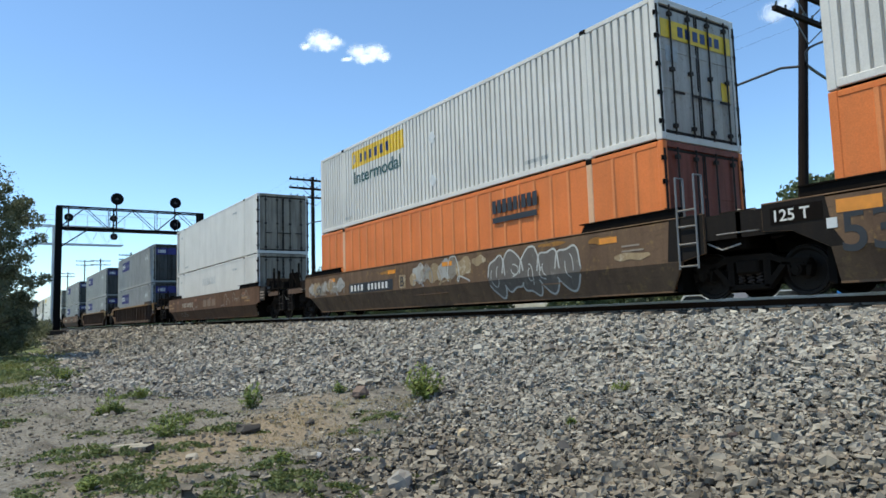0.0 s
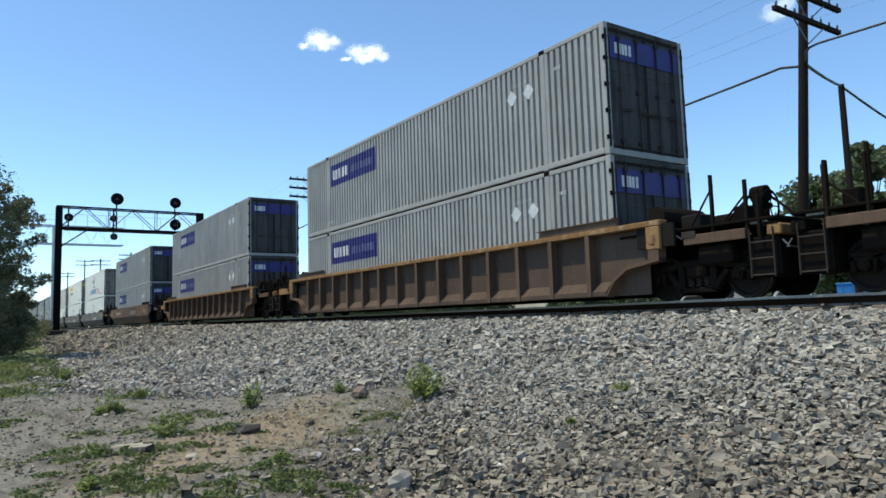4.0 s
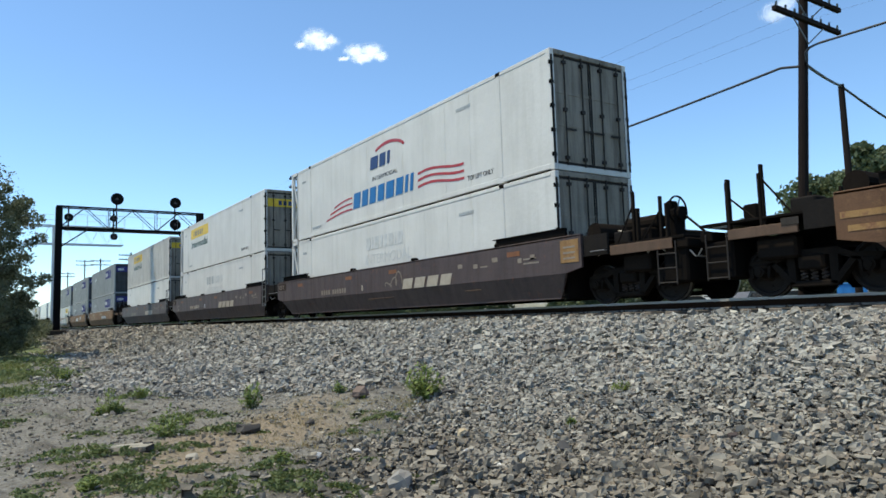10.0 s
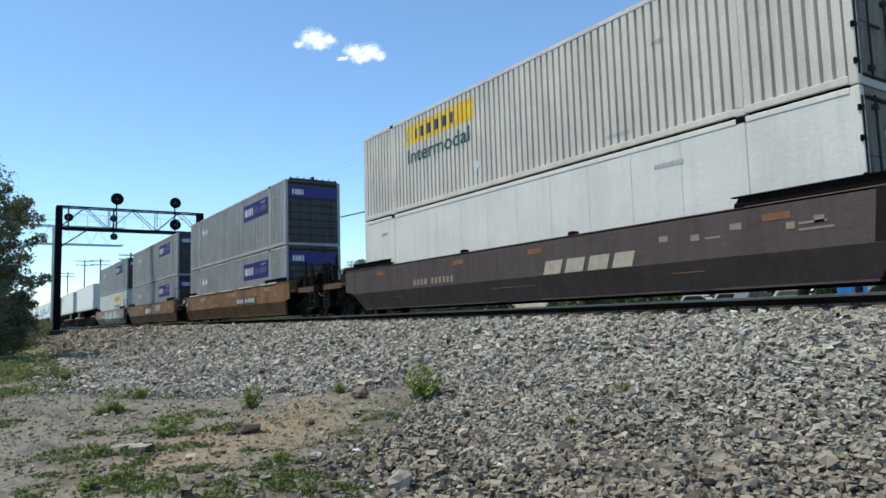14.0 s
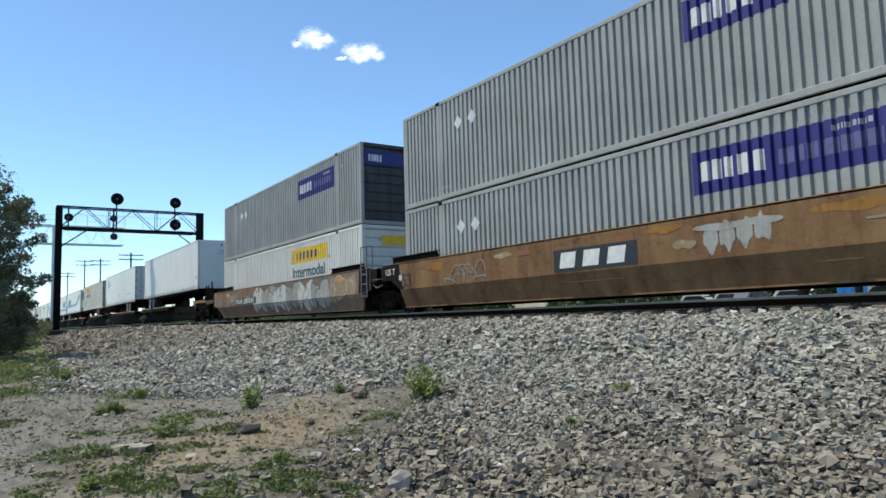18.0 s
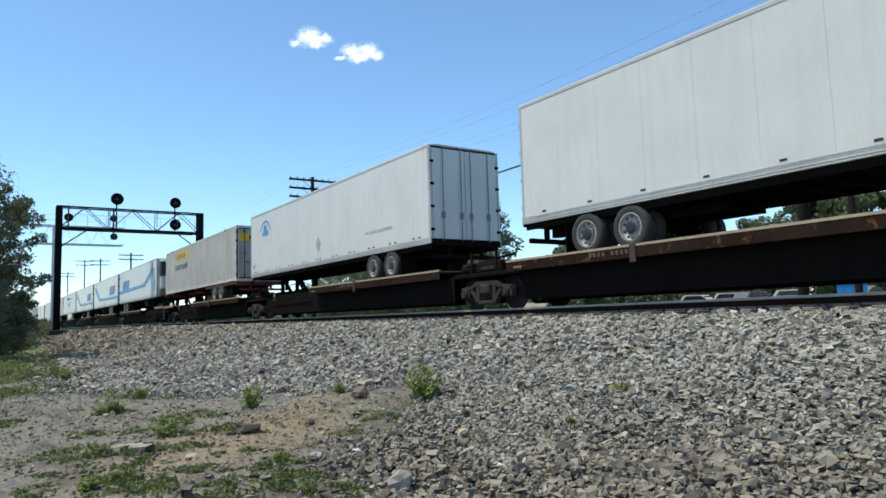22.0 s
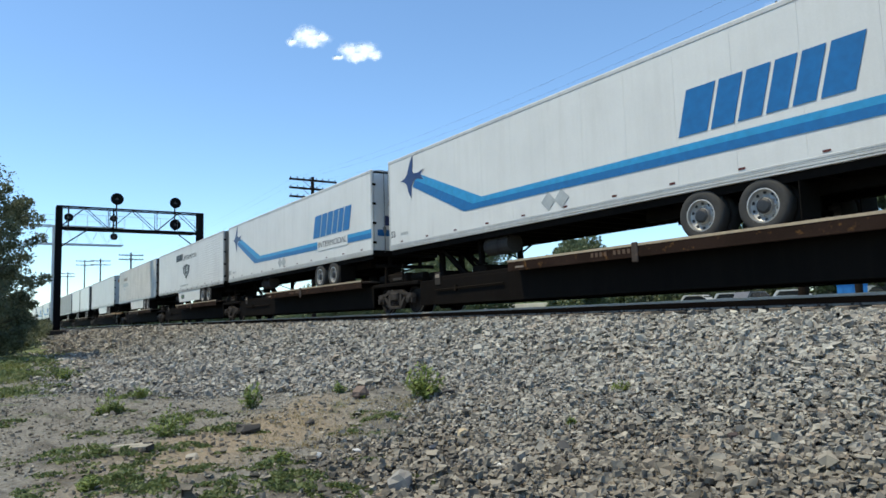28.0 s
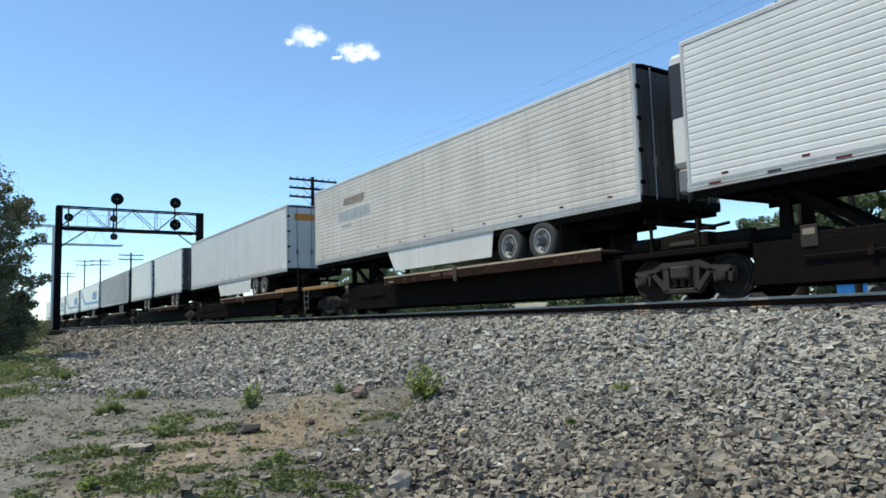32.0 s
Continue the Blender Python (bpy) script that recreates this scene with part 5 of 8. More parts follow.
part("round_mark", Build().prism([(-0.98 + 0.19 * math.cos(0.3927 * k), 0.96 + 0.19 * math.sin(0.3927 * k)) for k in range(16)], -1.528, -1.521), M["ochre_spray"], car_b)
lettering("C", 0.20, M["letter"], car_h, -1.42, 0.78, -1.524)
lettering("B", 0.18, M["letter_old"], car_g, -1.30, 0.80, -1.524)
for car in (car_c, car_f):
    for x, w, z, h_ in ((6.4, 0.9, 1.02, 0.10), (6.9, 0.75, 0.88, 0.07), (-9.1, 0.8, 1.10, 0.10), (-9.0, 1.2, 0.90, 0.09), (-8.1, 0.5, 1.22, 0.08)):
        on_car(car, x, x + w, z, z + h_, M["yellow_old"], "paint_smear")
for car in (car_c, car_f, car_g, car_h, car_i, car_b, car_l, car_j, car_k, car_a):
    for x in (-6.9, -2.5, 0.6, 6.5):
        on_car(car, x, x + 0.48, 1.22, 1.34, M["dull_mark"] if car in (car_g, car_h, car_i, car_c, car_f, car_j, car_k) else M["orange_mark"], "reflector")
    for x, w, z in ((7.1, 0.55, 1.0), (7.1, 0.45, 1.1), (5.4, 0.3, 1.05)):
        on_car(car, x, x + w, z, z + 0.035, M["letter_dirty"], "small_print")
nb_ = part("notice_board", Build().box(CL / 2 + 0.30, CL / 2 + 0.86, -1.534, -1.521, 0.92, 1.42, 0.005), M["yellow_old"], car_g, "grimy ochre notice board")
for k in range(3):
    part("small_print", Build().box(CL / 2 + 0.40, CL / 2 + 0.76, -1.538, -1.534, 1.0 + 0.12 * k, 1.04 + 0.12 * k), M["letter_dirty"], nb_)
for k, (x, w) in enumerate(((6.9, 0.14), (7.35, 0.16), (5.9, 0.22), (5.1, 0.18), (4.4, 0.20))):
    for car in (car_g, car_h, car_i):
        on_car(car, x, x + w, 1.05 + 0.05 * (k % 3), 1.16 + 0.05 * (k % 3), M["letter_dirty"], "small_print")
for k in range(5):
    x = -7.2 + 3.2 * k
    part("top_pad", Build().box(x, x + 1.9, -1.56, -1.42, 1.50, 1.56, 0.015), M["cream"], car_j)
for car in (car_g, car_h):
    film(car, -CL / 2 - 0.98, -CL / 2 - 0.10, 1.14, 1.44, M["board_brown"], "stencil_board", -1.524)
    lettering("125 T", 0.17, M["letter_dirty"], car, -CL / 2 - 0.86, 1.20, -1.532)
lettering("53", 0.36, M["letter_dirty"], car_h, -CL / 2 + 0.25, 0.74, -1.524)
lettering("53", 0.42, M["ink"], car_k, -CL / 2 + 0.1, 0.76, -1.524)
for car in (car_j, car_k):
    film(car, -CL / 2 - 0.98, -CL / 2 - 0.05, 1.12, 1.44, M["end_dark"], "stencil_board", -1.524)
    lettering("125 T", 0.19, M["letter"], car, -CL / 2 - 0.88, 1.18, -1.532)
lettering("53", 0.42, M["ink"], car_j, -CL / 2 + 0.15, 0.76, -1.524)
lettering("53", 0.33, M["ink"], car_b, -CL / 2 + 0.0, 0.74, -1.524)


def face_y(z):
    """The outside of a plain well side: upright above its fold, leaning in below."""
    return -1.524 if z >= 0.70 else -1.524 + 0.205 * (0.70 - z) / 0.52


def stroke_(b, pts, wd, off):
    """A sprayed line of even width along pts, as one connected ribbon on the well side."""
    n = len(pts)
    at = len(b.v)
    for i, p in enumerate(pts):
        q0, q1 = pts[max(0, i - 1)], pts[min(n - 1, i + 1)]
        d = Vector((q1[0] - q0[0], q1[1] - q0[1]))
        d = d.normalized() * wd if d.length > 1e-6 else Vector((wd, 0))
        for x, z in ((p[0] - d.y, p[1] + d.x), (p[0] + d.y, p[1] - d.x)):
            b.v.append((x, face_y(z) - off, z))
    b.f += [(at + 2 * i, at + 2 * i + 1, at + 2 * i + 3, at + 2 * i + 2) for i in range(n - 1)]
    return b


def sprayed(car, x0, x1, z0, z1, fills, lines, letters, seed, sharp=False):
    """Filled sprayed letters in a row: rounded bodies, each with its outline and a few inner strokes."""
    r = random.Random(seed)
    w = (x1 - x0) / letters

    def patch_(b, cols, off):
        for (xa, la, ha), (xb, lb, hb) in zip(cols, cols[1:]):
            for lo_, hi_ in ((0.70, 9.0), (-9.0, 0.70)):
                p = [(xa, max(la, lo_)), (xb, max(lb, lo_)), (xb, min(hb, hi_)), (xa, min(ha, hi_))]
                if p[3][1] - p[0][1] < 0.004 and p[2][1] - p[1][1] < 0.004:
                    continue
                b.poly([(q[0], face_y(q[1]) - off, q[1]) for q in p])

    for k in range(letters):
        c, half = x0 + (k + 0.5) * w, w * r.uniform(0.50, 0.66)
        mid_, hh = (z0 + z1) / 2 + r.uniform(-0.05, 0.05), (z1 - z0) / 2 * r.uniform(0.85, 1.05)
        lean, ph = r.uniform(-0.25, 0.35), r.uniform(0, 6.28)
        cols = []
        for i in range(17):
            f = -1 + 2 * i / 16
            e = hh * (1 - abs(f) ** 3.0) ** 0.5
            if sharp:
                # straight-edged wild letters: crooked bars with spikes
                up = hh * (0.55 + 0.45 * abs(math.sin(1.7 * f + ph))) * (1.0 if i % 8 else 0.35)
                dn = hh * (0.55 + 0.45 * abs(math.cos(2.3 * f - ph))) * (1.0 if (i + 3) % 7 else 0.3)
                cols.append((c + half * f * 1.1, max(z0 - 0.03, mid_ - dn), min(z1, 1.49, mid_ + up)))
                continue
            cols.append((c + half * f, max(z0 - 0.03, mid_ - e * (0.9 + 0.16 * math.sin(3.1 * f + ph))), min(z1, 1.49, mid_ + e * (0.9 + 0.16 * math.sin(2.7 * f - ph)))))
        b = Build()
        patch_(b, cols, 0.002 + 0.0012 * k)
        body = part("graffiti", b, fills[k % len(fills)], car)
        b = Build()
        ring = [(x, hi_) for x, lo_, hi_ in cols] + [(x, lo_) for x, lo_, hi_ in reversed(cols)]
        stroke_(b, ring + ring[:1], 0.022, 0.004 + 0.0012 * k)
        part("outline", b, lines[k % len(lines)], body)
        for _ in range(2):
            b = Build()
            a0, a1, rx, rz = r.uniform(0, 6.28), r.uniform(1.6, 3.6), half * r.uniform(0.2, 0.55), hh * r.uniform(0.25, 0.6)
            ox, oz = c + half * r.uniform(-0.3, 0.3), mid_ + hh * r.uniform(-0.2, 0.2)
            stroke_(b, [(ox + rx * math.cos(a0 + a1 * i / 9), min(1.47, oz + rz * math.sin(a0 + a1 * i / 9))) for i in range(10)], 0.014, 0.0045 + 0.0012 * k)
            part("stroke", b, lines[(k + 1) % len(lines)], body)


def tag_(car, x, z, w, h_, mat, seed, loops=3):
    """One sprayed scrawl in a single line."""
    r = random.Random(seed)
    b = Build()
    n, ph = 16 * loops, r.uniform(0, 6)
    pts = []
    for i in range(n + 1):
        f = i / n
        tall = h_ * (0.55 + 0.45 * math.sin(2.3 * f * loops + ph))
        wv = 6.283 * loops * f
        pts.append((x + w * f - 0.30 * w / loops * math.sin(wv), min(1.46, z + tall / 2 * (1 - math.cos(wv)) + 0.06 * h_ * math.sin(5 * f + ph))))
    stroke_(b, pts, 0.019, 0.0075)
    part("graffiti", b, mat, car)


def smear(car, x, z, w, h_, mat, seed, label=""):
    """A ragged worn patch of paint on the upright part of a well side."""
    r = random.Random(seed)
    n, top, low = 26, [], []
    pa, pb, fa, fb = r.uniform(0, 6.28), r.uniform(0, 6.28), r.uniform(5, 11), r.uniform(5, 11)
    for i in range(n + 1):
        f = i / n
        e = math.sin(math.pi * min(1.0, max(0.0, 0.02 + 0.96 * f))) ** 0.4
        top.append((x + w * f, min(1.47, z + h_ * (0.5 + 0.5 * e * (0.80 + 0.20 * math.sin(fa * f + pa)) * r.uniform(0.92, 1.0)))))
        low.append((x + w * f, max(0.72, z + h_ * (0.5 - 0.5 * e * (0.78 + 0.22 * math.sin(fb * f + pb)) * r.uniform(0.90, 1.0)))))
    b = Build()
    for i in range(n):
        b.poly([(p[0], -1.5228 - 0.0007 * (seed % 8), p[1]) for p in (low[i], low[i + 1], top[i + 1], top[i])])
    part("paint_smear", b, mat, car, label)


for car, spots in ((car_j, ((-7.0, 1.18, 0.7, 0.2), (-4.9, 1.10, 1.1, 0.30), (-2.2, 1.22, 0.8, 0.18), (0.3, 1.16, 1.5, 0.22), (4.1, 1.0, 0.9, 0.3), (6.0, 1.2, 0.8, 0.2))),
                   (car_k, ((-6.6, 1.1, 0.9, 0.3), (-3.4, 1.2, 0.7, 0.18), (1.4, 1.24, 0.8, 0.2), (2.0, 0.9, 0.5, 0.22), (4.6, 1.18, 1.2, 0.22), (6.3, 1.05, 0.9, 0.3))),
                   (car_b, ((-3.0, 1.2, 0.9, 0.16), (2.0, 1.1, 0.6, 0.3), (6.2, 1.2, 0.7, 0.2), (6.9, 0.8, 0.9, 0.2), (4.6, 1.32, 0.9, 0.12))),
                   (car_l, ((-7.8, 1.1, 0.8, 0.3), (-6.3, 0.95, 1.2, 0.4), (-4.6, 1.2, 0.8, 0.2)))):
    for k, (x, z, w, h_) in enumerate(spots):
        smear(car, x, z, w, h_, M["ochre_wear"] if k % 2 == 0 else M["ochre_spray"], 300 + k)
for k in range(4):
    smear(car_k, 2.65 + 0.33 * k, 0.74 + 0.03 * k, 0.30, 0.60, M["silver_spray"], 330 + k)
smear(car_k, 2.45, 1.16, 1.7, 0.18, M["silver_spray"], 335)
def collage(car, x0, x1, z0, z1, mats, inks, seed):
    """Overlapping worn patches of sprayed paint with loose loops drawn over them."""
    r = random.Random(seed)
    n = max(3, round((x1 - x0) / 0.45))
    for k in range(n):
        w = (x1 - x0) / n
        smear(car, x0 + k * w - 0.1, z0 + r.uniform(0, 0.12), w + 0.25, (z1 - z0) * r.uniform(0.75, 1.0), mats[k % len(mats)], seed * 16 + k)
    for k in range(3):
        w = (x1 - x0) / 3
        tag_(car, x0 + k * w, z0 + 0.05, w * 1.05, (z1 - z0) * 0.95, inks[k % len(inks)], seed + k, 2)


collage(car_b, -8.7, -5.75, 0.72, 1.34, (M["silver_spray"], M["ochre_spray"], M["silver_old"]), (M["graffiti_grey"], M["letter_dirty"]), 9)
collage(car_b, -0.9, 1.8, 0.72, 1.47, (M["silver_spray"], M["silver_old"], M["ochre_spray"]), (M["graffiti_grey"], M["ochre_spray"], M["graffiti_white"]), 12)
sprayed(car_b, 2.7, 5.85, 0.26, 1.40, (M["smoke_spray"],), (M["graffiti_white"],), 5, 4)
tag_(car_b, -6.9, 1.02, 1.1, 0.34, M["graffiti_white"], 3)
sprayed(car_l, -2.6, 5.7, 0.26, 1.49, (M["white_spray"], M["silver_spray"]), (M["graffiti_teal"], M["graffiti_grey"], M["graffiti_teal"]), 6, 14, True)
sprayed(car_l, 5.6, 8.0, 0.50, 1.44, (M["ochre_spray"],), (M["letter_dirty"], M["graffiti_white"]), 3, 15)
for k in range(4):
    tag_(car_l, -7.9 + 1.25 * k, 0.95 - 0.06 * k, 1.0, 0.42, M["graffiti_white"] if k % 2 else M["letter_dirty"], 30 + k)
for x, z, w, h_, sd, lp in ((-3.4, 0.75, 1.5, 0.4, 41, 2), (3.0, 0.78, 1.5, 0.62, 42, 3), (5.0, 0.95, 1.0, 0.4, 43, 3), (6.4, 1.1, 0.9, 0.3, 44, 3), (-5.9, 0.35, 1.6, 0.3, 45, 4)):
    tag_(car_c, x, z, w, h_, M["letter_dirty"], sd, lp)
for x, z, w, h_, m_, sd, lp in ((-5.9, 0.74, 1.9, 0.6, M["ochre_spray"], 51, 3), (-4.1, 0.66, 1.5, 0.75, M["ochre_spray"], 52, 2), (-2.3, 0.8, 0.9, 0.6, M["ochre_spray"], 53, 1)):
    tag_(car_j, x, z, w, h_, m_, sd, lp)
tag_(car_k, -5.6, 0.78, 1.8, 0.5, M["graffiti_grey"], 61, 4)
tag_(car_k, -5.3, 0.9, 1.5, 0.4, M["letter_dirty"], 62, 4)
tag_(car_g, 0.4, 0.85, 1.0, 0.45, M["letter_dirty"], 64, 3)
for car, pts in ((car_, ((-1.97, 1.38), (-1.2, 1.27), (-0.1, 1.24), (0.75, 1.32), (1.68, 1.41))) for car_ in (car_c, car_f)):
    part("weld_scar", Build().path([(x, -1.524, z) for x, z in pts], 0.012, 5), M["rust"], car)

H2 = CL / 2
for car, low, top, front in ((car_a, box_a_low, box_a_top, 79.46), (car_b, box_b_low, box_b_top, 60.16), (car_c, box_c_low, box_c_top, 36.56),
                             (car_d, None, None, 13.05), (None, box_e, None, -10.46), (car_f, None, None, -33.99), (car_g, box_g_low, box_g_top, -57.5),
                             (car_h, box_h_low, box_h_top, -77.0), (car_i, box_i_low, box_i_top, -96.45), (car_j, None, None, -120.0),
                             (car_k, None, None, -139.7), (car_l, box_l_low, None, -158.8)):
    if car:
        put(car, front - H2)
    if low:
        put(low, front - H2, LOW)
    if top:
        put(top, front - H2, HIGH)
put(copy_thing(car_d, pose(0, 0, 0)), -10.46 - H2)
for front, z in ((-10.46, HIGH), (13.05, LOW), (13.05, HIGH), (-33.99, LOW), (-33.99, HIGH)):
    put(copy_thing(box_e, pose(0, 0, 0)), front - H2, z)
put(box_k, -139.7 - H2, LOW)
for front, z in ((-139.7, HIGH), (-120.0, LOW), (-120.0, HIGH), (-158.8, HIGH)):
    put(copy_thing(box_k, pose(0, 0, 0)), front - H2, z)


def stripe_logo(tr, h, mirror=False, big=True, z0=0.93):
    """Long blue band that rises to a dart, and slanted blue bars for the name."""
    k = -1 if mirror else 1
    X = lambda x: k * x

    def band(pts_lo, pts_hi, mat, y):
        b = Build()
        for (a, c), (d, e) in zip(zip(pts_lo, pts_hi), list(zip(pts_lo, pts_hi))[1:]):
            b.prism([(X(a[0]), a[1]), (X(d[0]), d[1]), (X(e[0]), e[1]), (X(c[0]), c[1])], y - 0.004, y)
        return part("blue_stripe", b, mat, tr)
    up = 0.28 if mirror else 0.0
    lo = [(-6.55, z0 + 1.82), (-3.9, z0 + 0.68 + up), (h - 0.05, z0 + 0.56 + up)]
    hi = [(-6.2, z0 + 2.16), (-3.1, z0 + 0.96 + up), (h - 0.05, z0 + 0.86 + up)]
    mid = [(-6.4, z0 + 2.0), (-3.5, z0 + 0.83 + up), (h - 0.05, z0 + 0.73 + up)]
    band(lo, mid, M["blue"], -1.307)
    band(mid, hi, M["blue_light"], -1.3075)
    # a swallow in flight: swept wings, pointed head, forked tail, on a white edge
    bird = [(-7.25, 2.10), (-7.00, 2.16), (-6.86, 2.28), (-6.70, 2.58), (-6.52, 2.80), (-6.52, 2.55), (-6.56, 2.32), (-6.46, 2.22), (-6.24, 2.20), (-5.92, 2.26), (-6.08, 2.12), (-5.94, 1.94), (-6.24, 2.02), (-6.46, 2.00), (-6.60, 1.86), (-6.64, 1.48), (-6.78, 1.66), (-6.90, 1.94), (-7.02, 2.03)]
    cx, cz = -6.58, 2.12
    edge = [(cx + (p - cx) * 1.08, cz + (q - cz) * 1.06) for p, q in bird]
    for pts, mat_, y in ((edge, M["white_clean"], -1.3085), (bird, M["navy"], -1.3115)):
        b = Build()
        for p, q in zip(pts, pts[1:] + pts[:1]):
            b.prism([(X(p[0]), z0 + p[1]), (X(q[0]), z0 + q[1]), (X(cx), z0 + cz)], y - 0.003, y)
        part("bird_edge" if mat_ is M["white_clean"] else "bird", b, mat_, tr)
    if big:
        bars(tr, M["blue"], 3.12 if not mirror else -6.45, z0 + (1.06 if not mirror else 1.14), -1.308, (0.62, 0.46, 0.44, 0.38, 0.38, 0.52), 0.86 if not mirror else 0.78, 0.08, slant=0.27)


def fluted_logo(tr, x, z, mat):
    b = Build().prism([(x, z + 0.42), (x + 0.87, z + 0.56), (x + 1.75, z + 0.42), (x + 1.55, z - 0.02), (x + 0.87, z - 0.38), (x + 0.2, z - 0.02)], -1.312, -1.306)
    part("crest", b, mat, tr)
    for a, c_, w in ((0.32, 0.62, 0.06), (0.95, 0.78, 0.05), (1.22, 1.02, 0.05)):
        part("crest_stroke", Build().prism([(x + a, z + 0.40), (x + a + w, z + 0.40), (x + c_ + w, z - 0.22), (x + c_, z - 0.22)], -1.317, -1.312), M["white_clean"], tr)
    for dz in (0.12, 0.26):
        part("crest_stroke", Build().box(x + 0.9, x + 1.3, -1.317, -1.312, z + dz, z + dz + 0.05), M["white_clean"], tr)


TL = 16.15
t_m = trailer("plain white trailer with scuffed nose on a spine car", TL, M["white_clean"], wheels_right=False, doors_right=False, axle_in=2.7, box_h=2.95)
part("scuff", Build().prism([(0.55, 1.62), (0.86, 1.66), (0.80, 1.42), (0.62, 1.36)], TL / 2 + 0.001, TL / 2 + 0.006, "x").prism([(0.70, 1.40), (0.80, 1.40), (0.78, 1.22), (0.72, 1.22)], TL / 2 + 0.001, TL / 2 + 0.006, "x"), M["ink"], t_m)
part("marker_lamp", Build().tube((TL / 2, 0.12, 3.62), (TL / 2 + 0.03, 0.12, 3.62), 0.06, 10), M["ink"], t_m)
part("emblem", Build().prism([(-0.12, 3.22), (0.06, 3.30), (0.20, 3.27), (0.34, 3.18), (0.10, 3.21)], TL / 2 + 0.001, TL / 2 + 0.006, "x").prism([(-0.18, 3.08), (0.40, 3.04), (0.42, 3.09), (-0.16, 3.13)], TL / 2 + 0.001, TL / 2 + 0.006, "x"), M["ink_soft"], t_m)
bars(t_m, M["ink_soft"], TL / 2 - 0.55, 1.55, -1.308, (0.07, 0.07, 0.07), 0.16, 0.03)
t_n = trailer("white trailer with a round blue emblem and placard", TL, M["white_clean"], axle_in=3.05, box_h=2.96, strips="pairs")
emb = film(t_n, -6.75, -5.25, 2.35, 3.55, M["letter"], "emblem_field", -1.302)
part("emblem", Build().prism([(-6.35 , 2.75), (-5.65, 2.75), (-5.6, 2.95), (-5.8, 3.0), (-5.85, 3.25), (-6.2, 3.25), (-6.25, 2.95), (-6.4, 2.9)], -1.315, -1.309), M["blue_light"], t_n)
ringb = Build()
for k in range(16):
    a = math.pi * (0.08 + 0.84 * k / 15)
    c, s_ = math.cos(a), math.sin(a)
    ringb.box(-6.0 + 0.62 * c - 0.04, -6.0 + 0.62 * c + 0.04, -1.315, -1.309, 2.86 + 0.56 * s_ - 0.05, 2.86 + 0.56 * s_ + 0.05)
part("emblem_ring", ringb, M["blue_light"], t_n)
part("placard", Build().prism([(-0.25, 1.72), (0.0, 1.42), (0.25, 1.72), (0.0, 2.02)], -1.312, -1.306), M["ink_soft"], t_n)
lettering("53", 0.18, M["ink"], t_n, -7.7, 1.35, -1.304)
lettering("AIR RIDE EQUIPPED", 0.11, M["ink_soft"], t_n, 3.9, 1.62, -1.304, width=1.9)

box_o = container("corrugated", M["cream"], M["cream"], "cream corrugated container with a yellow logo panel on a chassis", door_mat=M["door_light"])
end_film(box_o, CL / 2 - 0.022, -1.0, -0.62, 1.25, 1.95, M["ink_soft"], "bare_patch", "dull patch where a sticker has come off")
end_film(box_o, CL / 2 - 0.022, 0.72, 1.0, 1.10, 1.50, M["yellow"], "sticker", "small yellow sticker")
end_film(box_o, CL / 2 - 0.022, 0.40, 0.58, 1.10, 1.36, M["ink_soft"], "sticker", "small grey sticker")
yellow_logo(box_o, -5.4, 2.06)
yellow_end(box_o)
small_print(box_o, 4.6, 0.30, 8, seed=41)


def chassis(label):
    ch = thing("container_chassis", label, "chassis", "trailers on the train")
    h = CL / 2
    for s in (-1, 1):
        part("main_rail", Build().box(-h, h, *sorted((s * 0.42, s * 0.56)), 0.72, 0.93, 0.01), M["red_dark"], ch)
        part("outer_rail", Build().box(h - 6.0, h, *sorted((s * 1.16, s * 1.26)), 0.80, 0.93, 0.01), M["red_dark"], ch)
    for x in (-h + 0.1, -h + 2.0, 0.0, h - 2.2, h - 0.1):
        part("bolster", Build().box(x - 0.1, x + 0.1, -1.22, 1.22, 0.74, 0.93, 0.015), M["red_dark"], ch)
    for s in (-0.61, 0.61):
        axle(ch, h - 3.43 + s)
    part("rear_guard", Build().box(h - 0.12, h - 0.02, -1.1, 1.1, 0.45, 0.56, 0.02).box(h - 0.12, h - 0.02, -0.6, -0.5, 0.5, 0.8).box(h - 0.12, h - 0.02, 0.5, 0.6, 0.5, 0.8), M["red_dark"], ch)
    lx = -h + 3.1
    for s in (-1, 1):
        part("landing_leg", Build().box(lx - 0.07, lx + 0.07, *sorted((s * 0.6, s * 0.74)), 0.22, 0.9, 0.01), M["black"], ch)
    part("suspension", Build().box(h - 4.8, h - 2.1, -0.5, 0.5, 0.45, 0.75, 0.03), M["black"], ch)
    return ch


t_p = trailer("white refrigerated trailer with blue stripe, cooling unit leading", TL, M["white_clean"], wheels_right=False, doors_right=False, reefer=True, axle_in=3.33)
stripe_logo(t_p, TL / 2, mirror=True)
t_q = trailer("white refrigerated trailer with blue dart and stripe", TL, M["white_clean"], axle_in=4.0, reefer=True)
stripe_logo(t_q, TL / 2)
t_r = trailer("white refrigerated trailer with blue dart, stripe and lettering", TL, M["white_clean"], axle_in=3.8, reefer=True)
stripe_logo(t_r, TL / 2)
for x in (-0.55, -0.1):
    for tr_ in (t_q, t_r):
        part("placard", Build().prism([(x - 0.24, 1.36), (x, 1.14), (x + 0.24, 1.36), (x, 1.58)], -1.312, -1.306), M["ink_soft"], tr_)
film(t_r, 3.55, 6.2, 1.46, 1.84, M["white_clean"], "name_strip", -1.312)
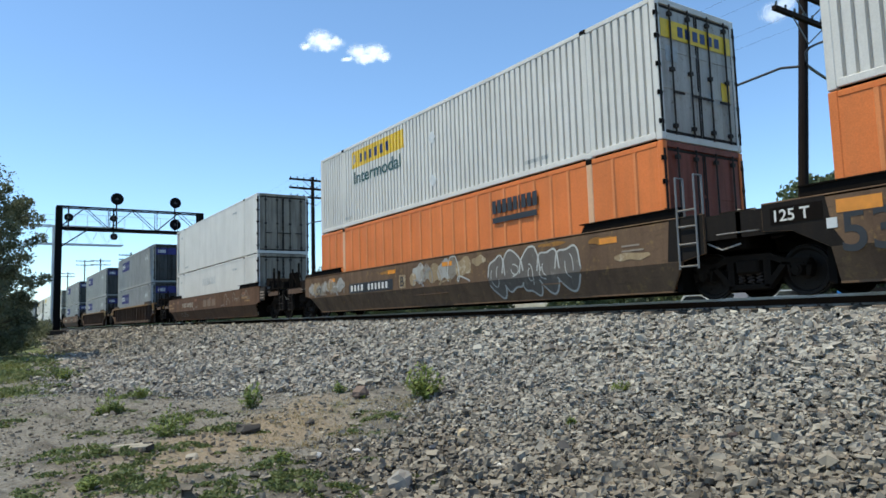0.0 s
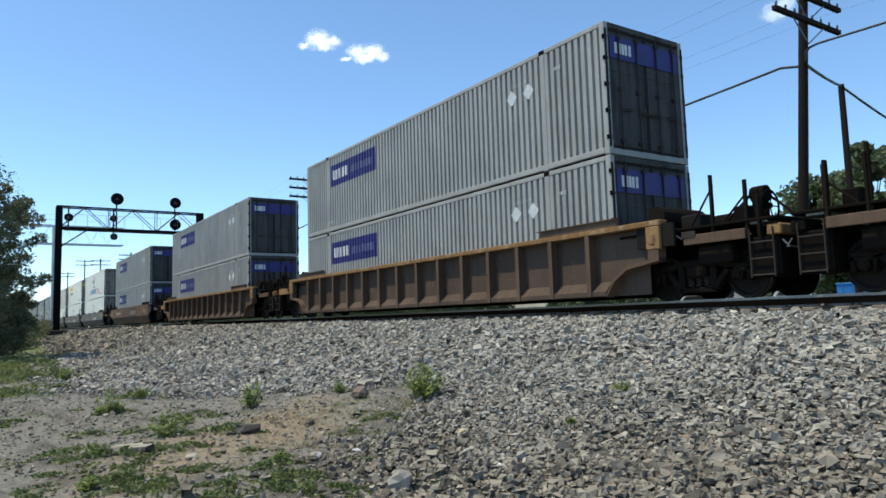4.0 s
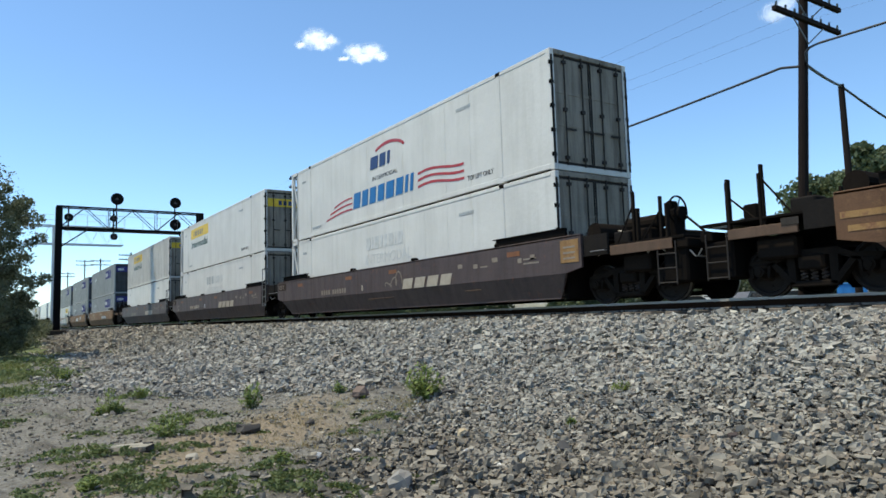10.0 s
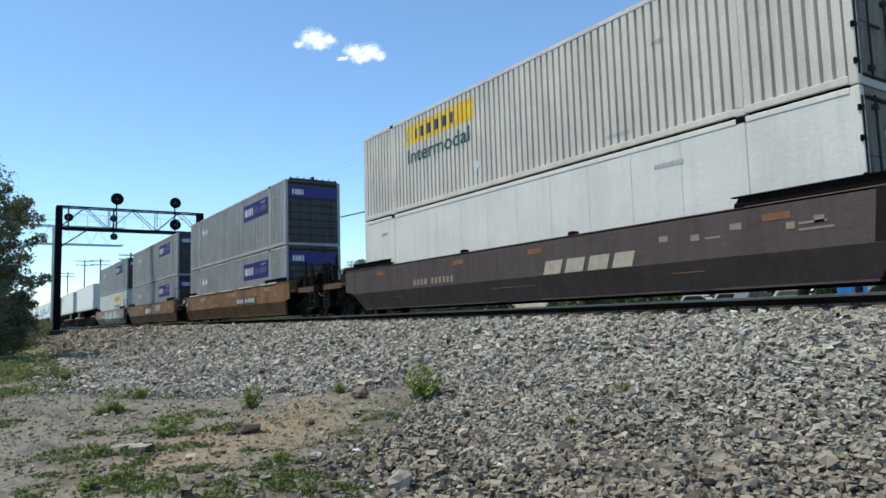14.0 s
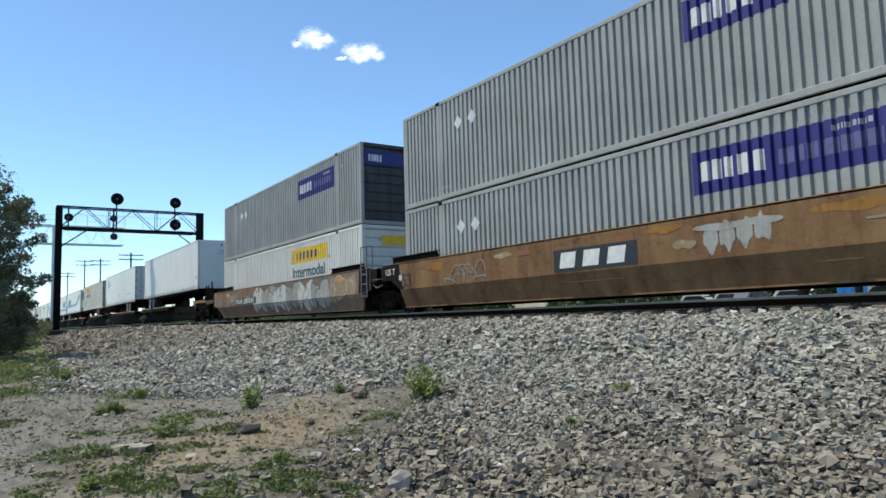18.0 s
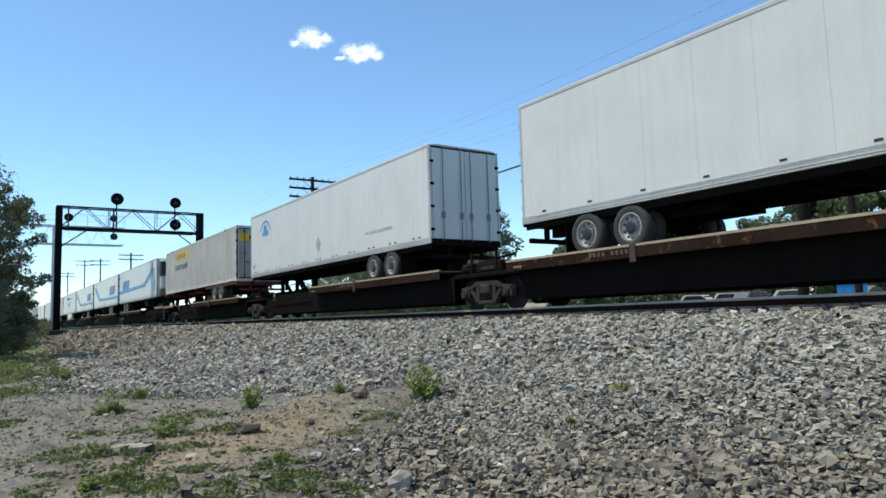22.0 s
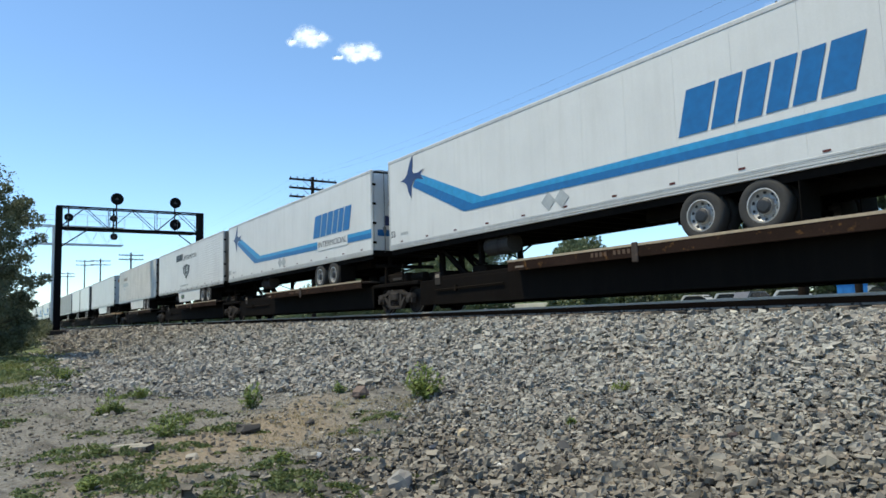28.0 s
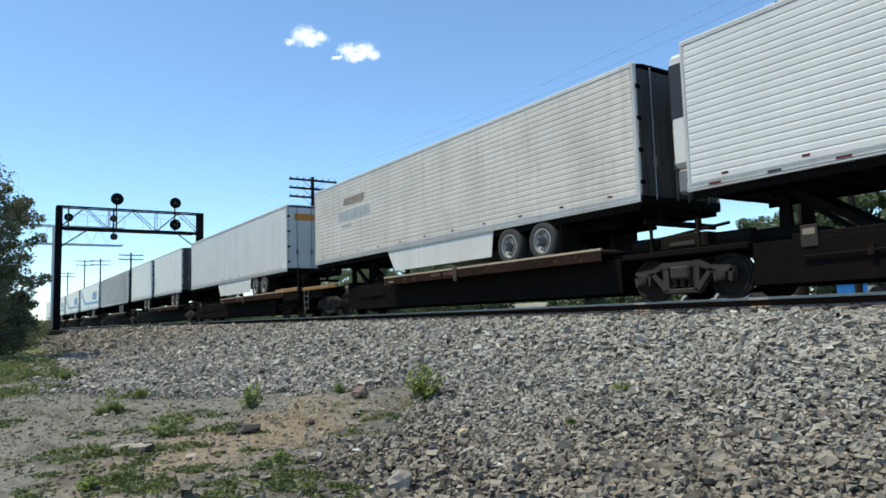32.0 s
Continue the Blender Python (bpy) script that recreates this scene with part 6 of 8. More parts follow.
lettering("INTERMODAL", 0.22, M["ink"], t_r, 3.62, 1.58, -1.3205, width=2.5, slant=0.2)
for b_ in (t_q, t_r):
    end_film(b_, TL / 2 + 0.002, -1.1, 1.1, 1.56, 1.78, M["blue"], "blue_stripe")
    for y in (-0.85, -0.55, -0.28, 0.05, 0.30, 0.56):
        end_film(b_, TL / 2 + 0.002, y, y + 0.2, 1.92, 2.26, M["navy"], "marking")
for t_ in (t_q, t_r):
    lettering("53", 0.20, M["ink"], t_, -TL / 2 + 0.14, 1.33, -1.304)
    bars(t_, M["ink_soft"], -TL / 2 + 0.75, 1.34, -1.304, (0.06, 0.06, 0.06, 0.06, 0.06), 0.09, 0.03)
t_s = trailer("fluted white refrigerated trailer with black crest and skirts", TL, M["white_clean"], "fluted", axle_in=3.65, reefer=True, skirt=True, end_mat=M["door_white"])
fluted_logo(t_s, -0.88, 2.08, M["ink"])
part("skirt_badge", Build().prism([(-1.0 + 0.42 * math.cos(0.3927 * k) * (1.15 if k % 4 else 1.0), 0.60 + 0.15 * math.sin(0.3927 * k)) for k in range(16)], -1.276, -1.271), M["ink"], t_s, "small oval badge on the skirt")
part("badge_bar", Build().box(-1.25, -0.80, -1.281, -1.276, 0.56, 0.65), plain("leaf_green_film", (0.06, 0.17, 0.02), 0.5), t_s)
bars(t_s, M["ink_soft"], -1.6, 1.28, -1.304, (0.09,) * 16, 0.075, 0.045)
for k in range(14):
    part("warning_strip", Build().box(-7.6 + 1.12 * k, -7.36 + 1.12 * k, -1.317, -1.311, 0.985, 1.03), M["ink"] if k % 2 else M["red_dark"], t_s)
bars(t_s, M["ink"], -2.65, 2.95, -1.306, (0.30, 0.30, 0.14, 0.40, 0.30), 0.42, 0.06)
lettering("INTERMODAL", 0.26, M["ink"], t_s, -0.73, 2.92, -1.304, width=3.3, slant=0.2)
# dark end walls here and below: shade of that side is in the paint
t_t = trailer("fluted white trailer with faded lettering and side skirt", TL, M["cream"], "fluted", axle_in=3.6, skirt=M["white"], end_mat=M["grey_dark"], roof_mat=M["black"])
bars(t_t, M["ink_soft"], -5.9, 2.35, -1.306, (0.34, 0.3, 0.3, 0.3, 0.34, 0.3, 0.3), 0.34, 0.05)
bars(t_t, M["letter_dirty"], -5.5, 2.88, -1.306, (0.4, 0.15, 0.15, 0.2, 0.5), 0.26, 0.05, slant=0.4)
bars(t_t, M["ink_soft"], -5.6, 2.10, -1.306, (0.1, 0.1, 0.1, 0.1, 0.1, 0.1), 0.10, 0.03)
t_u = trailer("white ribbed trailer with a yellow badge on its doors", TL, M["white_clean"], "ribbed", axle_in=3.6, skirt=True, end_mat=M["white"])
end_film(t_u, TL / 2 + 0.002, -0.95, 0.95, 3.15, 3.45, M["orange_mark"], label="orange-yellow badge")
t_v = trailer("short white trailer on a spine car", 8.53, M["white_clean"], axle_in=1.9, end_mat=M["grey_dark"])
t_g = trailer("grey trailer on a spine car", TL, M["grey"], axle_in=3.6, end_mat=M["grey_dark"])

# platforms: right joint, left joint, first of its car, last of its car, wheels towards the right
PLATFORMS = ((-180.3, -198.4, 1, 0, 0), (-198.4, -216.8, 0, 0, 1), (-216.8, -233.9, 0, 1, 1), (-237.9, -254.6, 1, 0, 0), (-254.6, -271.9, 0, 0, 1),
             (-271.9, -289.4, 0, 0, 1), (-289.4, -306.6, 0, 0, 1), (-306.6, -322.6, 0, 1, 1), (-327.0, -343.8, 1, 0, 1), (-343.8, -363.6, 0, 0, 1),
             (-363.6, -381.0, 0, 0, 1), (-381.0, -399.2, 0, 0, 1), (-399.2, -417.4, 0, 1, 1), (-421.4, -437.6, 1, 0, 1), (-437.6, -455.8, 0, 1, 1))
for r, l, first, last, right_wheels in PLATFORMS:
    mid, half = (r + l) / 2, (r - l) / 2
    end_gap = -0.4 if first else 1.7
    if right_wheels:
        d0, d1, hx = half - end_gap - 9.4, half - end_gap, -half + (0.7 if last else 1.75)
    else:
        d0, d1, hx = -half + 1.3, -half + 10.7, half - 0.9
    car = spine_car("dark steel spine car with rusty wheel decks", -half, half, d0, d1, hx, (half, -half) if last else (half,), lead=bool(first), tail=bool(last))
    put(car, mid)
for tr, right in ((t_m, -180.37), (t_n, -200.63), (t_p, -238.35), (t_q, -255.6), (t_r, -272.9), (t_s, -290.0), (t_t, -307.25), (t_u, -326.4)):
    put(tr, right - TL / 2, DECK - 0.07)
put(t_v, -345.0 - 4.27, DECK - 0.07)
put(copy_thing(t_v, pose(0, 0, 0)), -354.3 - 4.27, DECK - 0.07)
put(t_g, -364.4 - TL / 2, DECK - 0.07)
for right, tr in ((-382.6, t_q), (-401.0, t_r), (-419.0, t_q), (-437.5, t_n)):
    put(copy_thing(tr, pose(0, 0, 0)), right - TL / 2, DECK - 0.07)
put(chassis("dull red container chassis on a spine car"), -219.1 - H2, DECK - 0.07)
put(box_o, -219.1 - H2, DECK - 0.07 + 0.93)


# ---------------------------------------------------------------- ground and track
def smooth01(x):
    x = np.clip(x, 0.0, 1.0)
    return x * x * (3 - 2 * x)


def ground_height(x, y):
    """Gravel bank under the track that falls to a hollow on the near side; flatter towards the signal bridge."""
    x, y = np.asarray(x, float), np.asarray(y, float)
    drop = 0.32 + 0.70 * smooth01((x + 62.0) / 38.0)
    near = -0.31 - 0.04 * smooth01((10.9 - y) / 0.8) - drop * smooth01((10.2 - y) / 7.2)
    near = near - 0.03 * smooth01((y - 10.80) / 0.40)
    far = -0.24 - 0.45 * smooth01((y - 14.6) / 3.0) + 0.55 * smooth01((y - 22.0) / 14.0)
    z = np.where(y < TRACK, near, far)
    lump = 0.05 * np.sin(x * 0.9 + 1.3 * np.sin(y * 0.7)) * np.sin(y * 1.1 + 0.5) + 0.025 * np.sin(x * 2.7 + y * 1.9)
    away = smooth01((9.6 - y) / 2.0) + smooth01((y - 15.5) / 3.0)
    return z + lump * away


def axis_marks(dense, far):
    a = list(np.arange(dense[0], dense[1] + 1e-6, dense[2]))
    step, lo, hi = dense[2], dense[0], dense[1]
    while lo > -far or hi < far:
        step *= 1.45
        lo, hi = max(lo - step, -far), min(hi + step, far)
        a = ([lo] if lo > -far or a[0] > -far else []) + a + ([hi] if hi < far or a[-1] < far else [])
    return np.array(sorted(set(np.round(a, 4))))


gx, gy = axis_marks((-72, 6, 0.5), 4000), axis_marks((-3, 19, 0.25), 4000)
GX, GY = np.meshgrid(gx, gy, indexing="ij")
GZ = ground_height(GX, GY)


def on_bank(x, y):
    """How likely loose stones lie at a place, 0 to 1."""
    toe = np.maximum(0.689 * x + 11.43, 0.10 - 0.075 * x)
    toe = np.maximum(np.minimum(toe, -0.87 * x - 1.98), -1.0)
    rag = 0.35 * np.sin(x * 1.7 + 2 * np.sin(y * 1.3)) + 0.25 * np.sin(x * 4.1 - y * 3.3)
    return smooth01((y - toe + rag + 0.7) / 1.7)


# the stones lie two deep on the bank, so the soil under them is lower there
GZ = GZ - 0.065 * on_bank(GX, GY) * ((GX > -62) & (GX < 6) & (GY < 11.4))
gm = bpy.data.meshes.new("ground")
nx_, ny_ = len(gx), len(gy)
ii, jj = np.meshgrid(np.arange(nx_ - 1), np.arange(ny_ - 1), indexing="ij")
q = (ii * ny_ + jj).ravel()
gm.from_pydata(np.stack([GX.ravel(), GY.ravel(), GZ.ravel()], 1).tolist(), [], np.stack([q, q + ny_, q + ny_ + 1, q + 1], 1).tolist())
gm.shade_smooth()


def ground_material():
    """Gravel bank with the shade of its gaps in the colour, trodden grey earth, straw-coloured dry patch and thin
    grass, mixed by place.
    """
    m, n, l, b = nodes_of("gravel_and_earth")
    v = stretched(n, l, 1, 1, 1)
    sep = n.new("ShaderNodeSeparateXYZ")
    l.new(v, sep.inputs[0])
    grain = noise_node(n, l, v, 22, 6, 0.7)
    mid = noise_node(n, l, v, 2.3, 6, 0.6)
    big = noise_node(n, l, v, 0.35, 4, 0.5)
    vor = n.new("ShaderNodeTexVoronoi")
    vor.inputs["Scale"].default_value = 14.0
    l.new(v, vor.inputs["Vector"])
    # near-black between the stones: shade of the gaps painted in
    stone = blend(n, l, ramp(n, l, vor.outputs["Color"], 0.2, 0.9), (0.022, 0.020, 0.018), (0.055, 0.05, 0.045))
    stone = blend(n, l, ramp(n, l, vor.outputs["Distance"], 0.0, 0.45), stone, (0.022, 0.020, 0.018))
    earth = blend(n, l, ramp(n, l, grain, 0.36, 0.64), (0.145, 0.134, 0.111), (0.285, 0.267, 0.226))
    earth = blend(n, l, ramp(n, l, noise_node(n, l, stretched(n, l, 0.7, 1.6, 1), 1.7, 7, 0.7), 0.50, 0.66), earth, (0.10, 0.088, 0.068))
    straw = blend(n, l, ramp(n, l, grain, 0.3, 0.7), (0.19, 0.15, 0.10), (0.37, 0.30, 0.205))
    grass = blend(n, l, ramp(n, l, grain, 0.3, 0.7), (0.04, 0.06, 0.018), (0.10, 0.125, 0.04))
    meadow = blend(n, l, ramp(n, l, mid, 0.3, 0.7), (0.09, 0.125, 0.04), (0.19, 0.21, 0.09))
    # how far onto the bank a place lies: its distance over the ragged toe of the gravel
    def calc(op, a, b_):
        k = n.new("ShaderNodeMath")
        k.operation = op
        for i_, w in enumerate((a, b_)):
            if isinstance(w, (int, float)):
                k.inputs[i_].default_value = w
            else:
                l.new(w, k.inputs[i_])
        return k.outputs[0]
    X, Y = sep.outputs["X"], sep.outputs["Y"]
    toe = calc("MAXIMUM", calc("ADD", calc("MULTIPLY", X, 0.689), 11.43), calc("ADD", calc("MULTIPLY", X, -0.075), 0.10))
    toe = calc("MINIMUM", toe, calc("ADD", calc("MULTIPLY", X, -0.87), -1.98))
    toe = calc("MAXIMUM", toe, -1.0)
    rag = calc("ADD", calc("MULTIPLY", mid, 2.4), -1.2)
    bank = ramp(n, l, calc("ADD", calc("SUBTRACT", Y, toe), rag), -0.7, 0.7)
    # dry tongue along the toe of the gravel
    tongue = calc("ABSOLUTE", calc("ADD", calc("ADD", calc("MULTIPLY", Y, 0.78), calc("MULTIPLY", X, 0.62)), 2.72), 0.0)
    reach = calc("ABSOLUTE", calc("ADD", X, 7.35), 0.0)
    patch = ramp(n, l, calc("ADD", calc("ADD", tongue, calc("MULTIPLY", reach, 0.42)), calc("MULTIPLY", mid, 0.9)), 1.75, 0.95)
    low = blend(n, l, patch, earth, straw)
    low = blend(n, l, ramp(n, l, noise_node(n, l, v, 1.1, 6, 0.65), 0.56, 0.66), low, grass)
    low = blend(n, l, ramp(n, l, X, -17.0, -26.0), low, meadow)
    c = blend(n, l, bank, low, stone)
    c = blend(n, l, ramp(n, l, sep.outputs["Y"], 15.5, 17.5), c, meadow)
    l.new(c, b.inputs["Base Color"])
    b.inputs["Roughness"].default_value = 0.95
    bp = n.new("ShaderNodeBump")
    bp.inputs["Strength"].default_value, bp.inputs["Distance"].default_value = 0.8, 0.06
    hm = n.new("ShaderNodeMath"); hm.operation = "ADD"
    l.new(vor.outputs["Distance"], hm.inputs[0]); l.new(grain, hm.inputs[1])
    l.new(hm.outputs[0], bp.inputs["Height"])
    l.new(bp.outputs[0], b.inputs["Normal"])
    return m


gm.materials.append(ground_material())
ground = tagged(new("ground", gm), "grey gravel bank and bare earth with sparse weeds", "ground", kind="structure")


def stone_material():
    """Crushed limestone of mixed greys and tans, browner with soil low on the bank."""
    m, n, l, b = nodes_of("ballast_stone")
    g = n.new("ShaderNodeNewGeometry")
    oi = n.new("ShaderNodeObjectInfo")
    ad = n.new("ShaderNodeMath"); ad.operation = "ADD"
    l.new(g.outputs["Random Per Island"], ad.inputs[0]); l.new(oi.outputs["Random"], ad.inputs[1])
    fr = n.new("ShaderNodeMath"); fr.operation = "FRACT"
    l.new(ad.outputs[0], fr.inputs[0])
    cr = n.new("ShaderNodeValToRGB")
    cr.color_ramp.elements[0].color = (0.03, 0.029, 0.028, 1)
    cr.color_ramp.elements[1].color = (0.52, 0.50, 0.455, 1)
    for p, col in ((0.13, (0.10, 0.097, 0.09)), (0.28, (0.205, 0.198, 0.182)), (0.50, (0.28, 0.272, 0.252)), (0.60, (0.24, 0.20, 0.165)), (0.72, (0.30, 0.292, 0.272)), (0.95, (0.37, 0.358, 0.33))):
        e = cr.color_ramp.elements.new(p)
        e.color = (*col, 1)
    l.new(fr.outputs[0], cr.inputs["Fac"])
    v = stretched(n, l, 1, 1, 1, True)
    c = blend(n, l, ramp(n, l, noise_node(n, l, v, 45, 4), 0.3, 0.7), cr.outputs["Color"], (0.24, 0.22, 0.20))
    c = blend(n, l, 0.45, cr.outputs["Color"], c)
    sep = n.new("ShaderNodeSeparateXYZ")
    l.new(v, sep.inputs[0])
    ad2 = n.new("ShaderNodeMath"); ad2.operation = "ADD"
    nearer = n.new("ShaderNodeMath"); nearer.operation = "MULTIPLY_ADD"
    nearer.inputs[1].default_value = -0.45
    l.new(sep.outputs["X"], nearer.inputs[0]); l.new(sep.outputs["Y"], nearer.inputs[2])
    l.new(nearer.outputs[0], ad2.inputs[0])
    l.new(ramp(n, l, noise_node(n, l, v, 0.9, 5, 0.6), 0.3, 0.7, (-1.6, 1.6)), ad2.inputs[1])
    soil = blend(n, l, 1.0, c, (0.69, 0.65, 0.595), "MULTIPLY")
    c = blend(n, l, ramp(n, l, ad2.outputs[0], 8.6, 5.4), c, soil)
    dull = blend(n, l, 1.0, c, (0.95, 0.91, 0.85), "MULTIPLY")
    c = blend(n, l, ramp(n, l, sep.outputs["X"], -15.0, -36.0), c, dull)
    c = blend(n, l, 1.0, c, (1.19, 1.18, 1.12), "MULTIPLY")
    l.new(c, b.inputs["Base Color"])
    b.inputs["Roughness"].default_value = 0.9
    return m


STONE = stone_material()
rng = np.random.default_rng(7)
ROCK_V = np.array([(-0.5, -0.42, -0.4), (0.42, -0.5, -0.4), (0.5, 0.42, -0.4), (-0.42, 0.5, -0.4), (-0.40, -0.40, 0.42), (0.40, -0.36, 0.42), (0.36, 0.40, 0.42), (-0.40, 0.36, 0.42)])
ROCK_F = np.array([(4, 5, 6, 7), (0, 1, 5, 4), (1, 2, 6, 5), (2, 3, 7, 6), (3, 0, 4, 7)])


def rocks(x, y, size):
    """Many angular stones on the ground, as one run of vertices and faces."""
    k = len(x)
    s = size[:, None] * rng.uniform(0.6, 1.25, (k, 3)) * np.array([1.4, 1.0, 0.85])
    v = np.repeat(ROCK_V[None], k, 0)
    # each stone tapers and leans its own way
    v[:, 4:, :2] = v[:, 4:, :2] * rng.uniform(0.6, 1.15, (k, 1, 2)) + rng.uniform(-0.22, 0.22, (k, 1, 2))
    v = (v * (1 + rng.uniform(-0.3, 0.3, (k, 8, 3))) + rng.uniform(-0.17, 0.17, (k, 8, 3))) * s[:, None, :]
    a, t = rng.uniform(0, 6.283, k), rng.normal(0, 0.75, k)
    ca, sa, ct, st = np.cos(a), np.sin(a), np.cos(t), np.sin(t)
    vx, vy, vz = v[..., 0], v[..., 1], v[..., 2]
    vy, vz = vy * ct[:, None] - vz * st[:, None], vy * st[:, None] + vz * ct[:, None]
    vx, vy = vx * ca[:, None] - vy * sa[:, None], vx * sa[:, None] + vy * ca[:, None]
    z = ground_height(x, y) + s[:, 2] * rng.uniform(-0.6, 1.2, k)
    P = np.stack([vx + x[:, None], vy + y[:, None], vz + z[:, None]], 2).reshape(-1, 3)
    F = (ROCK_F[None] + (np.arange(k) * 8)[:, None, None]).reshape(-1, 4)
    return P, F


def quads_mesh(name, P, F, material):
    me = bpy.data.meshes.new(name)
    me.vertices.add(len(P)); me.vertices.foreach_set("co", P.astype(np.float32).ravel())
    me.loops.add(F.size); me.loops.foreach_set("vertex_index", F.astype(np.int32).ravel())
    me.polygons.add(len(F)); me.polygons.foreach_set("loop_start", np.arange(0, F.size, F.shape[1], dtype=np.int32))
    me.update(calc_edges=True)
    me.shade_flat()
    me.materials.append(material)
    return me


def scatter(x0, x1, y0, y1, per_m2, size, stray=0.02):
    k = int((x1 - x0) * (y1 - y0) * per_m2)
    x, y = rng.uniform(x0, x1, k), rng.uniform(y0, y1, k)
    keep = rng.uniform(0, 1, k) < stray + (1 - stray) * on_bank(x, y)
    keep &= (y < 10.92) | (rng.uniform(0, 1, k) < 0.3)
    keep &= ((y < 11.38) | (y > 13.05)) & (np.hypot(x, y) > 0.7)
    x, y = x[keep], y[keep]
    return rocks(x, y, size * rng.lognormal(0, 0.27, len(x)))


runs = [scatter(-9, 0.5, 1.0, 7.0, 840, 0.0335), scatter(-9, 0.5, 7.0, 11.4, 520, 0.044), scatter(-14, -9, 1.0, 11.4, 390, 0.047), scatter(-21, -14, 1.0, 11.4, 380, 0.050), scatter(-34, -21, 1.0, 11.4, 210, 0.066), scatter(-62, -34, 2.5, 11.0, 90, 0.085),
        scatter(0.5, 16, -1.0, 11.4, 150, 0.06), scatter(-5, 0.5, -1.0, 1.0, 300, 0.045), scatter(-45, 16, 13.0, 15.4, 55, 0.09),
        scatter(-16, -3.5, 0.2, 5.5, 120, 0.021, 1.0), scatter(-30, -16, 0.2, 5.5, 40, 0.032, 1.0)]
off, PP, FF = 0, [], []
for P, F in runs:
    PP.append(P); FF.append(F + off); off += len(P)
tagged(new("ballast_gravel", quads_mesh("ballast_gravel", np.concatenate(PP), np.concatenate(FF), STONE)), "grey crushed-stone ballast spread down the bank", "gravel", kind="stuff")
# the stones nearest to the camera, one by one
shapes = []
for k in range(8):
    P, F = rocks(np.zeros(1), np.zeros(1), np.array([1.0]))
    P = P - P.mean(0)
    shapes.append(quads_mesh("stone", P, F, STONE))
for k in range(300):
    r, a = random.uniform(4.0, 7.2), radians(random.uniform(24, 62))
    x, y = -r * math.sin(a), r * math.cos(a)
    if random.random() > 0.04 + float(on_bank(np.array([x]), np.array([y]))[0]):
        continue
    st = new("stone", shapes[k % 8])
    s = random.choice((0.032, 0.036, 0.042, 0.048, 0.058))
    st.matrix_world = pose(x, y, float(ground_height(x, y)) + s * 0.35, random.uniform(-25, 25), random.uniform(-25, 25), random.uniform(0, 360)) @ Matrix.Diagonal((s, s, s, 1))
    st.parent = ground

# rails, ties, spikes and plates
RAIL_PROF = [(-0.075, -0.185), (0.075, -0.185), (0.075, -0.172), (0.012, -0.155), (0.010, -0.055), (0.036, -0.045), (0.036, -0.006), (0.028, 0.0), (-0.028, 0.0), (-0.036, -0.006), (-0.036, -0.045), (-0.010, -0.055), (-0.012, -0.155), (-0.075, -0.172)]
# rust darkened: shade under the rail head is in the colour
M["rail_side"] = paint("shaded_rusty_rail_steel", (0.023, 0.013, 0.008), 0.9, (0.03, 0.018, 0.011), 0.5, streak=False, spec=0.03)
M["rail_dusty"] = paint("dusty_rail_steel", (0.27, 0.235, 0.20), 0.8, (0.14, 0.11, 0.085), 0.5, streak=False, spec=0.2)
M["rail_worn"] = paint("worn_rail_head_steel", (0.40, 0.37, 0.33), 0.6, (0.24, 0.20, 0.165), 0.5, streak=False, spec=0.2)
M["tie"] = paint("weathered_tie_wood", (0.20, 0.165, 0.13), 0.9, (0.06, 0.05, 0.042), 0.5, streak=False)
track = tagged(thing("railway_track", "steel rails on weathered wooden ties in grey ballast", "track"), kind="structure")
for y in RAILS:
    b = Build().prism([(y + p, z) for p, z in RAIL_PROF], -420, 60, "x")
    rail = part("rail", b, M["rail_side"], track)
    part("rail_head", Build().box(-420, 60, y - 0.037, y + 0.030, -0.012, 0.0035), M["tread"], rail, "polished running surface")
    part("head_flank", Build().box(-420, 60, y - 0.0385, y - 0.030, -0.044, -0.012), M["rail_worn"], rail, "bright worn side of the rail head")
    part("rail_foot", Build().prism([(y - 0.078, -0.186), (y - 0.078, -0.168), (y - 0.016, -0.150), (y - 0.016, -0.186)], -420, 60, "x"), M["rail_dusty"], rail, "dusty upper side of the rail foot")
tie = Build().box(-0.11, 0.11, -1.30, 1.30, -0.36, -0.195, 0.012).mesh("tie", M["tie"])
plate = Build().box(-0.09, 0.09, -0.17, 0.17, -0.197, -0.18, 0.004)
for sx in (-0.06, 0.06):
    for sy in (-0.10, 0.10):
        plate.box(sx - 0.015, sx + 0.015, sy - 0.015, sy + 0.015, -0.182, -0.155)
plate = plate.mesh("tie_plate", M["rust"])
x = 2.0
k = 0
while k < 130:
    t_ = part("tie", tie, None, track, at=(x, TRACK, 0))
    for y in RAILS:
        part("tie_plate", plate, None, t_, at=(0, y - TRACK, 0))
    x -= 0.53 + random.uniform(-0.02, 0.02)
    k += 1
far_ties = Build()
while x > -160:
    far_ties.box(x - 0.11, x + 0.11, TRACK - 1.3, TRACK + 1.3, -0.36, -0.195)
    x -= 0.53
tagged(part("distant_ties", far_ties, M["tie"], track), kind="stuff")

# ---------------------------------------------------------------- signal bridge
M["bridge"] = paint("black_bridge_paint", (0.009, 0.009, 0.0095), 0.8, (0.018, 0.016, 0.015), 0.4, spec=0.04)
M["lens"] = plain("dark_signal_lens", (0.03, 0.012, 0.012), 0.15)


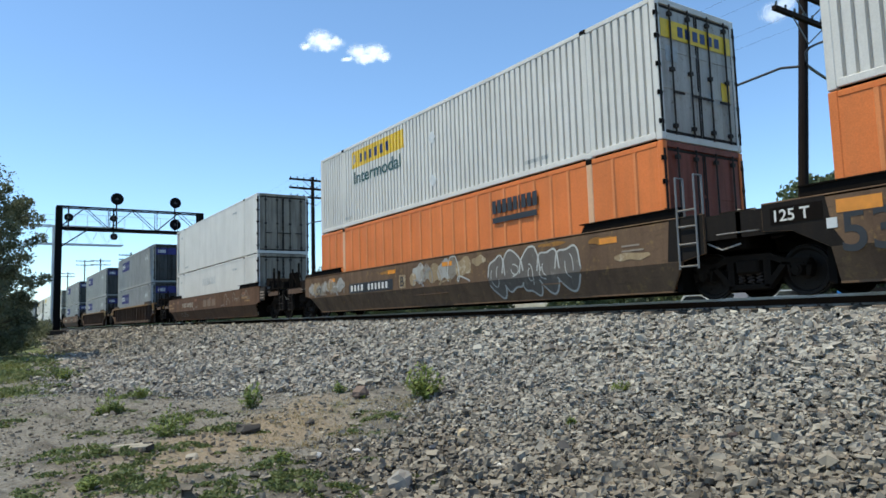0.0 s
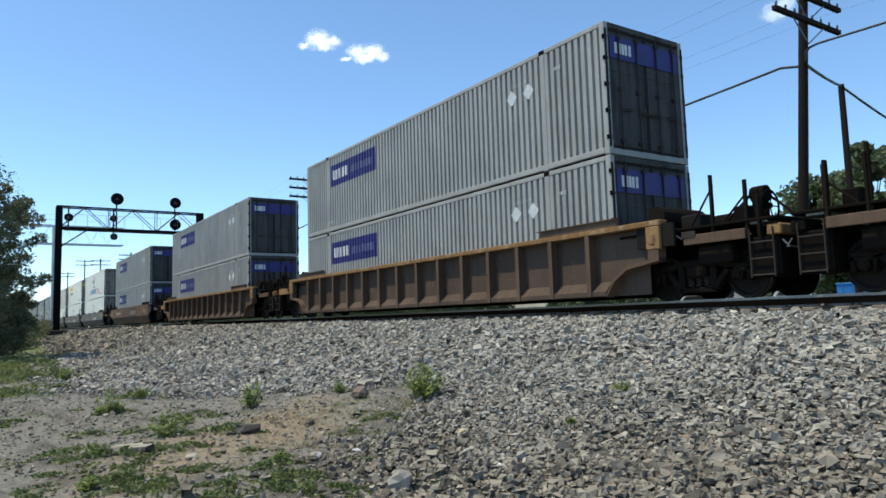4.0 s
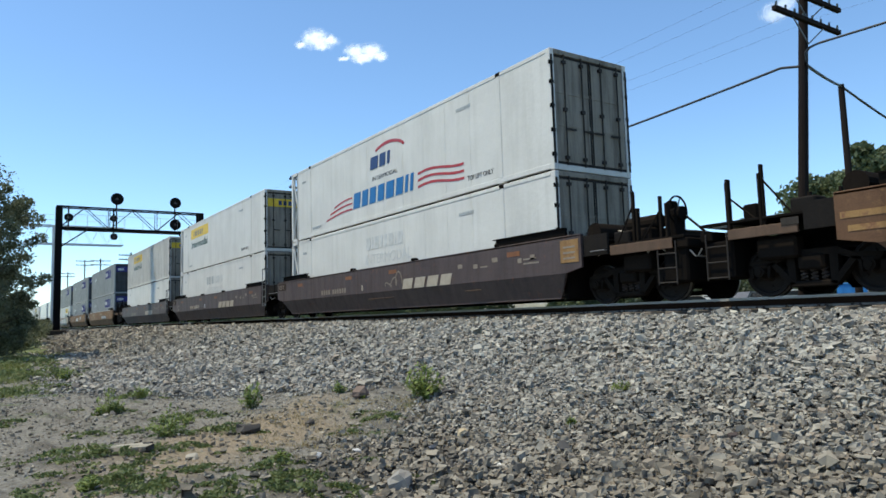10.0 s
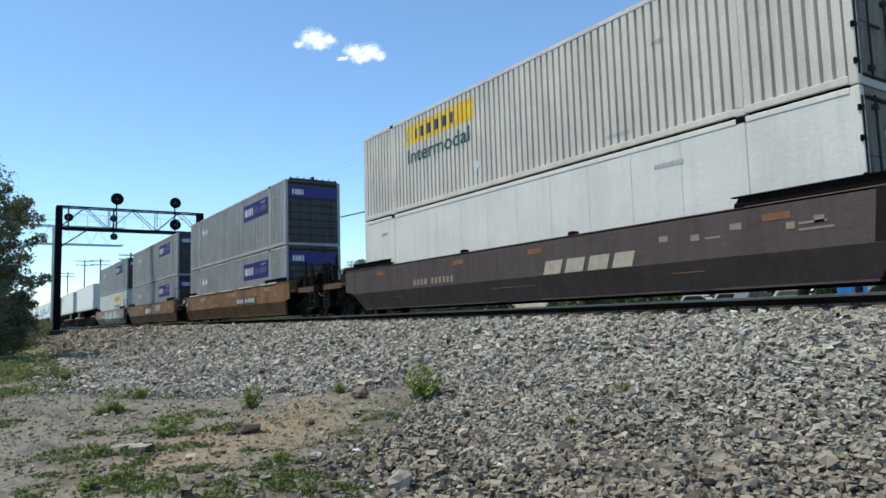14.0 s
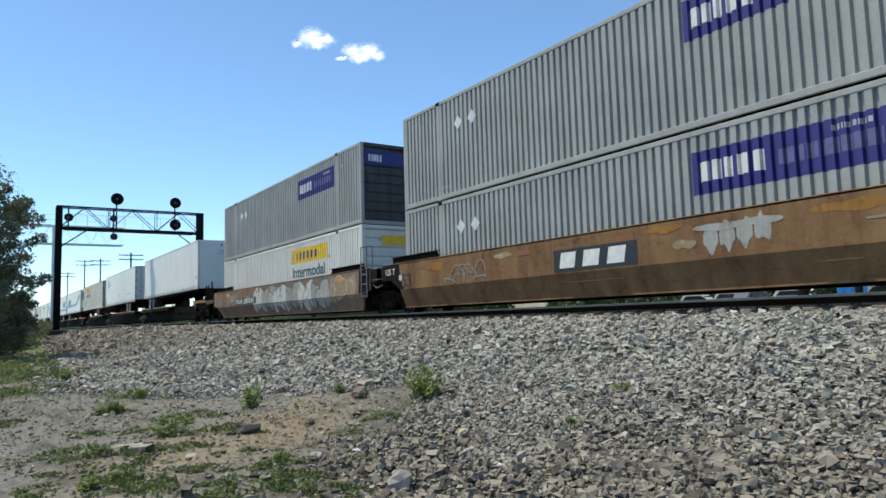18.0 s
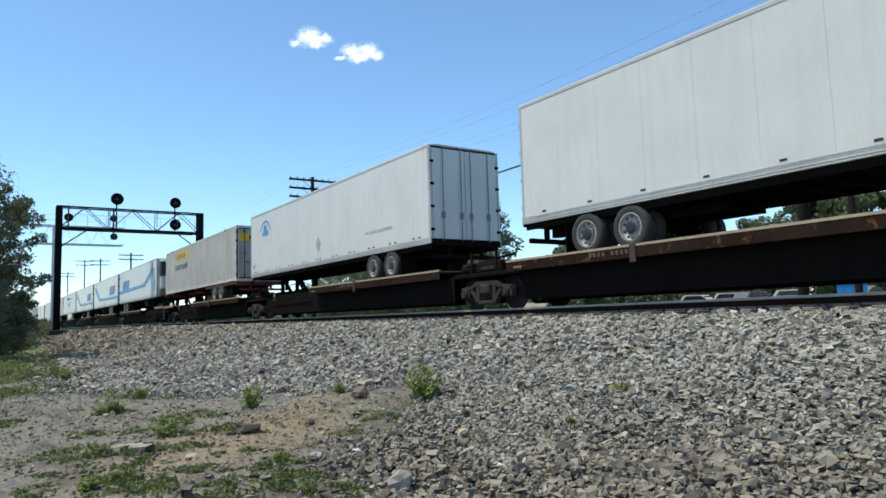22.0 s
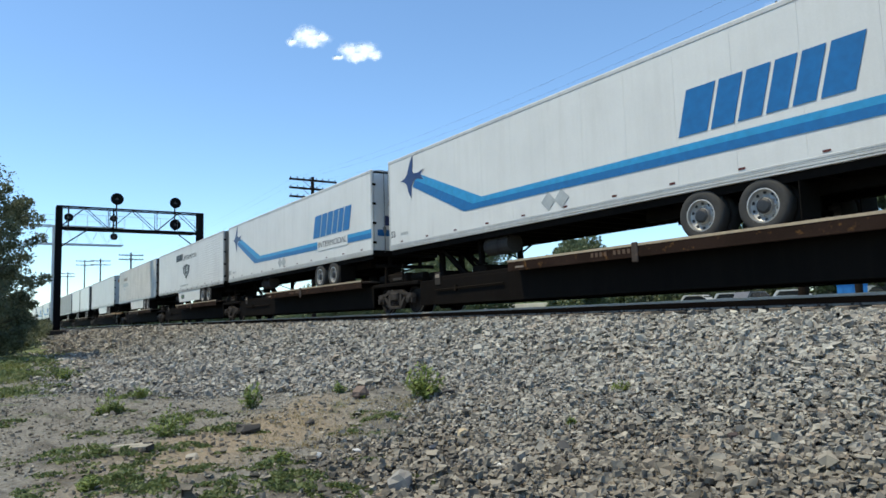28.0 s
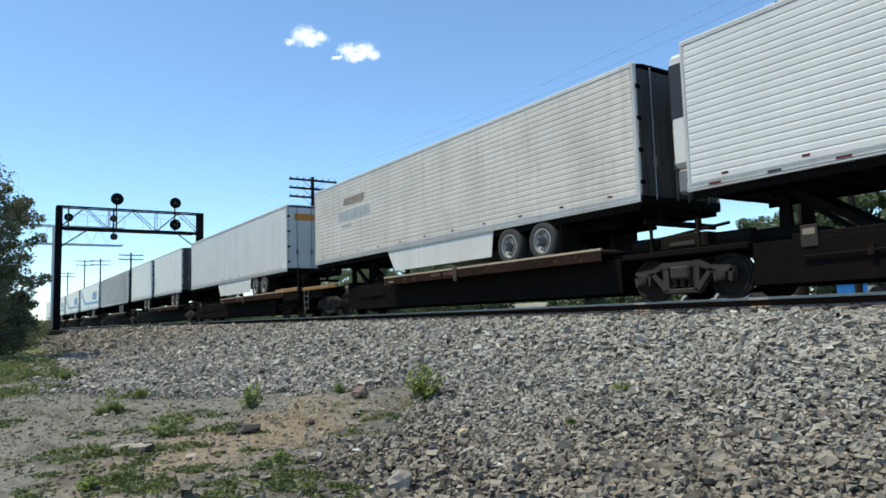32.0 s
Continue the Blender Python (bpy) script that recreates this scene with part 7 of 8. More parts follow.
def signal_head(parent, x, y, z, r, single=True):
    """A round black target with a hooded lamp, on the side towards +x."""
    h_ = part("signal_head", Build().tube((x + 0.16, y, z), (x + 0.19, y, z), r, 28), M["bridge"], parent, "round black signal target")
    part("lamp_case", Build().tube((x - 0.22, y, z), (x + 0.16, y, z), r * 0.42, 14), M["bridge"], h_)
    hood = Build()
    for k in range(10):
        a, c = math.pi * k / 10, math.pi * (k + 1) / 10
        hood.poly([(x + 0.19, y + 0.13 * math.cos(a), z + 0.13 * math.sin(a)), (x + 0.19, y + 0.13 * math.cos(c), z + 0.13 * math.sin(c)), (x + 0.48, y + 0.12 * math.cos(c), z + 0.12 * math.sin(c)), (x + 0.48, y + 0.12 * math.cos(a), z + 0.12 * math.sin(a))])
    part("hood", hood, M["bridge"], h_)
    part("lens", Build().tube((x + 0.191, y, z), (x + 0.20, y, z), 0.11, 14), M["lens"], h_)
    return h_


def bridge(x, y0, y1, top, low, label, heads, post_w=0.40, mat=None, panels=3):
    br = thing("signal_bridge", label, "signal bridge")
    mat = mat or M["bridge"]
    for y in (y0, y1):
        for dx in (-0.35, 0.35):
            part("mast", Build().box(x + dx - 0.07, x + dx + 0.07, y - post_w / 2, y + post_w / 2, -1.0, top, 0.01), mat, br)
        b = Build()
        for k in range(9):
            z = -0.4 + (top + 0.4) * k / 9
            b.tube((x - 0.33, y, z), (x + 0.33, y, z + (top + 0.4) / 9), 0.025, 5)
        part("mast_lacing", b, mat, br)
        part("footing", Build().box(x - 0.75, x + 0.75, y - 0.6, y + 0.6, -1.2, -0.25, 0.05), M["frame_grey"], br)
    for dx in (-0.4, 0.4):
        part("top_chord", Build().box(x + dx - 0.05, x + dx + 0.05, y0, y1, top - 0.10, top, 0.01), mat, br)
        part("bottom_chord", Build().box(x + dx - 0.06, x + dx + 0.06, y0, y1, low - 0.09, low + 0.06, 0.01), mat, br)
        for k in range(panels):
            a, c = y0 + (y1 - y0) * k / panels, y0 + (y1 - y0) * (k + 1) / panels
            m_ = (a + c) / 2
            part("diagonal", Build().tube((x + dx, a, low), (x + dx, m_, top - 0.05), 0.028, 5).tube((x + dx, m_, top - 0.05), (x + dx, c, low), 0.028, 5), mat, br)
            if k:
                part("upright", Build().tube((x + dx, a, low), (x + dx, a, top - 0.05), 0.03, 5), mat, br)
    part("walkway", Build().box(x - 0.4, x + 0.75, y0 + 0.4, y1 - 0.6, low - 0.13, low - 0.09), mat, br)
    hr = Build()
    for k in range(8):
        yy = y0 + 0.5 + (y1 - y0 - 1.1) * k / 7
        hr.tube((x + 0.72, yy, low - 0.1), (x + 0.72, yy, low + 0.95), 0.014, 4)
    hr.tube((x + 0.72, y0 + 0.5, low + 0.95), (x + 0.72, y1 - 0.6, low + 0.95), 0.014, 4)
    part("handrail", hr, M["galv"], br)
    part("knee_brace", Build().tube((x + 0.4, y0, low - 1.5), (x + 0.4, y0 + 2.0, low), 0.045, 6).tube((x + 0.4, y1, low - 1.5), (x + 0.4, y1 - 2.0, low), 0.045, 6), mat, br)
    for y, z, r in heads:
        signal_head(br, x + 0.5, y, z, r)
        part("signal_mast", Build().tube((x + 0.45, y - 0.0, min(low, z) - 0.1), (x + 0.45, y, max(z, top)), 0.05, 8), mat, br)
    return br


bridge(-57.0, 4.65, 14.62, 8.74, 7.14, "black steel signal bridge with round signal targets", ((8.41, 9.41, 0.45), (12.59, 9.39, 0.42), (12.59, 7.67, 0.42), (5.22, 7.85, 0.30), (8.2, 7.92, 0.26), (8.22, 6.55, 0.26)))

# ---------------------------------------------------------------- pole line
M["wire"] = plain("dark_cable", (0.04, 0.042, 0.045), 0.6)
M["insulator"] = plain("brown_glass_insulator", (0.06, 0.07, 0.06), 0.2)


M["mast_dark"] = paint("creosoted_pole_wood", (0.028, 0.022, 0.020), 0.9, (0.014, 0.011, 0.010), 0.5, spec=0.05)


def pole(x, y, top, arms, label, r=0.15, arm_len=3.0):
    p = thing("utility_pole", label, "utility pole", "pole line beside the track")
    p.location = (x, y, -0.7)
    g = top + 0.7
    part("shaft", Build().tube((0, 0, -0.6), (0, 0, g), r, 12, r * 0.78), M["mast_dark"], p)
    for z in arms:
        a = part("crossarm", Build().box(-0.06 + r * 0.9, 0.06 + r * 0.9, -arm_len / 2, arm_len / 2, z + 0.64, z + 0.76, 0.012), M["mast_dark"], p)
        for k in range(8):
            yy = -arm_len / 2 + 0.1 + (arm_len - 0.2) * k / 7
            part("insulator", Build().tube((r * 0.9, yy, z + 0.76), (r * 0.9, yy, z + 0.88), 0.035, 6, 0.025), M["insulator"], a)
        part("arm_brace", Build().tube((r, 0.0, z + 0.1), (r, 0.75, z + 0.66), 0.018, 4).tube((r, 0.0, z + 0.1), (r, -0.75, z + 0.66), 0.018, 4), M["galv"], p)
    return p


PY = 17.5
leaning = pole(-9.75, PY, 9.2, (7.75, 7.15), "dark wooden utility pole with two crossarms", 0.14, 3.1)
leaning.rotation_euler = (0, radians(4.6), 0)
for x, top, arms in ((-40.9, 9.0, (8.75, 8.2, 7.65)), (-104.6, 10.2, (9.8, 9.2)), (-134.0, 11.9, (11.5, 10.8)), (-156.0, 13.6, (13.3, 12.5)), (-188.0, 13.4, (13.0, 12.3))):
    pole(x, PY, top, arms, "distant wooden utility pole with crossarms", 0.14, 3.2)
pole(-11.9, 25.0, 7.55, (), "slim wooden pole carrying a cable", 0.13)


def cable(pts, sag, r, label):
    cu = bpy.data.curves.new("cable", "CURVE")
    cu.dimensions, cu.bevel_depth, cu.bevel_resolution = "3D", r, 2
    for (a, c), s in zip(zip(pts, pts[1:]), sag):
        sp = cu.splines.new("POLY")
        n_ = 24
        sp.points.add(n_)
        for k in range(n_ + 1):
            f = k / n_
            p = Vector(a).lerp(Vector(c), f)
            sp.points[k].co = (p.x, p.y, p.z - s * 4 * f * (1 - f), 1)
    cu.materials.append(M["wire"])
    return tagged(new("overhead_cable", cu), label, "cable", "overhead cables")


cable([(-104.6, PY, 6.6), (-40.9, PY - 0.15, 6.05), (-9.7, PY - 0.2, 6.05), (-9.2, PY, 5.98)], (1.2, 0.5, 0.0), 0.035, "thick dark cable slung along the poles")
cable([(-9.1, PY - 0.1, 5.98), (-11.9, 25.0, 7.5), (-13.2, 40.0, 6.5)], (0.05, 0.3), 0.04, "thick dark cable running off to a slim pole")
cable([(-9.0, PY - 0.2, 6.0), (-8.97, PY - 0.3, 6.20), (-8.86, PY - 0.3, 6.30), (-8.62, PY - 0.3, 6.33), (25.0, PY, 6.2)], (0.0, 0.0, 0.0, 0.25), 0.03, "dark cable looped off the pole")
for k, yy in enumerate((-1.3, -0.7, 0.7, 1.3)):
    cable([(-104.6, PY + yy, 9.9), (-40.9, PY + yy, 8.85), (-9.2, PY + yy, 8.0 - 0.12 * k), (25.0, PY + yy, 7.8)], (0.9, 0.5, 0.6), 0.0026, "thin bare line wire between crossarms")

# ---------------------------------------------------------------- trees and weeds
def leaf_material(name, a, b_):
    m, n, l, b = nodes_of(name)
    g = n.new("ShaderNodeNewGeometry")
    c = blend(n, l, g.outputs["Random Per Island"], a, b_)
    l.new(c, b.inputs["Base Color"])
    b.inputs["Roughness"].default_value = 0.6
    b.inputs["Transmission Weight"].default_value = 0.0
    tr_ = n.new("ShaderNodeBsdfTranslucent")
    mx = n.new("ShaderNodeMixShader")
    mx.inputs[0].default_value = 0.35
    l.new(c, tr_.inputs["Color"]); l.new(b.outputs[0], mx.inputs[1]); l.new(tr_.outputs[0], mx.inputs[2])
    l.new(mx.outputs[0], n["Material Output"].inputs["Surface"])
    return m


LEAF = leaf_material("tree_leaf", (0.072, 0.10, 0.05), (0.17, 0.205, 0.105))
GRASS = leaf_material("yellow_green_grass_blade", (0.14, 0.165, 0.05), (0.30, 0.315, 0.12))
LEAF_DARK = leaf_material("dull_tree_leaf", (0.070, 0.088, 0.050), (0.195, 0.215, 0.125))
WEED = leaf_material("weed_leaf", (0.10, 0.145, 0.03), (0.27, 0.33, 0.09))
CREEPER = leaf_material("creeping_weed_leaf", (0.07, 0.10, 0.032), (0.19, 0.225, 0.08))
# leaf colour darkened to stand for the shade under far trees
SHADE_LEAF = leaf_material("shade_dark_leaf", (0.028, 0.042, 0.02), (0.06, 0.08, 0.04))
DRY = leaf_material("dry_grass_blade", (0.26, 0.21, 0.11), (0.42, 0.35, 0.19))
M["bark"] = paint("tree_bark", (0.09, 0.07, 0.055), 0.95, (0.04, 0.03, 0.025), 0.5)


def leaf_cloud(centres, radii, per, size, seed, flat=0.8):
    """Leaf blades spread through clumps, as triangles in pairs."""
    r_ = np.random.default_rng(seed)
    P = []
    for c, rad in zip(centres, radii):
        d = r_.normal(0, 1, (per, 3))
        d /= np.linalg.norm(d, axis=1)[:, None]
        d *= (rad * r_.uniform(0.35, 1.08, per) ** 0.6)[:, None]
        d[:, 2] *= flat
        P.append(d + np.array(c))
    P = np.concatenate(P)
    k = len(P)
    a = r_.normal(0, 1, (k, 3)); a /= np.linalg.norm(a, axis=1)[:, None]
    b_ = np.cross(a, r_.normal(0, 1, (k, 3))); b_ /= np.linalg.norm(b_, axis=1)[:, None]
    s = (size * r_.uniform(0.6, 1.4, k))[:, None]
    V = np.stack([P - a * s, P + b_ * s * 0.55, P + a * s, P - b_ * s * 0.55], 1).reshape(-1, 3)
    F = np.arange(4 * k).reshape(-1, 4)
    return V, F


def tree(x, y, z, height, width, seed, label, leaf=None, clumps=26, per=260, size=0.16, low=0.25, name="tree"):
    """A tapered trunk with limbs that reach into clumps of leaves."""
    r_ = random.Random(seed)
    t = thing(name, label, "tree", "trees round the track")
    t.location = (x, y, z)
    trunk = Build()
    p = Vector((0, 0, -0.2))
    rad = 0.035 * height * 0.6
    pts = [p]
    for k in range(5):
        q_ = p + Vector((r_.uniform(-0.05, 0.05) * height, r_.uniform(-0.05, 0.05) * height, height * 0.15))
        trunk.tube(p, q_, rad, 8, rad * 0.8)
        rad *= 0.8
        p = q_
        pts.append(p)
    part("trunk", trunk, M["bark"], t)
    cs, rs = [], []
    for k in range(clumps):
        f = low + (1 - low) * (k + 0.5) / clumps
        env = math.sin(math.pi * min(1.0, 0.12 + 0.86 * (f - low) / (1 - low))) ** 0.6
        a = k * 2.399 + r_.uniform(-0.4, 0.4)
        d = width / 2 * env * r_.uniform(0.25, 1.0)
        cs.append((d * math.cos(a), d * math.sin(a), height * f * r_.uniform(0.92, 1.03)))
        rs.append(width * r_.uniform(0.07, 0.17))
    for k in range(0, clumps, 3):
        limb = Build()
        s0 = pts[min(5, 1 + k * 4 // clumps)]
        mid_ = s0.lerp(Vector(cs[k]), 0.5) + Vector((0, 0, -0.04 * height))
        limb.tube(s0, mid_, rad * 0.8, 6, rad * 0.5).tube(mid_, cs[k], rad * 0.5, 5, rad * 0.2)
        part("limb", limb, M["bark"], t)
    V, F = leaf_cloud(cs, rs, per, size, seed)
    part("crown", quads_mesh("crown", V, F, leaf or LEAF), None, t)
    return t


def hedge_tree(x, y, z, height, width, seed, label, leaf, airy):
    """A tree of loose sprays: dense inside and low down, thin twiggy sprays at its outline."""
    r_ = np.random.default_rng(seed)
    t = thing("tree", label, "tree", "trees round the track")
    t.location = (x, y, z)
    part("trunk", Build().tube((0, 0, -0.3), (0.1, 0.1, height * 0.35), 0.16, 9, 0.11).tube((0.1, 0.1, height * 0.35), (0.0, 0.25, height * 0.85), 0.11, 8, 0.03), M["bark"], t)
    cs, rs = [], []
    for k in range(int(110 * airy)):
        f = r_.uniform(0.02, 1.0)
        env = (0.55 + 0.45 * math.sin(math.pi * (0.15 + 0.6 * f))) * (1 - max(0, f - 0.7) * 2.2)
        a, d = r_.uniform(0, 6.283), width / 2 * env * math.sqrt(r_.uniform(0.02, 1.0))
        tip_ = Vector((d * math.cos(a), d * math.sin(a), height * f))
        out = Vector((math.cos(a), math.sin(a), 0.55)).normalized()
        inner_ = d < width * 0.30
        for j in range(1 if inner_ else 4):
            q_ = tip_ + out * (j * 0.19 * r_.uniform(0.6, 1.3)) + Vector((r_.normal(0, 0.08), r_.normal(0, 0.08), r_.normal(0, 0.08)))
            cs.append(tuple(q_))
            rs.append((0.75 if inner_ else 0.42) * (1 - 0.16 * j) * r_.uniform(0.7, 1.25))
        if k % 6 == 0:
            s0 = Vector((0.05, 0.1, max(0.3, tip_.z * 0.75)))
            part("limb", Build().tube(s0, tip_, 0.035, 5, 0.012).tube(tip_, tip_ + out * 0.8, 0.012, 4, 0.004), M["bark"], t)
    V, F = leaf_cloud(cs, rs, 80, 0.058, seed)
    part("crown", quads_mesh("crown", V, F, leaf), None, t)
    return t


hedge_tree(-31.2, -0.62, -1.1, 7.7, 4.6, 3, "dark green leafy tree standing in scrub", LEAF_DARK, 2.4)
# trees behind the first, added to shade the ground beside the bank
hedge_tree(-36.5, -1.3, -1.0, 5.4, 3.8, 5, "bushy green tree in roadside scrub", LEAF_DARK, 1.6)
hedge_tree(-45.0, -0.4, -0.9, 6.0, 4.4, 6, "dull green tree in trackside scrub", LEAF_DARK, 1.4)
hedge_tree(-54.0, 0.2, -0.9, 4.6, 4.2, 7, "dull green tree in trackside scrub", LEAF_DARK, 1.2)
def bush(x, y, h_, w_, seed):
    """A low dense shrub of short stems."""
    t = thing("bush", "low dull green shrub added for a shaded band by the bank", "bush", "shrubs beside the track")
    t.location = (x, y, float(ground_height(x, y)))
    r_ = random.Random(seed)
    cs = [(r_.uniform(-w_, w_) * 0.45, r_.uniform(-w_, w_) * 0.45, h_ * r_.uniform(0.15, 0.8)) for _ in range(16)]
    st = Build()
    for p in cs[::3]:
        st.tube((p[0] * 0.2, p[1] * 0.2, -0.1), p, 0.03, 5, 0.01)
    tagged(part("stem_tuft", st, M["bark"], t), kind="stuff")
    V, F = leaf_cloud(cs, [h_ * r_.uniform(0.22, 0.4) for _ in cs], 130, 0.06, seed)
    part("foliage", quads_mesh("leaves", V, F, LEAF_DARK), None, t)


# shrub row added in place of a dark, shaded band of ground
for k in range(9):
    bush(-37.0 - 3.6 * k, 0.55 + 0.42 * k + 0.3 * math.sin(2.1 * k), 0.8 + 0.08 * k, 2.6, 90 + k)
# trees mostly out of view, added for the shadow they cast
for x, y, h_, sd in ((-40.0, -3.4, 9.0, 201), (-49.0, -3.6, 9.5, 202), (-59.0, -3.2, 9.0, 203)):
    hedge_tree(x, y, -1.0, h_, 5.4, sd, "tall tree added mostly out of view to shade the ground", LEAF_DARK, 1.5)
hedge_tree(-66.0, 1.2, -0.8, 3.8, 4.6, 8, "low green bush beside the track", LEAF_DARK, 1.0)
for x, y, h_, w_, s_ in ((-22.5, 44, 8.6, 6.5, 11), (-18.5, 42, 9.4, 6.0, 12), (-13.5, 45, 9.2, 6.5, 13), (-61.5, 46, 13.6, 10.5, 14), (-74, 52, 12, 11, 15), (-83, 52, 16.2, 11.5, 24), (-104, 56, 10, 12, 25), (-118, 60, 11, 14, 26), (-134, 62, 11, 13, 27), (-52, 52, 8.0, 8, 16), (-47, 46, 7.0, 7, 17), (-43, 70, 10.0, 10, 18), (-36, 72, 9.2, 9.5, 19), (-27, 72, 9.6, 9, 20), (-8, 46, 9, 8, 21), (-90, 60, 11, 12, 22), (-110, 70, 11, 13, 23)):
    tree(x, y, -0.7, h_, w_, s_, "full green tree beyond the railway", LEAF, 44, 330, 0.17, 0.08 if x < -30 else 0.24)
for k in range(10):
    tree(-150 - 26 * k + random.uniform(-8, 8), 40 + 10 * (k % 3), -0.7, random.uniform(9, 13), random.uniform(9, 13), 60 + k, "distant green tree beyond the railway", LEAF, 16, 110, 0.45, 0.05)


WEEDS = ((-7.52, 4.69, 0.44, 0.72, 1), (-9.54, 3.15, 0.38, 0.33, 2), (-18.46, 1.71, 0.35, 0.45, 3), (-10.98, 1.59, 0.36, 0.36, 4), (-12.31, 2.24, 0.26, 0.36, 5), (-9.27, 4.32, 0.19, 0.18, 6), (-7.71, 1.68, 0.27, 0.49, 7), (-15.81, 1.62, 0.16, 0.26, 8), (-9.1, 2.19, 0.11, 0.23, 9), (-5.67, 0.7, 0.12, 0.19, 10), (-8.58, 4.35, 0.07, 0.08, 11), (-28.37, 1.66, 0.34, 0.93, 12), (-4.84, 4.61, 0.12, 0.08, 13), (-5.65, 2.12, 0.11, 0.15, 14), (-5.23, 5.73, 0.12, 0.25, 15))
CREEPERS = ((-25.65, 1.5, 0.94, 0.38), (-19.89, 0.82, 0.73, 0.29), (-20.38, 1.57, 0.67, 0.25), (-15.56, 0.56, 0.57, 0.18), (-16.35, 1.07, 0.47, 0.16), (-10.6, 0.39, 0.17, 0.07), (-18.7, 1.73, 0.28, 0.34), (-11.11, 1.6, 0.18, 0.15), (-12.52, 2.3, 0.21, 0.15), (-9.06, 1.93, 0.26, 0.18), (-9.56, 2.37, 0.19, 0.1), (-7.7, 2.14, 0.16, 0.09), (-7.9, 2.38, 0.14, 0.08), (-7.33, 0.8, 0.24, 0.1), (-7.79, 0.67, 0.16, 0.06), (-6.79, 0.92, 0.16, 0.09), (-6.22, 0.9, 0.16, 0.07), (-5.83, 0.99, 0.17, 0.09), (-6.2, 1.14, 0.13, 0.07), (-5.84, 0.71, 0.11, 0.1), (-5.57, 1.27, 0.2, 0.09), (-5.76, 1.55, 0.12, 0.07), (-5.03, 1.59, 0.14, 0.09), (-5.51, 2.01, 0.1, 0.08), (-4.95, 1.8, 0.11, 0.06), (-4.83, 1.36, 0.11, 0.04), (-5.79, 0.28, 0.12, 0.05), (-5.64, 2.1, 0.1, 0.09), (-5.05, 1.94, 0.12, 0.06), (-4.76, 1.99, 0.11, 0.05), (-4.73, 2.17, 0.11, 0.04), (-5.37, 2.74, 0.11, 0.06), (-4.45, 2.17, 0.08, 0.03), (-7.31, 3.85, 0.1, 0.05), (-6.95, 3.34, 0.1, 0.05), (-9.44, 4.41, 0.09, 0.1), (-6.78, 1.48, 0.1, 0.05), (-6.99, 1.73, 0.11, 0.05), (-6.49, 2.12, 0.1, 0.05), (-5.48, 1.87, 0.1, 0.05), (-5.12, 2.19, 0.1, 0.05), (-5.21, 1.07, 0.13, 0.05), (-5.5, 0.83, 0.14, 0.06), (-6.91, 1.17, 0.17, 0.06), (-8.99, 1.1, 0.13, 0.04), (-7.64, 1.84, 0.13, 0.05), (-4.59, 2.69, 0.07, 0.03), (-4.25, 2.81, 0.08, 0.04), (-6.2, 3.38, 0.08, 0.04), (-7.7, 3.9, 0.1, 0.04), (-7.16, 4.06, 0.11, 0.05))
DRY_SPOTS = ((-8.55, 3.52, 0.46), (-7.98, 3.01, 0.35), (-7.87, 3.67, 0.29), (-7.19, 3.09, 0.32), (-8.15, 4.12, 0.3), (-7.83, 4.36, 0.33), (-6.72, 2.41, 0.24), (-6.46, 2.6, 0.23), (-5.79, 1.89, 0.15), (-7.12, 3.46, 0.26), (-7.04, 3.99, 0.2), (-7.46, 2.49, 0.19), (-7.41, 4.52, 0.18))
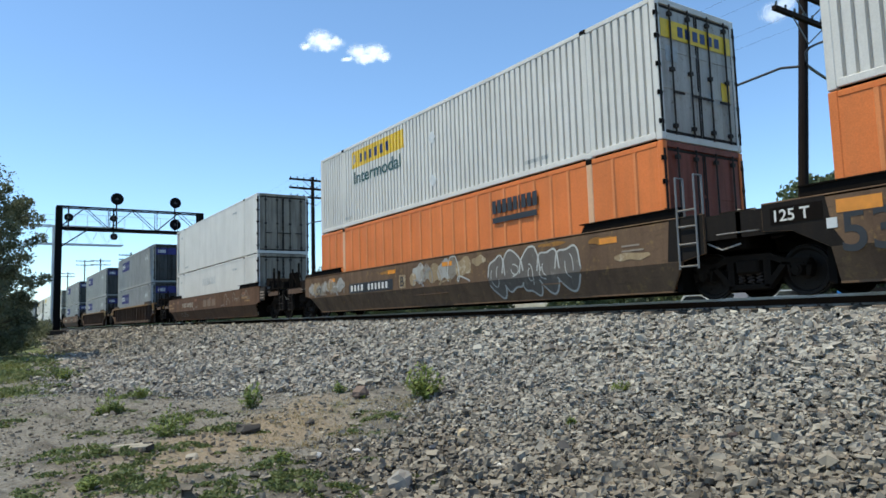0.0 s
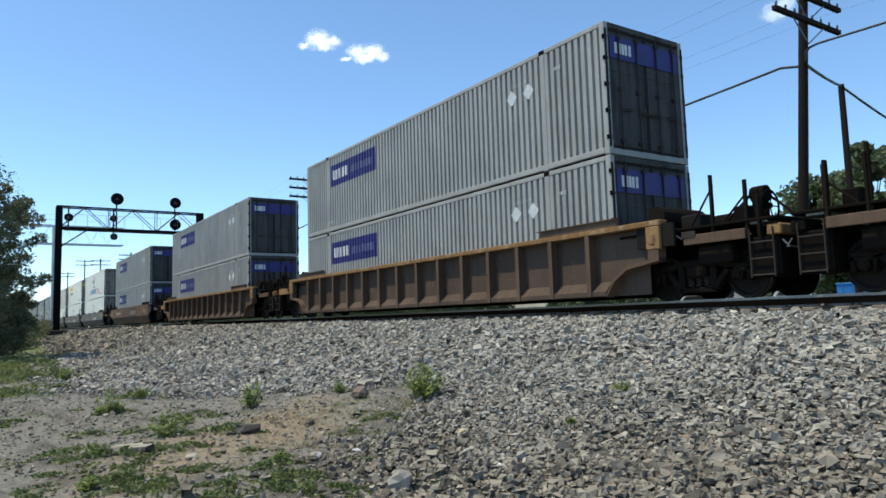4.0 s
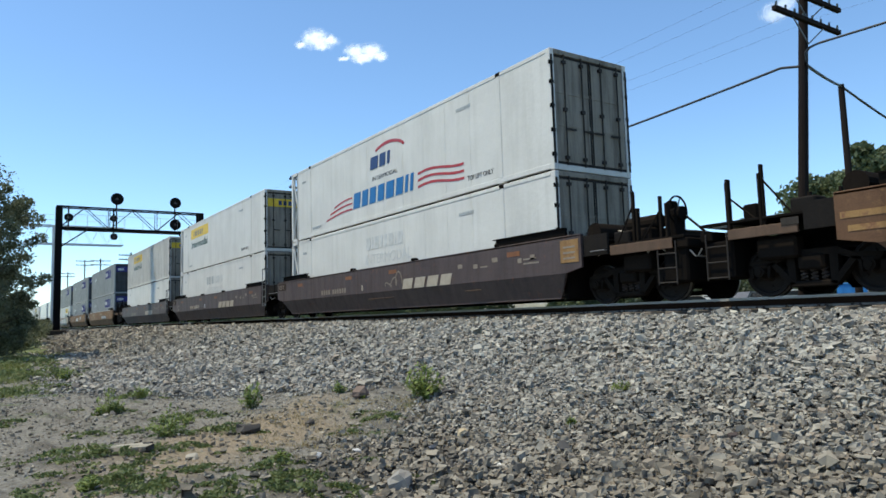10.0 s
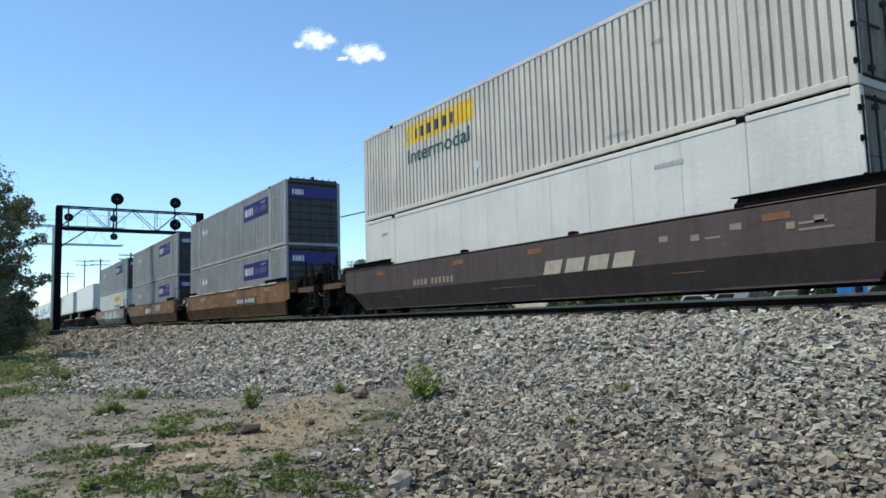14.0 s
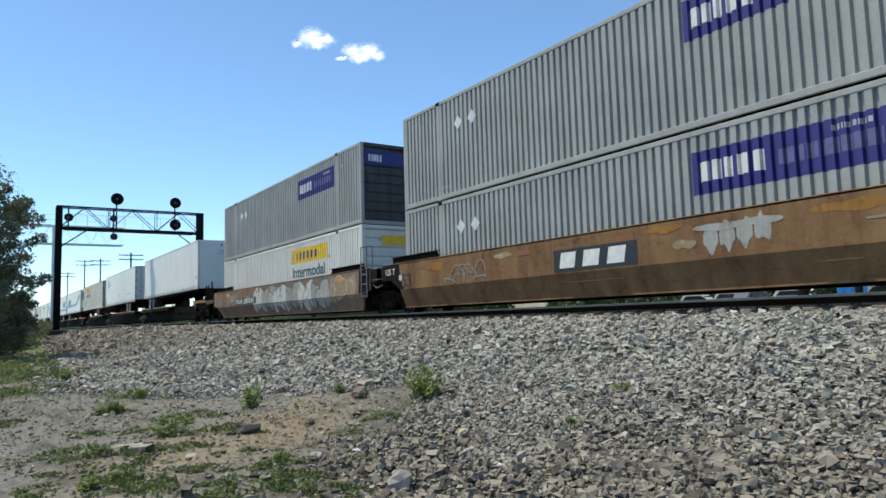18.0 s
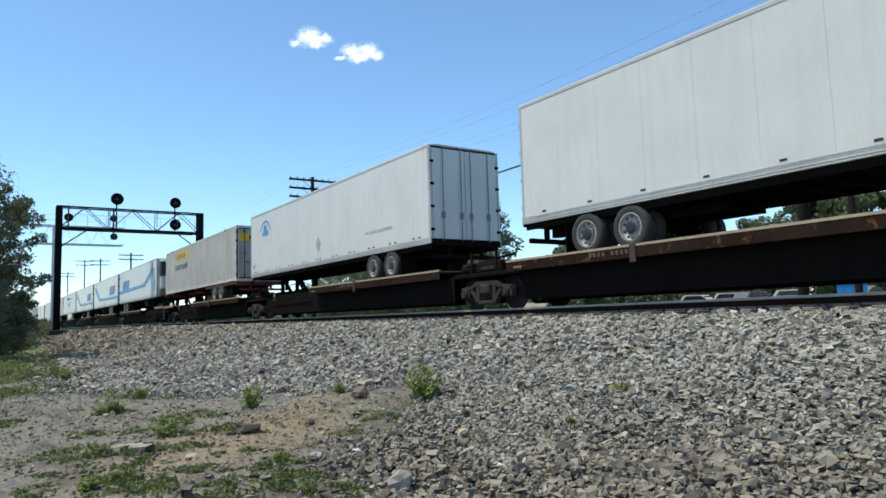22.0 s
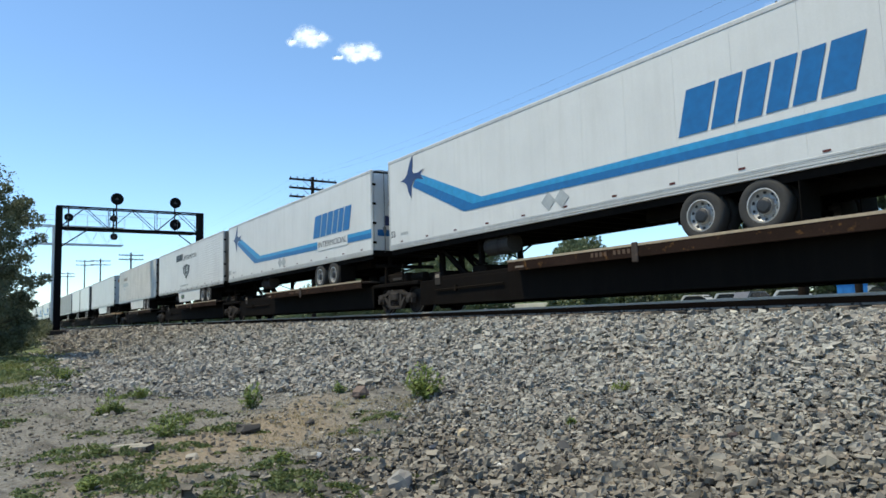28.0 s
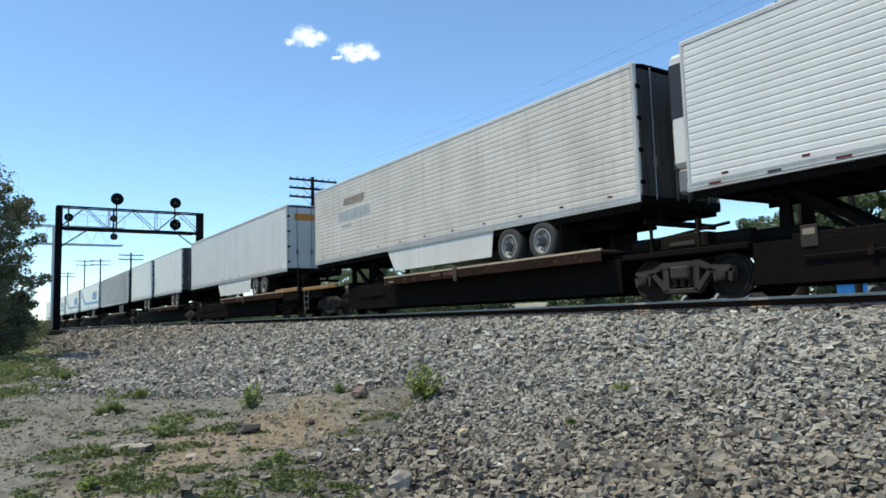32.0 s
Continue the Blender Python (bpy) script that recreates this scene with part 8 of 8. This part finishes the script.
ROCKS = (
    (-6.98, 1.2, 0.40, 0.09, 0.05, (0.36, 0.33, 0.27), "weathered pale board lying on bare earth"),
    (-14.03, 1.92, 0.34, 0.12, 0.08, (0.40, 0.37, 0.32), "pale flat stone at the ballast toe"),
    (-6.42, 1.59, 0.18, 0.10, 0.03, (0.36, 0.33, 0.27), "weathered board end lying in grass"),
    (-7.59, 2.47, 0.30, 0.17, 0.085, (0.075, 0.068, 0.062), "dark angular rock on bare earth"),
    (-8.64, 4.36, 0.22, 0.15, 0.14, (0.21, 0.155, 0.125), "brown broken block at the ballast toe"),
    (-7.77, 3.26, 0.14, 0.09, 0.05, (0.08, 0.07, 0.06), "small dark stone on dry earth"),
    (-5.76, 4.03, 0.11, 0.08, 0.10, (0.50, 0.40, 0.26), "pale tan stone among the gravel"),
    (-4.34, 2.49, 0.25, 0.16, 0.125, (0.27, 0.255, 0.23), "flat-topped grey block half sunk in gravel"),
    (-5.52, 3.51, 0.09, 0.07, 0.06, (0.10, 0.11, 0.13), "dark bluish stone among the gravel"),
    (-5.08, 3.58, 0.09, 0.06, 0.05, (0.58, 0.55, 0.50), "whitish stone among the gravel"),
    (-4.18, 3.25, 0.07, 0.05, 0.04, (0.60, 0.58, 0.53), "whitish stone among the gravel"),
    (-5.69, 2.44, 0.08, 0.06, 0.03, (0.62, 0.61, 0.60), "whitish flat stone in thin grass"),
    (-5.73, 2.84, 0.09, 0.06, 0.025, (0.62, 0.61, 0.60), "whitish flat stone in thin grass"),
    (-7.37, 4.95, 0.18, 0.12, 0.05, (0.07, 0.065, 0.062), "dark flat stone beside a weed"),
    (-13.78, 4.77, 0.17, 0.12, 0.11, (0.05, 0.047, 0.045), "dark stone on the ballast slope"),
    (-6.87, 1.31, 0.13, 0.09, 0.07, (0.06, 0.055, 0.05), "dark stone on bare earth"),
    (-8.21, 3.72, 0.09, 0.07, 0.06, (0.38, 0.30, 0.20), "pale tan stone on dry earth"),
    (-3.92, 3.22, 0.11, 0.08, 0.07, (0.06, 0.06, 0.06), "dark angular stone among the gravel"),
    (-4.30, 4.01, 0.24, 0.09, 0.06, (0.055, 0.053, 0.052), "dark slab lying on the gravel"),
    (-3.32, 4.86, 0.10, 0.07, 0.06, (0.07, 0.05, 0.045), "dark brown stone among the gravel"))


def weed(x, y, h_, w_, seed, mat, label, n_=46, name="weed"):
    """A clump of leafy stems."""
    t = thing(name, label, "plant", "weeds on the bank")
    z = float(ground_height(x, y))
    t.location = (x, y, z - 0.01)
    r_ = np.random.default_rng(seed)
    st = Build()
    V = []
    for k in range(n_ // 3):
        a, lean = r_.uniform(0, 6.283), math.sqrt(r_.uniform(0.0, 1.0))
        hh = h_ * math.sqrt(1.05 - 0.8 * lean * lean) * r_.uniform(0.35, 1.12)
        tip_ = Vector((w_ / 2 * lean * math.cos(a), w_ / 2 * lean * math.sin(a), hh))
        root = Vector((0.15 * tip_.x, 0.15 * tip_.y, 0))
        st.tube(root, tip_, 0.005, 4, 0.002)
        for j in range(13):
            f = r_.uniform(0.25, 1.0)
            p = root.lerp(tip_, f)
            d = Vector((r_.normal(), r_.normal(), r_.normal(0.35, 0.5))).normalized()
            side = d.cross(Vector((0.2, 0.1, 1))).normalized()
            L_ = max(0.035, h_ * r_.uniform(0.13, 0.26))
            V += [p, p + d * L_ * 0.5 + side * L_ * 0.19, p + d * L_, p + d * L_ * 0.5 - side * L_ * 0.19]
    tagged(part("stem_tuft", st, mat, t), kind="stuff")
    V = np.array([tuple(v) for v in V])
    part("foliage", quads_mesh("leaves", V, np.arange(len(V)).reshape(-1, 4), mat), None, t)
    return t


for x, y, h_, w_, s_ in WEEDS:
    weed(x, y, h_, w_, s_, WEED, "leafy green weed growing out of the gravel", 110 if s_ == 1 else 66)


def blades(spots, per, h_, w_, seed):
    """Grass blades in tufts round the given spots: x, y, spread."""
    r_ = np.random.default_rng(seed)
    V = []
    for cx, cy, sp in spots:
        k = int(per * sp * sp * 6)
        bx, by = r_.normal(cx, sp * 1.1, 14), r_.normal(cy, sp * 0.7, 14)
        pick = r_.integers(0, 14, k)
        x, y = bx[pick] + r_.normal(0, sp * 0.2, k), by[pick] + r_.normal(0, sp * 0.14, k)
        z = ground_height(x, y)
        a, t = r_.uniform(0, 6.283, k), r_.uniform(0.2, 0.9, k)
        hh = h_ * r_.lognormal(0, 0.4, k)
        tipx, tipy = x + np.cos(a) * hh * t, y + np.sin(a) * hh * t
        px, py = -np.sin(a) * w_, np.cos(a) * w_
        V.append(np.stack([np.stack([x - px, y - py, z - 0.01], 1), np.stack([x + px, y + py, z - 0.01], 1),
                           np.stack([(x + tipx) / 2 + px * 0.8, (y + tipy) / 2 + py * 0.8, z + hh * 0.6], 1), np.stack([tipx, tipy, z + hh * 0.9], 1)], 1))
    V = np.concatenate(V).reshape(-1, 3)
    return quads_mesh("blades", V, np.arange(len(V)).reshape(-1, 4), None)


def creepers(spots, seed):
    """Mats of small leaves close to the ground: x, y, half width, height."""
    r_ = np.random.default_rng(seed)
    V = []
    for cx, cy, hw, hh in spots:
        size = 0.016 + 0.0011 * math.hypot(cx, cy)
        k = int(min(4000, 140 + 1.5 * (hw / size) ** 2 * 3.2))
        hub = r_.normal(0, 1.05, (7, 2)) * hw
        pick = (7 * r_.uniform(0, 1, k) ** 1.6).astype(int)
        x, y = cx + hub[pick, 0] + r_.normal(0, 0.28 * hw, k), cy + hub[pick, 1] + r_.normal(0, 0.3 * hw, k)
        off_ = np.hypot(x - cx, y - cy) / hw
        z = ground_height(x, y) + r_.uniform(0, 1, k) ** 0.8 * hh * 0.8 * np.clip(1.15 - 0.6 * off_, 0.1, 1)
        P = np.stack([x, y, z], 1)
        a = r_.normal(0, 1, (k, 3)); a[:, 2] *= 0.7; a /= np.linalg.norm(a, axis=1)[:, None]
        b_ = np.cross(a, r_.normal(0, 1, (k, 3))); b_ /= np.linalg.norm(b_, axis=1)[:, None]
        s_ = (size * r_.uniform(0.6, 1.5, k))[:, None]
        V.append(np.stack([P - a * s_, P + b_ * s_ * 0.42, P + a * s_, P - b_ * s_ * 0.42], 1))
    V = np.concatenate(V).reshape(-1, 3)
    return quads_mesh("creepers", V, np.arange(len(V)).reshape(-1, 4), CREEPER)


tagged(new("creeping_weeds", creepers(CREEPERS, 5)), "low green creeping weeds on bare earth", "weeds", kind="stuff")
gr = blades(((-20.5, 0.9, 0.8), (-23.0, 1.3, 0.9), (-26.0, 1.4, 1.1), (-30.0, 1.6, 1.2), (-18.0, 0.4, 0.5), (-27.5, 0.6, 1.0), (-33.0, 1.9, 1.2), (-15.0, 0.5, 0.4)), 170, 0.085, 0.010, 9)
gr.materials.clear(); gr.materials.append(GRASS)
tagged(new("thin_grass", gr), "yellow-green thin grass at the foot of the bank", "grass", kind="stuff")
dr = blades(DRY_SPOTS, 420, 0.028, 0.004, 6)
dr.materials.clear(); dr.materials.append(DRY)
tagged(new("dry_grass", dr), "straw-coloured dry grass on bare earth", "grass", kind="stuff")


def rock(x, y, sx, sy, sz, col, label, seed):
    r_ = random.Random(seed)
    b = Build()
    b.box(-sx / 2, sx / 2, -sy / 2, sy / 2, -0.02, sz, min(sx, sy, sz) * 0.38)
    b.v = [(p[0] * r_.uniform(0.68, 1.15), p[1] * r_.uniform(0.68, 1.15), p[2] * r_.uniform(0.7, 1.12)) for p in b.v]
    ob = new("rock", b.mesh("rock", paint("rock_face", col, 0.9, tuple(c * 0.5 for c in col), 0.4, streak=False)))
    ob.matrix_world = pose(x, y, float(ground_height(x, y)) + 0.01, r_.uniform(-6, 6), r_.uniform(-6, 6), r_.uniform(0, 180))
    return tagged(ob, label, "rock", "loose rocks on the bank")


for k, (x, y, sx, sy, sz, col, lab) in enumerate(ROCKS):
    rock(x, y, sx, sy, sz, col, lab, 50 + k)

# ---------------------------------------------------------------- second signal structure, pale metal
M["pale_alu"] = paint("pale_aluminium_truss", (0.55, 0.56, 0.57), 0.45, (0.4, 0.4, 0.4), 0.2, metal=0.4)


def cantilever(x, y_mast, y0, y1, low, top):
    c = thing("signal_cantilever", "pale aluminium lattice signal arm behind the bridge", "signal bridge")
    part("mast", Build().tube((x, y_mast, -0.6), (x, y_mast, top), 0.14, 10), M["pale_alu"], c)
    part("footing", Build().box(x - 0.6, x + 0.6, y_mast - 0.6, y_mast + 0.6, -0.9, -0.3, 0.04), M["frame_grey"], c)
    for dx in (-0.5, 0.5):
        for z in (low, top):
            part("chord", Build().box(x + dx - 0.06, x + dx + 0.06, y0, y1, z - 0.05, z + 0.05), M["pale_alu"], c)
        n_ = 6
        for k in range(n_):
            a, d = y0 + (y1 - y0) * k / n_, y0 + (y1 - y0) * (k + 1) / n_
            part("lattice_bar", Build().tube((x + dx, a, low), (x + dx, (a + d) / 2, top), 0.014, 4).tube((x + dx, (a + d) / 2, top), (x + dx, d, low), 0.014, 4), M["pale_alu"], c)
    rail_ = Build()
    for k in range(9):
        y = y0 + (y1 - y0) * k / 8
        rail_.tube((x + 0.5, y, top), (x + 0.5, y, top + 0.95), 0.014, 4)
    rail_.tube((x + 0.5, y0, top + 0.95), (x + 0.5, y1, top + 0.95), 0.014, 4).tube((x + 0.5, y0, top + 0.5), (x + 0.5, y1, top + 0.5), 0.014, 4)
    part("handrail", rail_, M["pale_alu"], c)
    return c


cantilever(-70.0, 5.35, 3.0, 10.95, 7.35, 8.95)

# ---------------------------------------------------------------- beyond the track: parked vehicles, low wall, hut
M["glass_dark"] = plain("dark_car_glass", (0.02, 0.022, 0.025), 0.08)


def parked_car(x, y, turn, col, kind_, label):
    c = thing("parked_car", label, "car", "vehicles parked beyond the track")
    c.location, c.rotation_euler = (x, y, float(ground_height(x, y))), (0, 0, radians(turn))
    m_ = plain("car_paint_" + kind_, col, 0.3)
    L_, H_ = (4.6, 1.45) if kind_ != "van" else (5.4, 2.0)
    part("body", Build().prism([(-L_ / 2, 0.35), (L_ / 2, 0.35), (L_ / 2, 0.75), (L_ / 2 - 0.2, 0.88), (-L_ / 2 + 0.1, 0.92), (-L_ / 2, 0.7)], -0.88, 0.88), m_, c)
    cab = [(-L_ * 0.42, 0.9), (L_ * 0.22, 0.88), (L_ * 0.06, H_), (-L_ * 0.34, H_)] if kind_ != "van" else [(-L_ * 0.49, 0.9), (L_ * 0.36, 0.9), (L_ * 0.26, H_), (-L_ * 0.49, H_)]
    cabin = part("cabin", Build().prism(cab, -0.80, 0.80), m_, c)
    for s in (-1, 1):
        part("window", Build().prism([(p[0] * 0.86, 0.96 if p[1] < 1 else H_ - 0.1) for p in cab], *sorted((s * 0.80, s * 0.81))), M["glass_dark"], cabin)
        for e in (-0.3, 0.31):
            part("wheel", Build().lathe([(0.0, 0.0), (0.2, -0.02), (0.32, 0.0), (0.33, 0.18)], 18, e * L_, 0.33, -0.9 if s < 0 else 0.72), M["tyre"], c)
    part("windscreen", Build().box(L_ * 0.12, L_ * 0.13, -0.7, 0.7, 1.0, H_ - 0.15), M["glass_dark"], cabin)
    return c


for x, y, turn, col, kind_, lab in ((-32.5, 58, 20, (0.6, 0.6, 0.6), "sedan", "white car parked beyond the track"),
                                    (-35.8, 57, 80, (0.16, 0.16, 0.17), "saloon", "dark grey car parked beyond the track"), (-39.0, 59, 15, (0.55, 0.56, 0.57), "hatch", "silver car parked beyond the track"),
                                    (-25.2, 58, 30, (0.45, 0.46, 0.46), "estate", "pale grey car parked beyond the track"), (-43.5, 60, 10, (0.62, 0.62, 0.6), "coupe", "white car parked beside others beyond the track")):
    parked_car(x, y, turn, col, kind_, lab)
bin_ = thing("skip_bin", "light blue steel skip standing beyond the track", "skip")
bin_.location, bin_.rotation_euler = (-19.4, 40.0, float(ground_height(-19.4, 40.0))), (0, 0, radians(26))
M["skip_blue"] = paint("light_blue_skip_paint", (0.03, 0.21, 0.58), 0.5, (0.02, 0.10, 0.28), 0.4)
part("body", Build().prism([(-0.68, 0.12), (0.68, 0.12), (0.74, 1.16), (-0.74, 1.16)], -0.6, 0.6), M["skip_blue"], bin_)
part("rim", Build().box(-0.78, 0.78, -0.65, 0.65, 1.12, 1.21, 0.02), M["skip_blue"], bin_)
for x in (-0.45, 0.0, 0.45):
    part("rib", Build().box(x - 0.03, x + 0.03, -0.64, -0.59, 0.15, 1.13, 0.01), M["skip_blue"], bin_)
part("foot_rail", Build().box(-0.6, 0.6, -0.5, -0.4, 0.0, 0.13).box(-0.6, 0.6, 0.4, 0.5, 0.0, 0.13), M["rust"], bin_)
wall = thing("low_wall", "low white concrete wall at a grass verge", "wall")
wall.location = (-78, 60, -0.2)
for k in range(8):
    part("wall_block", Build().box(-15 + 3.8 * k, -15 + 3.8 * k + 3.76, -0.2, 0.2, -0.2, 1.55, 0.03), M["white"], wall)
part("verge", Build().prism([(0.2, -0.2), (9.0, -0.2), (5.0, 1.75), (0.2, 1.5)], -15, 15.4, "x"), plain("pale_grass_verge", (0.20, 0.24, 0.11), 0.95), wall)

# scrub that closes the far side
def scrub(x0, x1, y, h_, n_, seed, label):
    r_ = random.Random(seed)
    cs = [(r_.uniform(x0, x1), y + r_.uniform(-3, 3), r_.uniform(0.1, h_) - 0.5) for _ in range(n_)]
    V, F = leaf_cloud(cs, [r_.uniform(0.8, 1.9) for _ in range(n_)], 90, 0.34, seed)
    return tagged(new("scrub", quads_mesh("scrub", V, F, LEAF)), label, "bushes", kind="stuff")


# row of dark foliage added to fill in for shade below the trees
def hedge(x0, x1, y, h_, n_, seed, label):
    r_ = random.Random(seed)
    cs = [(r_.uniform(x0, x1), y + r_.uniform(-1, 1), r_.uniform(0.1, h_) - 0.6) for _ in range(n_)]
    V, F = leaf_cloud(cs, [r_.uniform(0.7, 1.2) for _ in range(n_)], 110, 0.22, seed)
    return tagged(new("hedge", quads_mesh("hedge", V, F, SHADE_LEAF)), label, "hedge", kind="stuff")


hedge(-58, -6, 66, 2.6, 110, 74, "dark foliage in place of tree shade behind parked vehicles")
scrub(-66, -44, 74, 3.0, 60, 71, "green scrub beyond the railway")
scrub(-24, 2, 76, 4.0, 60, 72, "green scrub beyond the railway")
scrub(-330, -95, 66, 4.5, 150, 73, "far line of green scrub")

def far_woods(x0, x1, y0, y1, h_, n_, seed, label):
    r_ = random.Random(seed)
    cs, rs = [], []
    for _ in range(n_):
        f = r_.random()
        hh = h_ * r_.uniform(0.45, 1.0)
        for j in range(3):
            cs.append((x0 + (x1 - x0) * f + r_.uniform(-6, 6), y0 + (y1 - y0) * f + r_.uniform(-6, 6), hh * (j + 0.4) / 3 - 0.8))
            rs.append(h_ * r_.uniform(0.28, 0.45))
    V, F = leaf_cloud(cs, rs, 40, 1.1, seed)
    return tagged(new("far_woods", quads_mesh("far_woods", V, F, LEAF)), label, "woods", kind="stuff")


far_woods(-520, -420, -120, 120, 7.0, 150, 81, "far line of green woods at the end of the track")
far_woods(-420, -60, 130, 110, 8.0, 160, 82, "far line of green woods beyond the railway")

# ---------------------------------------------------------------- clouds
def cloud_material():
    """Thin bright vapour: the light of the sun comes through it; its thickness is kept per vertex."""
    m, n, l, b = nodes_of("white_cloud")
    at = n.new("ShaderNodeAttribute")
    at.attribute_name = "vapour"
    tl = n.new("ShaderNodeBsdfTranslucent")
    tl.inputs["Color"].default_value = (0.90, 0.95, 1.0, 1)
    tr_ = n.new("ShaderNodeBsdfTransparent")
    mx = n.new("ShaderNodeMixShader")
    l.new(at.outputs["Fac"], mx.inputs[0])
    l.new(tr_.outputs[0], mx.inputs[1]); l.new(tl.outputs[0], mx.inputs[2])
    l.new(mx.outputs[0], n["Material Output"].inputs["Surface"])
    return m


CLOUD = cloud_material()


def cloud(puffs, seed, label, most=0.88):
    """A ragged sheet of vapour that bulges where it is thick; it leans back towards the sun."""
    puffs = [(a * 1.12, b_ * 1.12, r * 1.22, h * 1.22) for a, b_, r, h in puffs]
    x0, x1 = min(p[0] - 2.2 * p[2] for p in puffs), max(p[0] + 2.2 * p[2] for p in puffs)
    z0, z1 = min(p[1] - 2.0 * p[3] for p in puffs), max(p[1] + 2.0 * p[3] for p in puffs)
    nx, nz = 110, 70
    P, dens = [], []
    for j in range(nz + 1):
        for i in range(nx + 1):
            x, z = x0 + (x1 - x0) * i / nx, z0 + (z1 - z0) * j / nz
            q_ = Vector((x, z, seed * 97.0))
            wx = x + 9 * noise.noise(q_ * 0.045) + 4 * noise.noise(q_ * 0.13)
            wz = z + 7 * noise.noise(q_ * 0.05 + Vector((40, 7, 3))) + 3 * noise.noise(q_ * 0.14 + Vector((4, 70, 3)))
            f = max(1.35 - math.hypot((wx - a) / r, (wz - b_) / h) for a, b_, r, h in puffs)
            f += 0.15 * noise.fractal(q_ * 0.06, 0.8, 2.1, 5)
            k = min(1.0, max(0.0, f * 0.95 + 0.04))
            k = k * k * (3 - 2 * k) * most
            edge = min(i, nx - i, j, nz - j)
            dens.append(k * min(1.0, edge / 5))
            P.append((x, -1.2 * 0.72 * z - 8 * k + 4 * noise.noise(q_ * 0.06), 0.72 * z))
    F = [(j * (nx + 1) + i, j * (nx + 1) + i + 1, (j + 1) * (nx + 1) + i + 1, (j + 1) * (nx + 1) + i) for j in range(nz) for i in range(nx)]
    me = bpy.data.meshes.new("cloud")
    me.from_pydata(P, [], F)
    me.attributes.new("vapour", "FLOAT", "POINT").data.foreach_set("value", dens)
    me.shade_smooth()
    me.materials.append(CLOUD)
    return tagged(new("cloud", me), label, "cloud", "small clouds")


CLOUDS = ((cloud(((-14, 8, 36, 25), (26, 6, 30, 13), (-58, -8, 17, 10), (2, -10, 28, 15)), 1, "small white fair-weather cloud"), (-0.8444, 0.3816, 0.3765), (-0.8510, 0.3622, 0.3815)),
          (cloud(((-28, 4, 28, 20), (20, 4, 34, 22), (52, -6, 22, 14), (-10, -14, 30, 14), (-66, -18, 18, 6)), 2, "small white fair-weather cloud"), (-0.8235, 0.4351, 0.3650), (-0.8292, 0.4225, 0.3670)),
          (cloud(((0, 0, 34, 24), (26, 20, 26, 18)), 3, "small faint cloud behind the pole", 0.6), (-0.4560, 0.8120, 0.3650), (-0.4560, 0.8120, 0.3650)))


# ---------------------------------------------------------------- the train's run
RUN = ((0.0, -68.72), (2.0, -45.86), (4.0, -22.96), (6.0, 0.0), (8.0, 22.97), (10.0, 45.90), (12.0, 68.71), (14.0, 91.52), (16.0, 114.45), (18.0, 137.48),
       (20.0, 160.58), (22.0, 183.71), (24.0, 206.72), (26.0, 229.60), (28.0, 252.37), (30.0, 275.18), (32.0, 298.08))


def motions():
    for ob, u, z in MOVERS:
        walk(ob, [(t, pose(u + d, TRACK, z)) for t, d in RUN])
    # wheels roll by the way run; every thirtieth of a second keeps each turn under a right angle
    ts = [k / 30 for k in range(int(END * 30) + 1)]
    way = np.interp(ts, [t for t, d in RUN], [d for t, d in RUN])
    for w in [o for o in scene.objects if o.data is WHEELSET]:
        x = w.location.x
        walk(w, [(t, pose(x, 0, WHEEL_R, 0, math.degrees(d / WHEEL_R) % 360.0, 0)) for t, d in zip(ts, way)])
    # the clouds drift slowly
    for ob, d0, d1 in CLOUDS:
        turn = math.degrees(math.atan2(-d0[0], d0[1]))
        walk(ob, [(t, pose(*(EYE + 2600 * Vector(d)), 0, 0, turn)) for t, d in ((0.0, d0), (END, d1))])


motions()
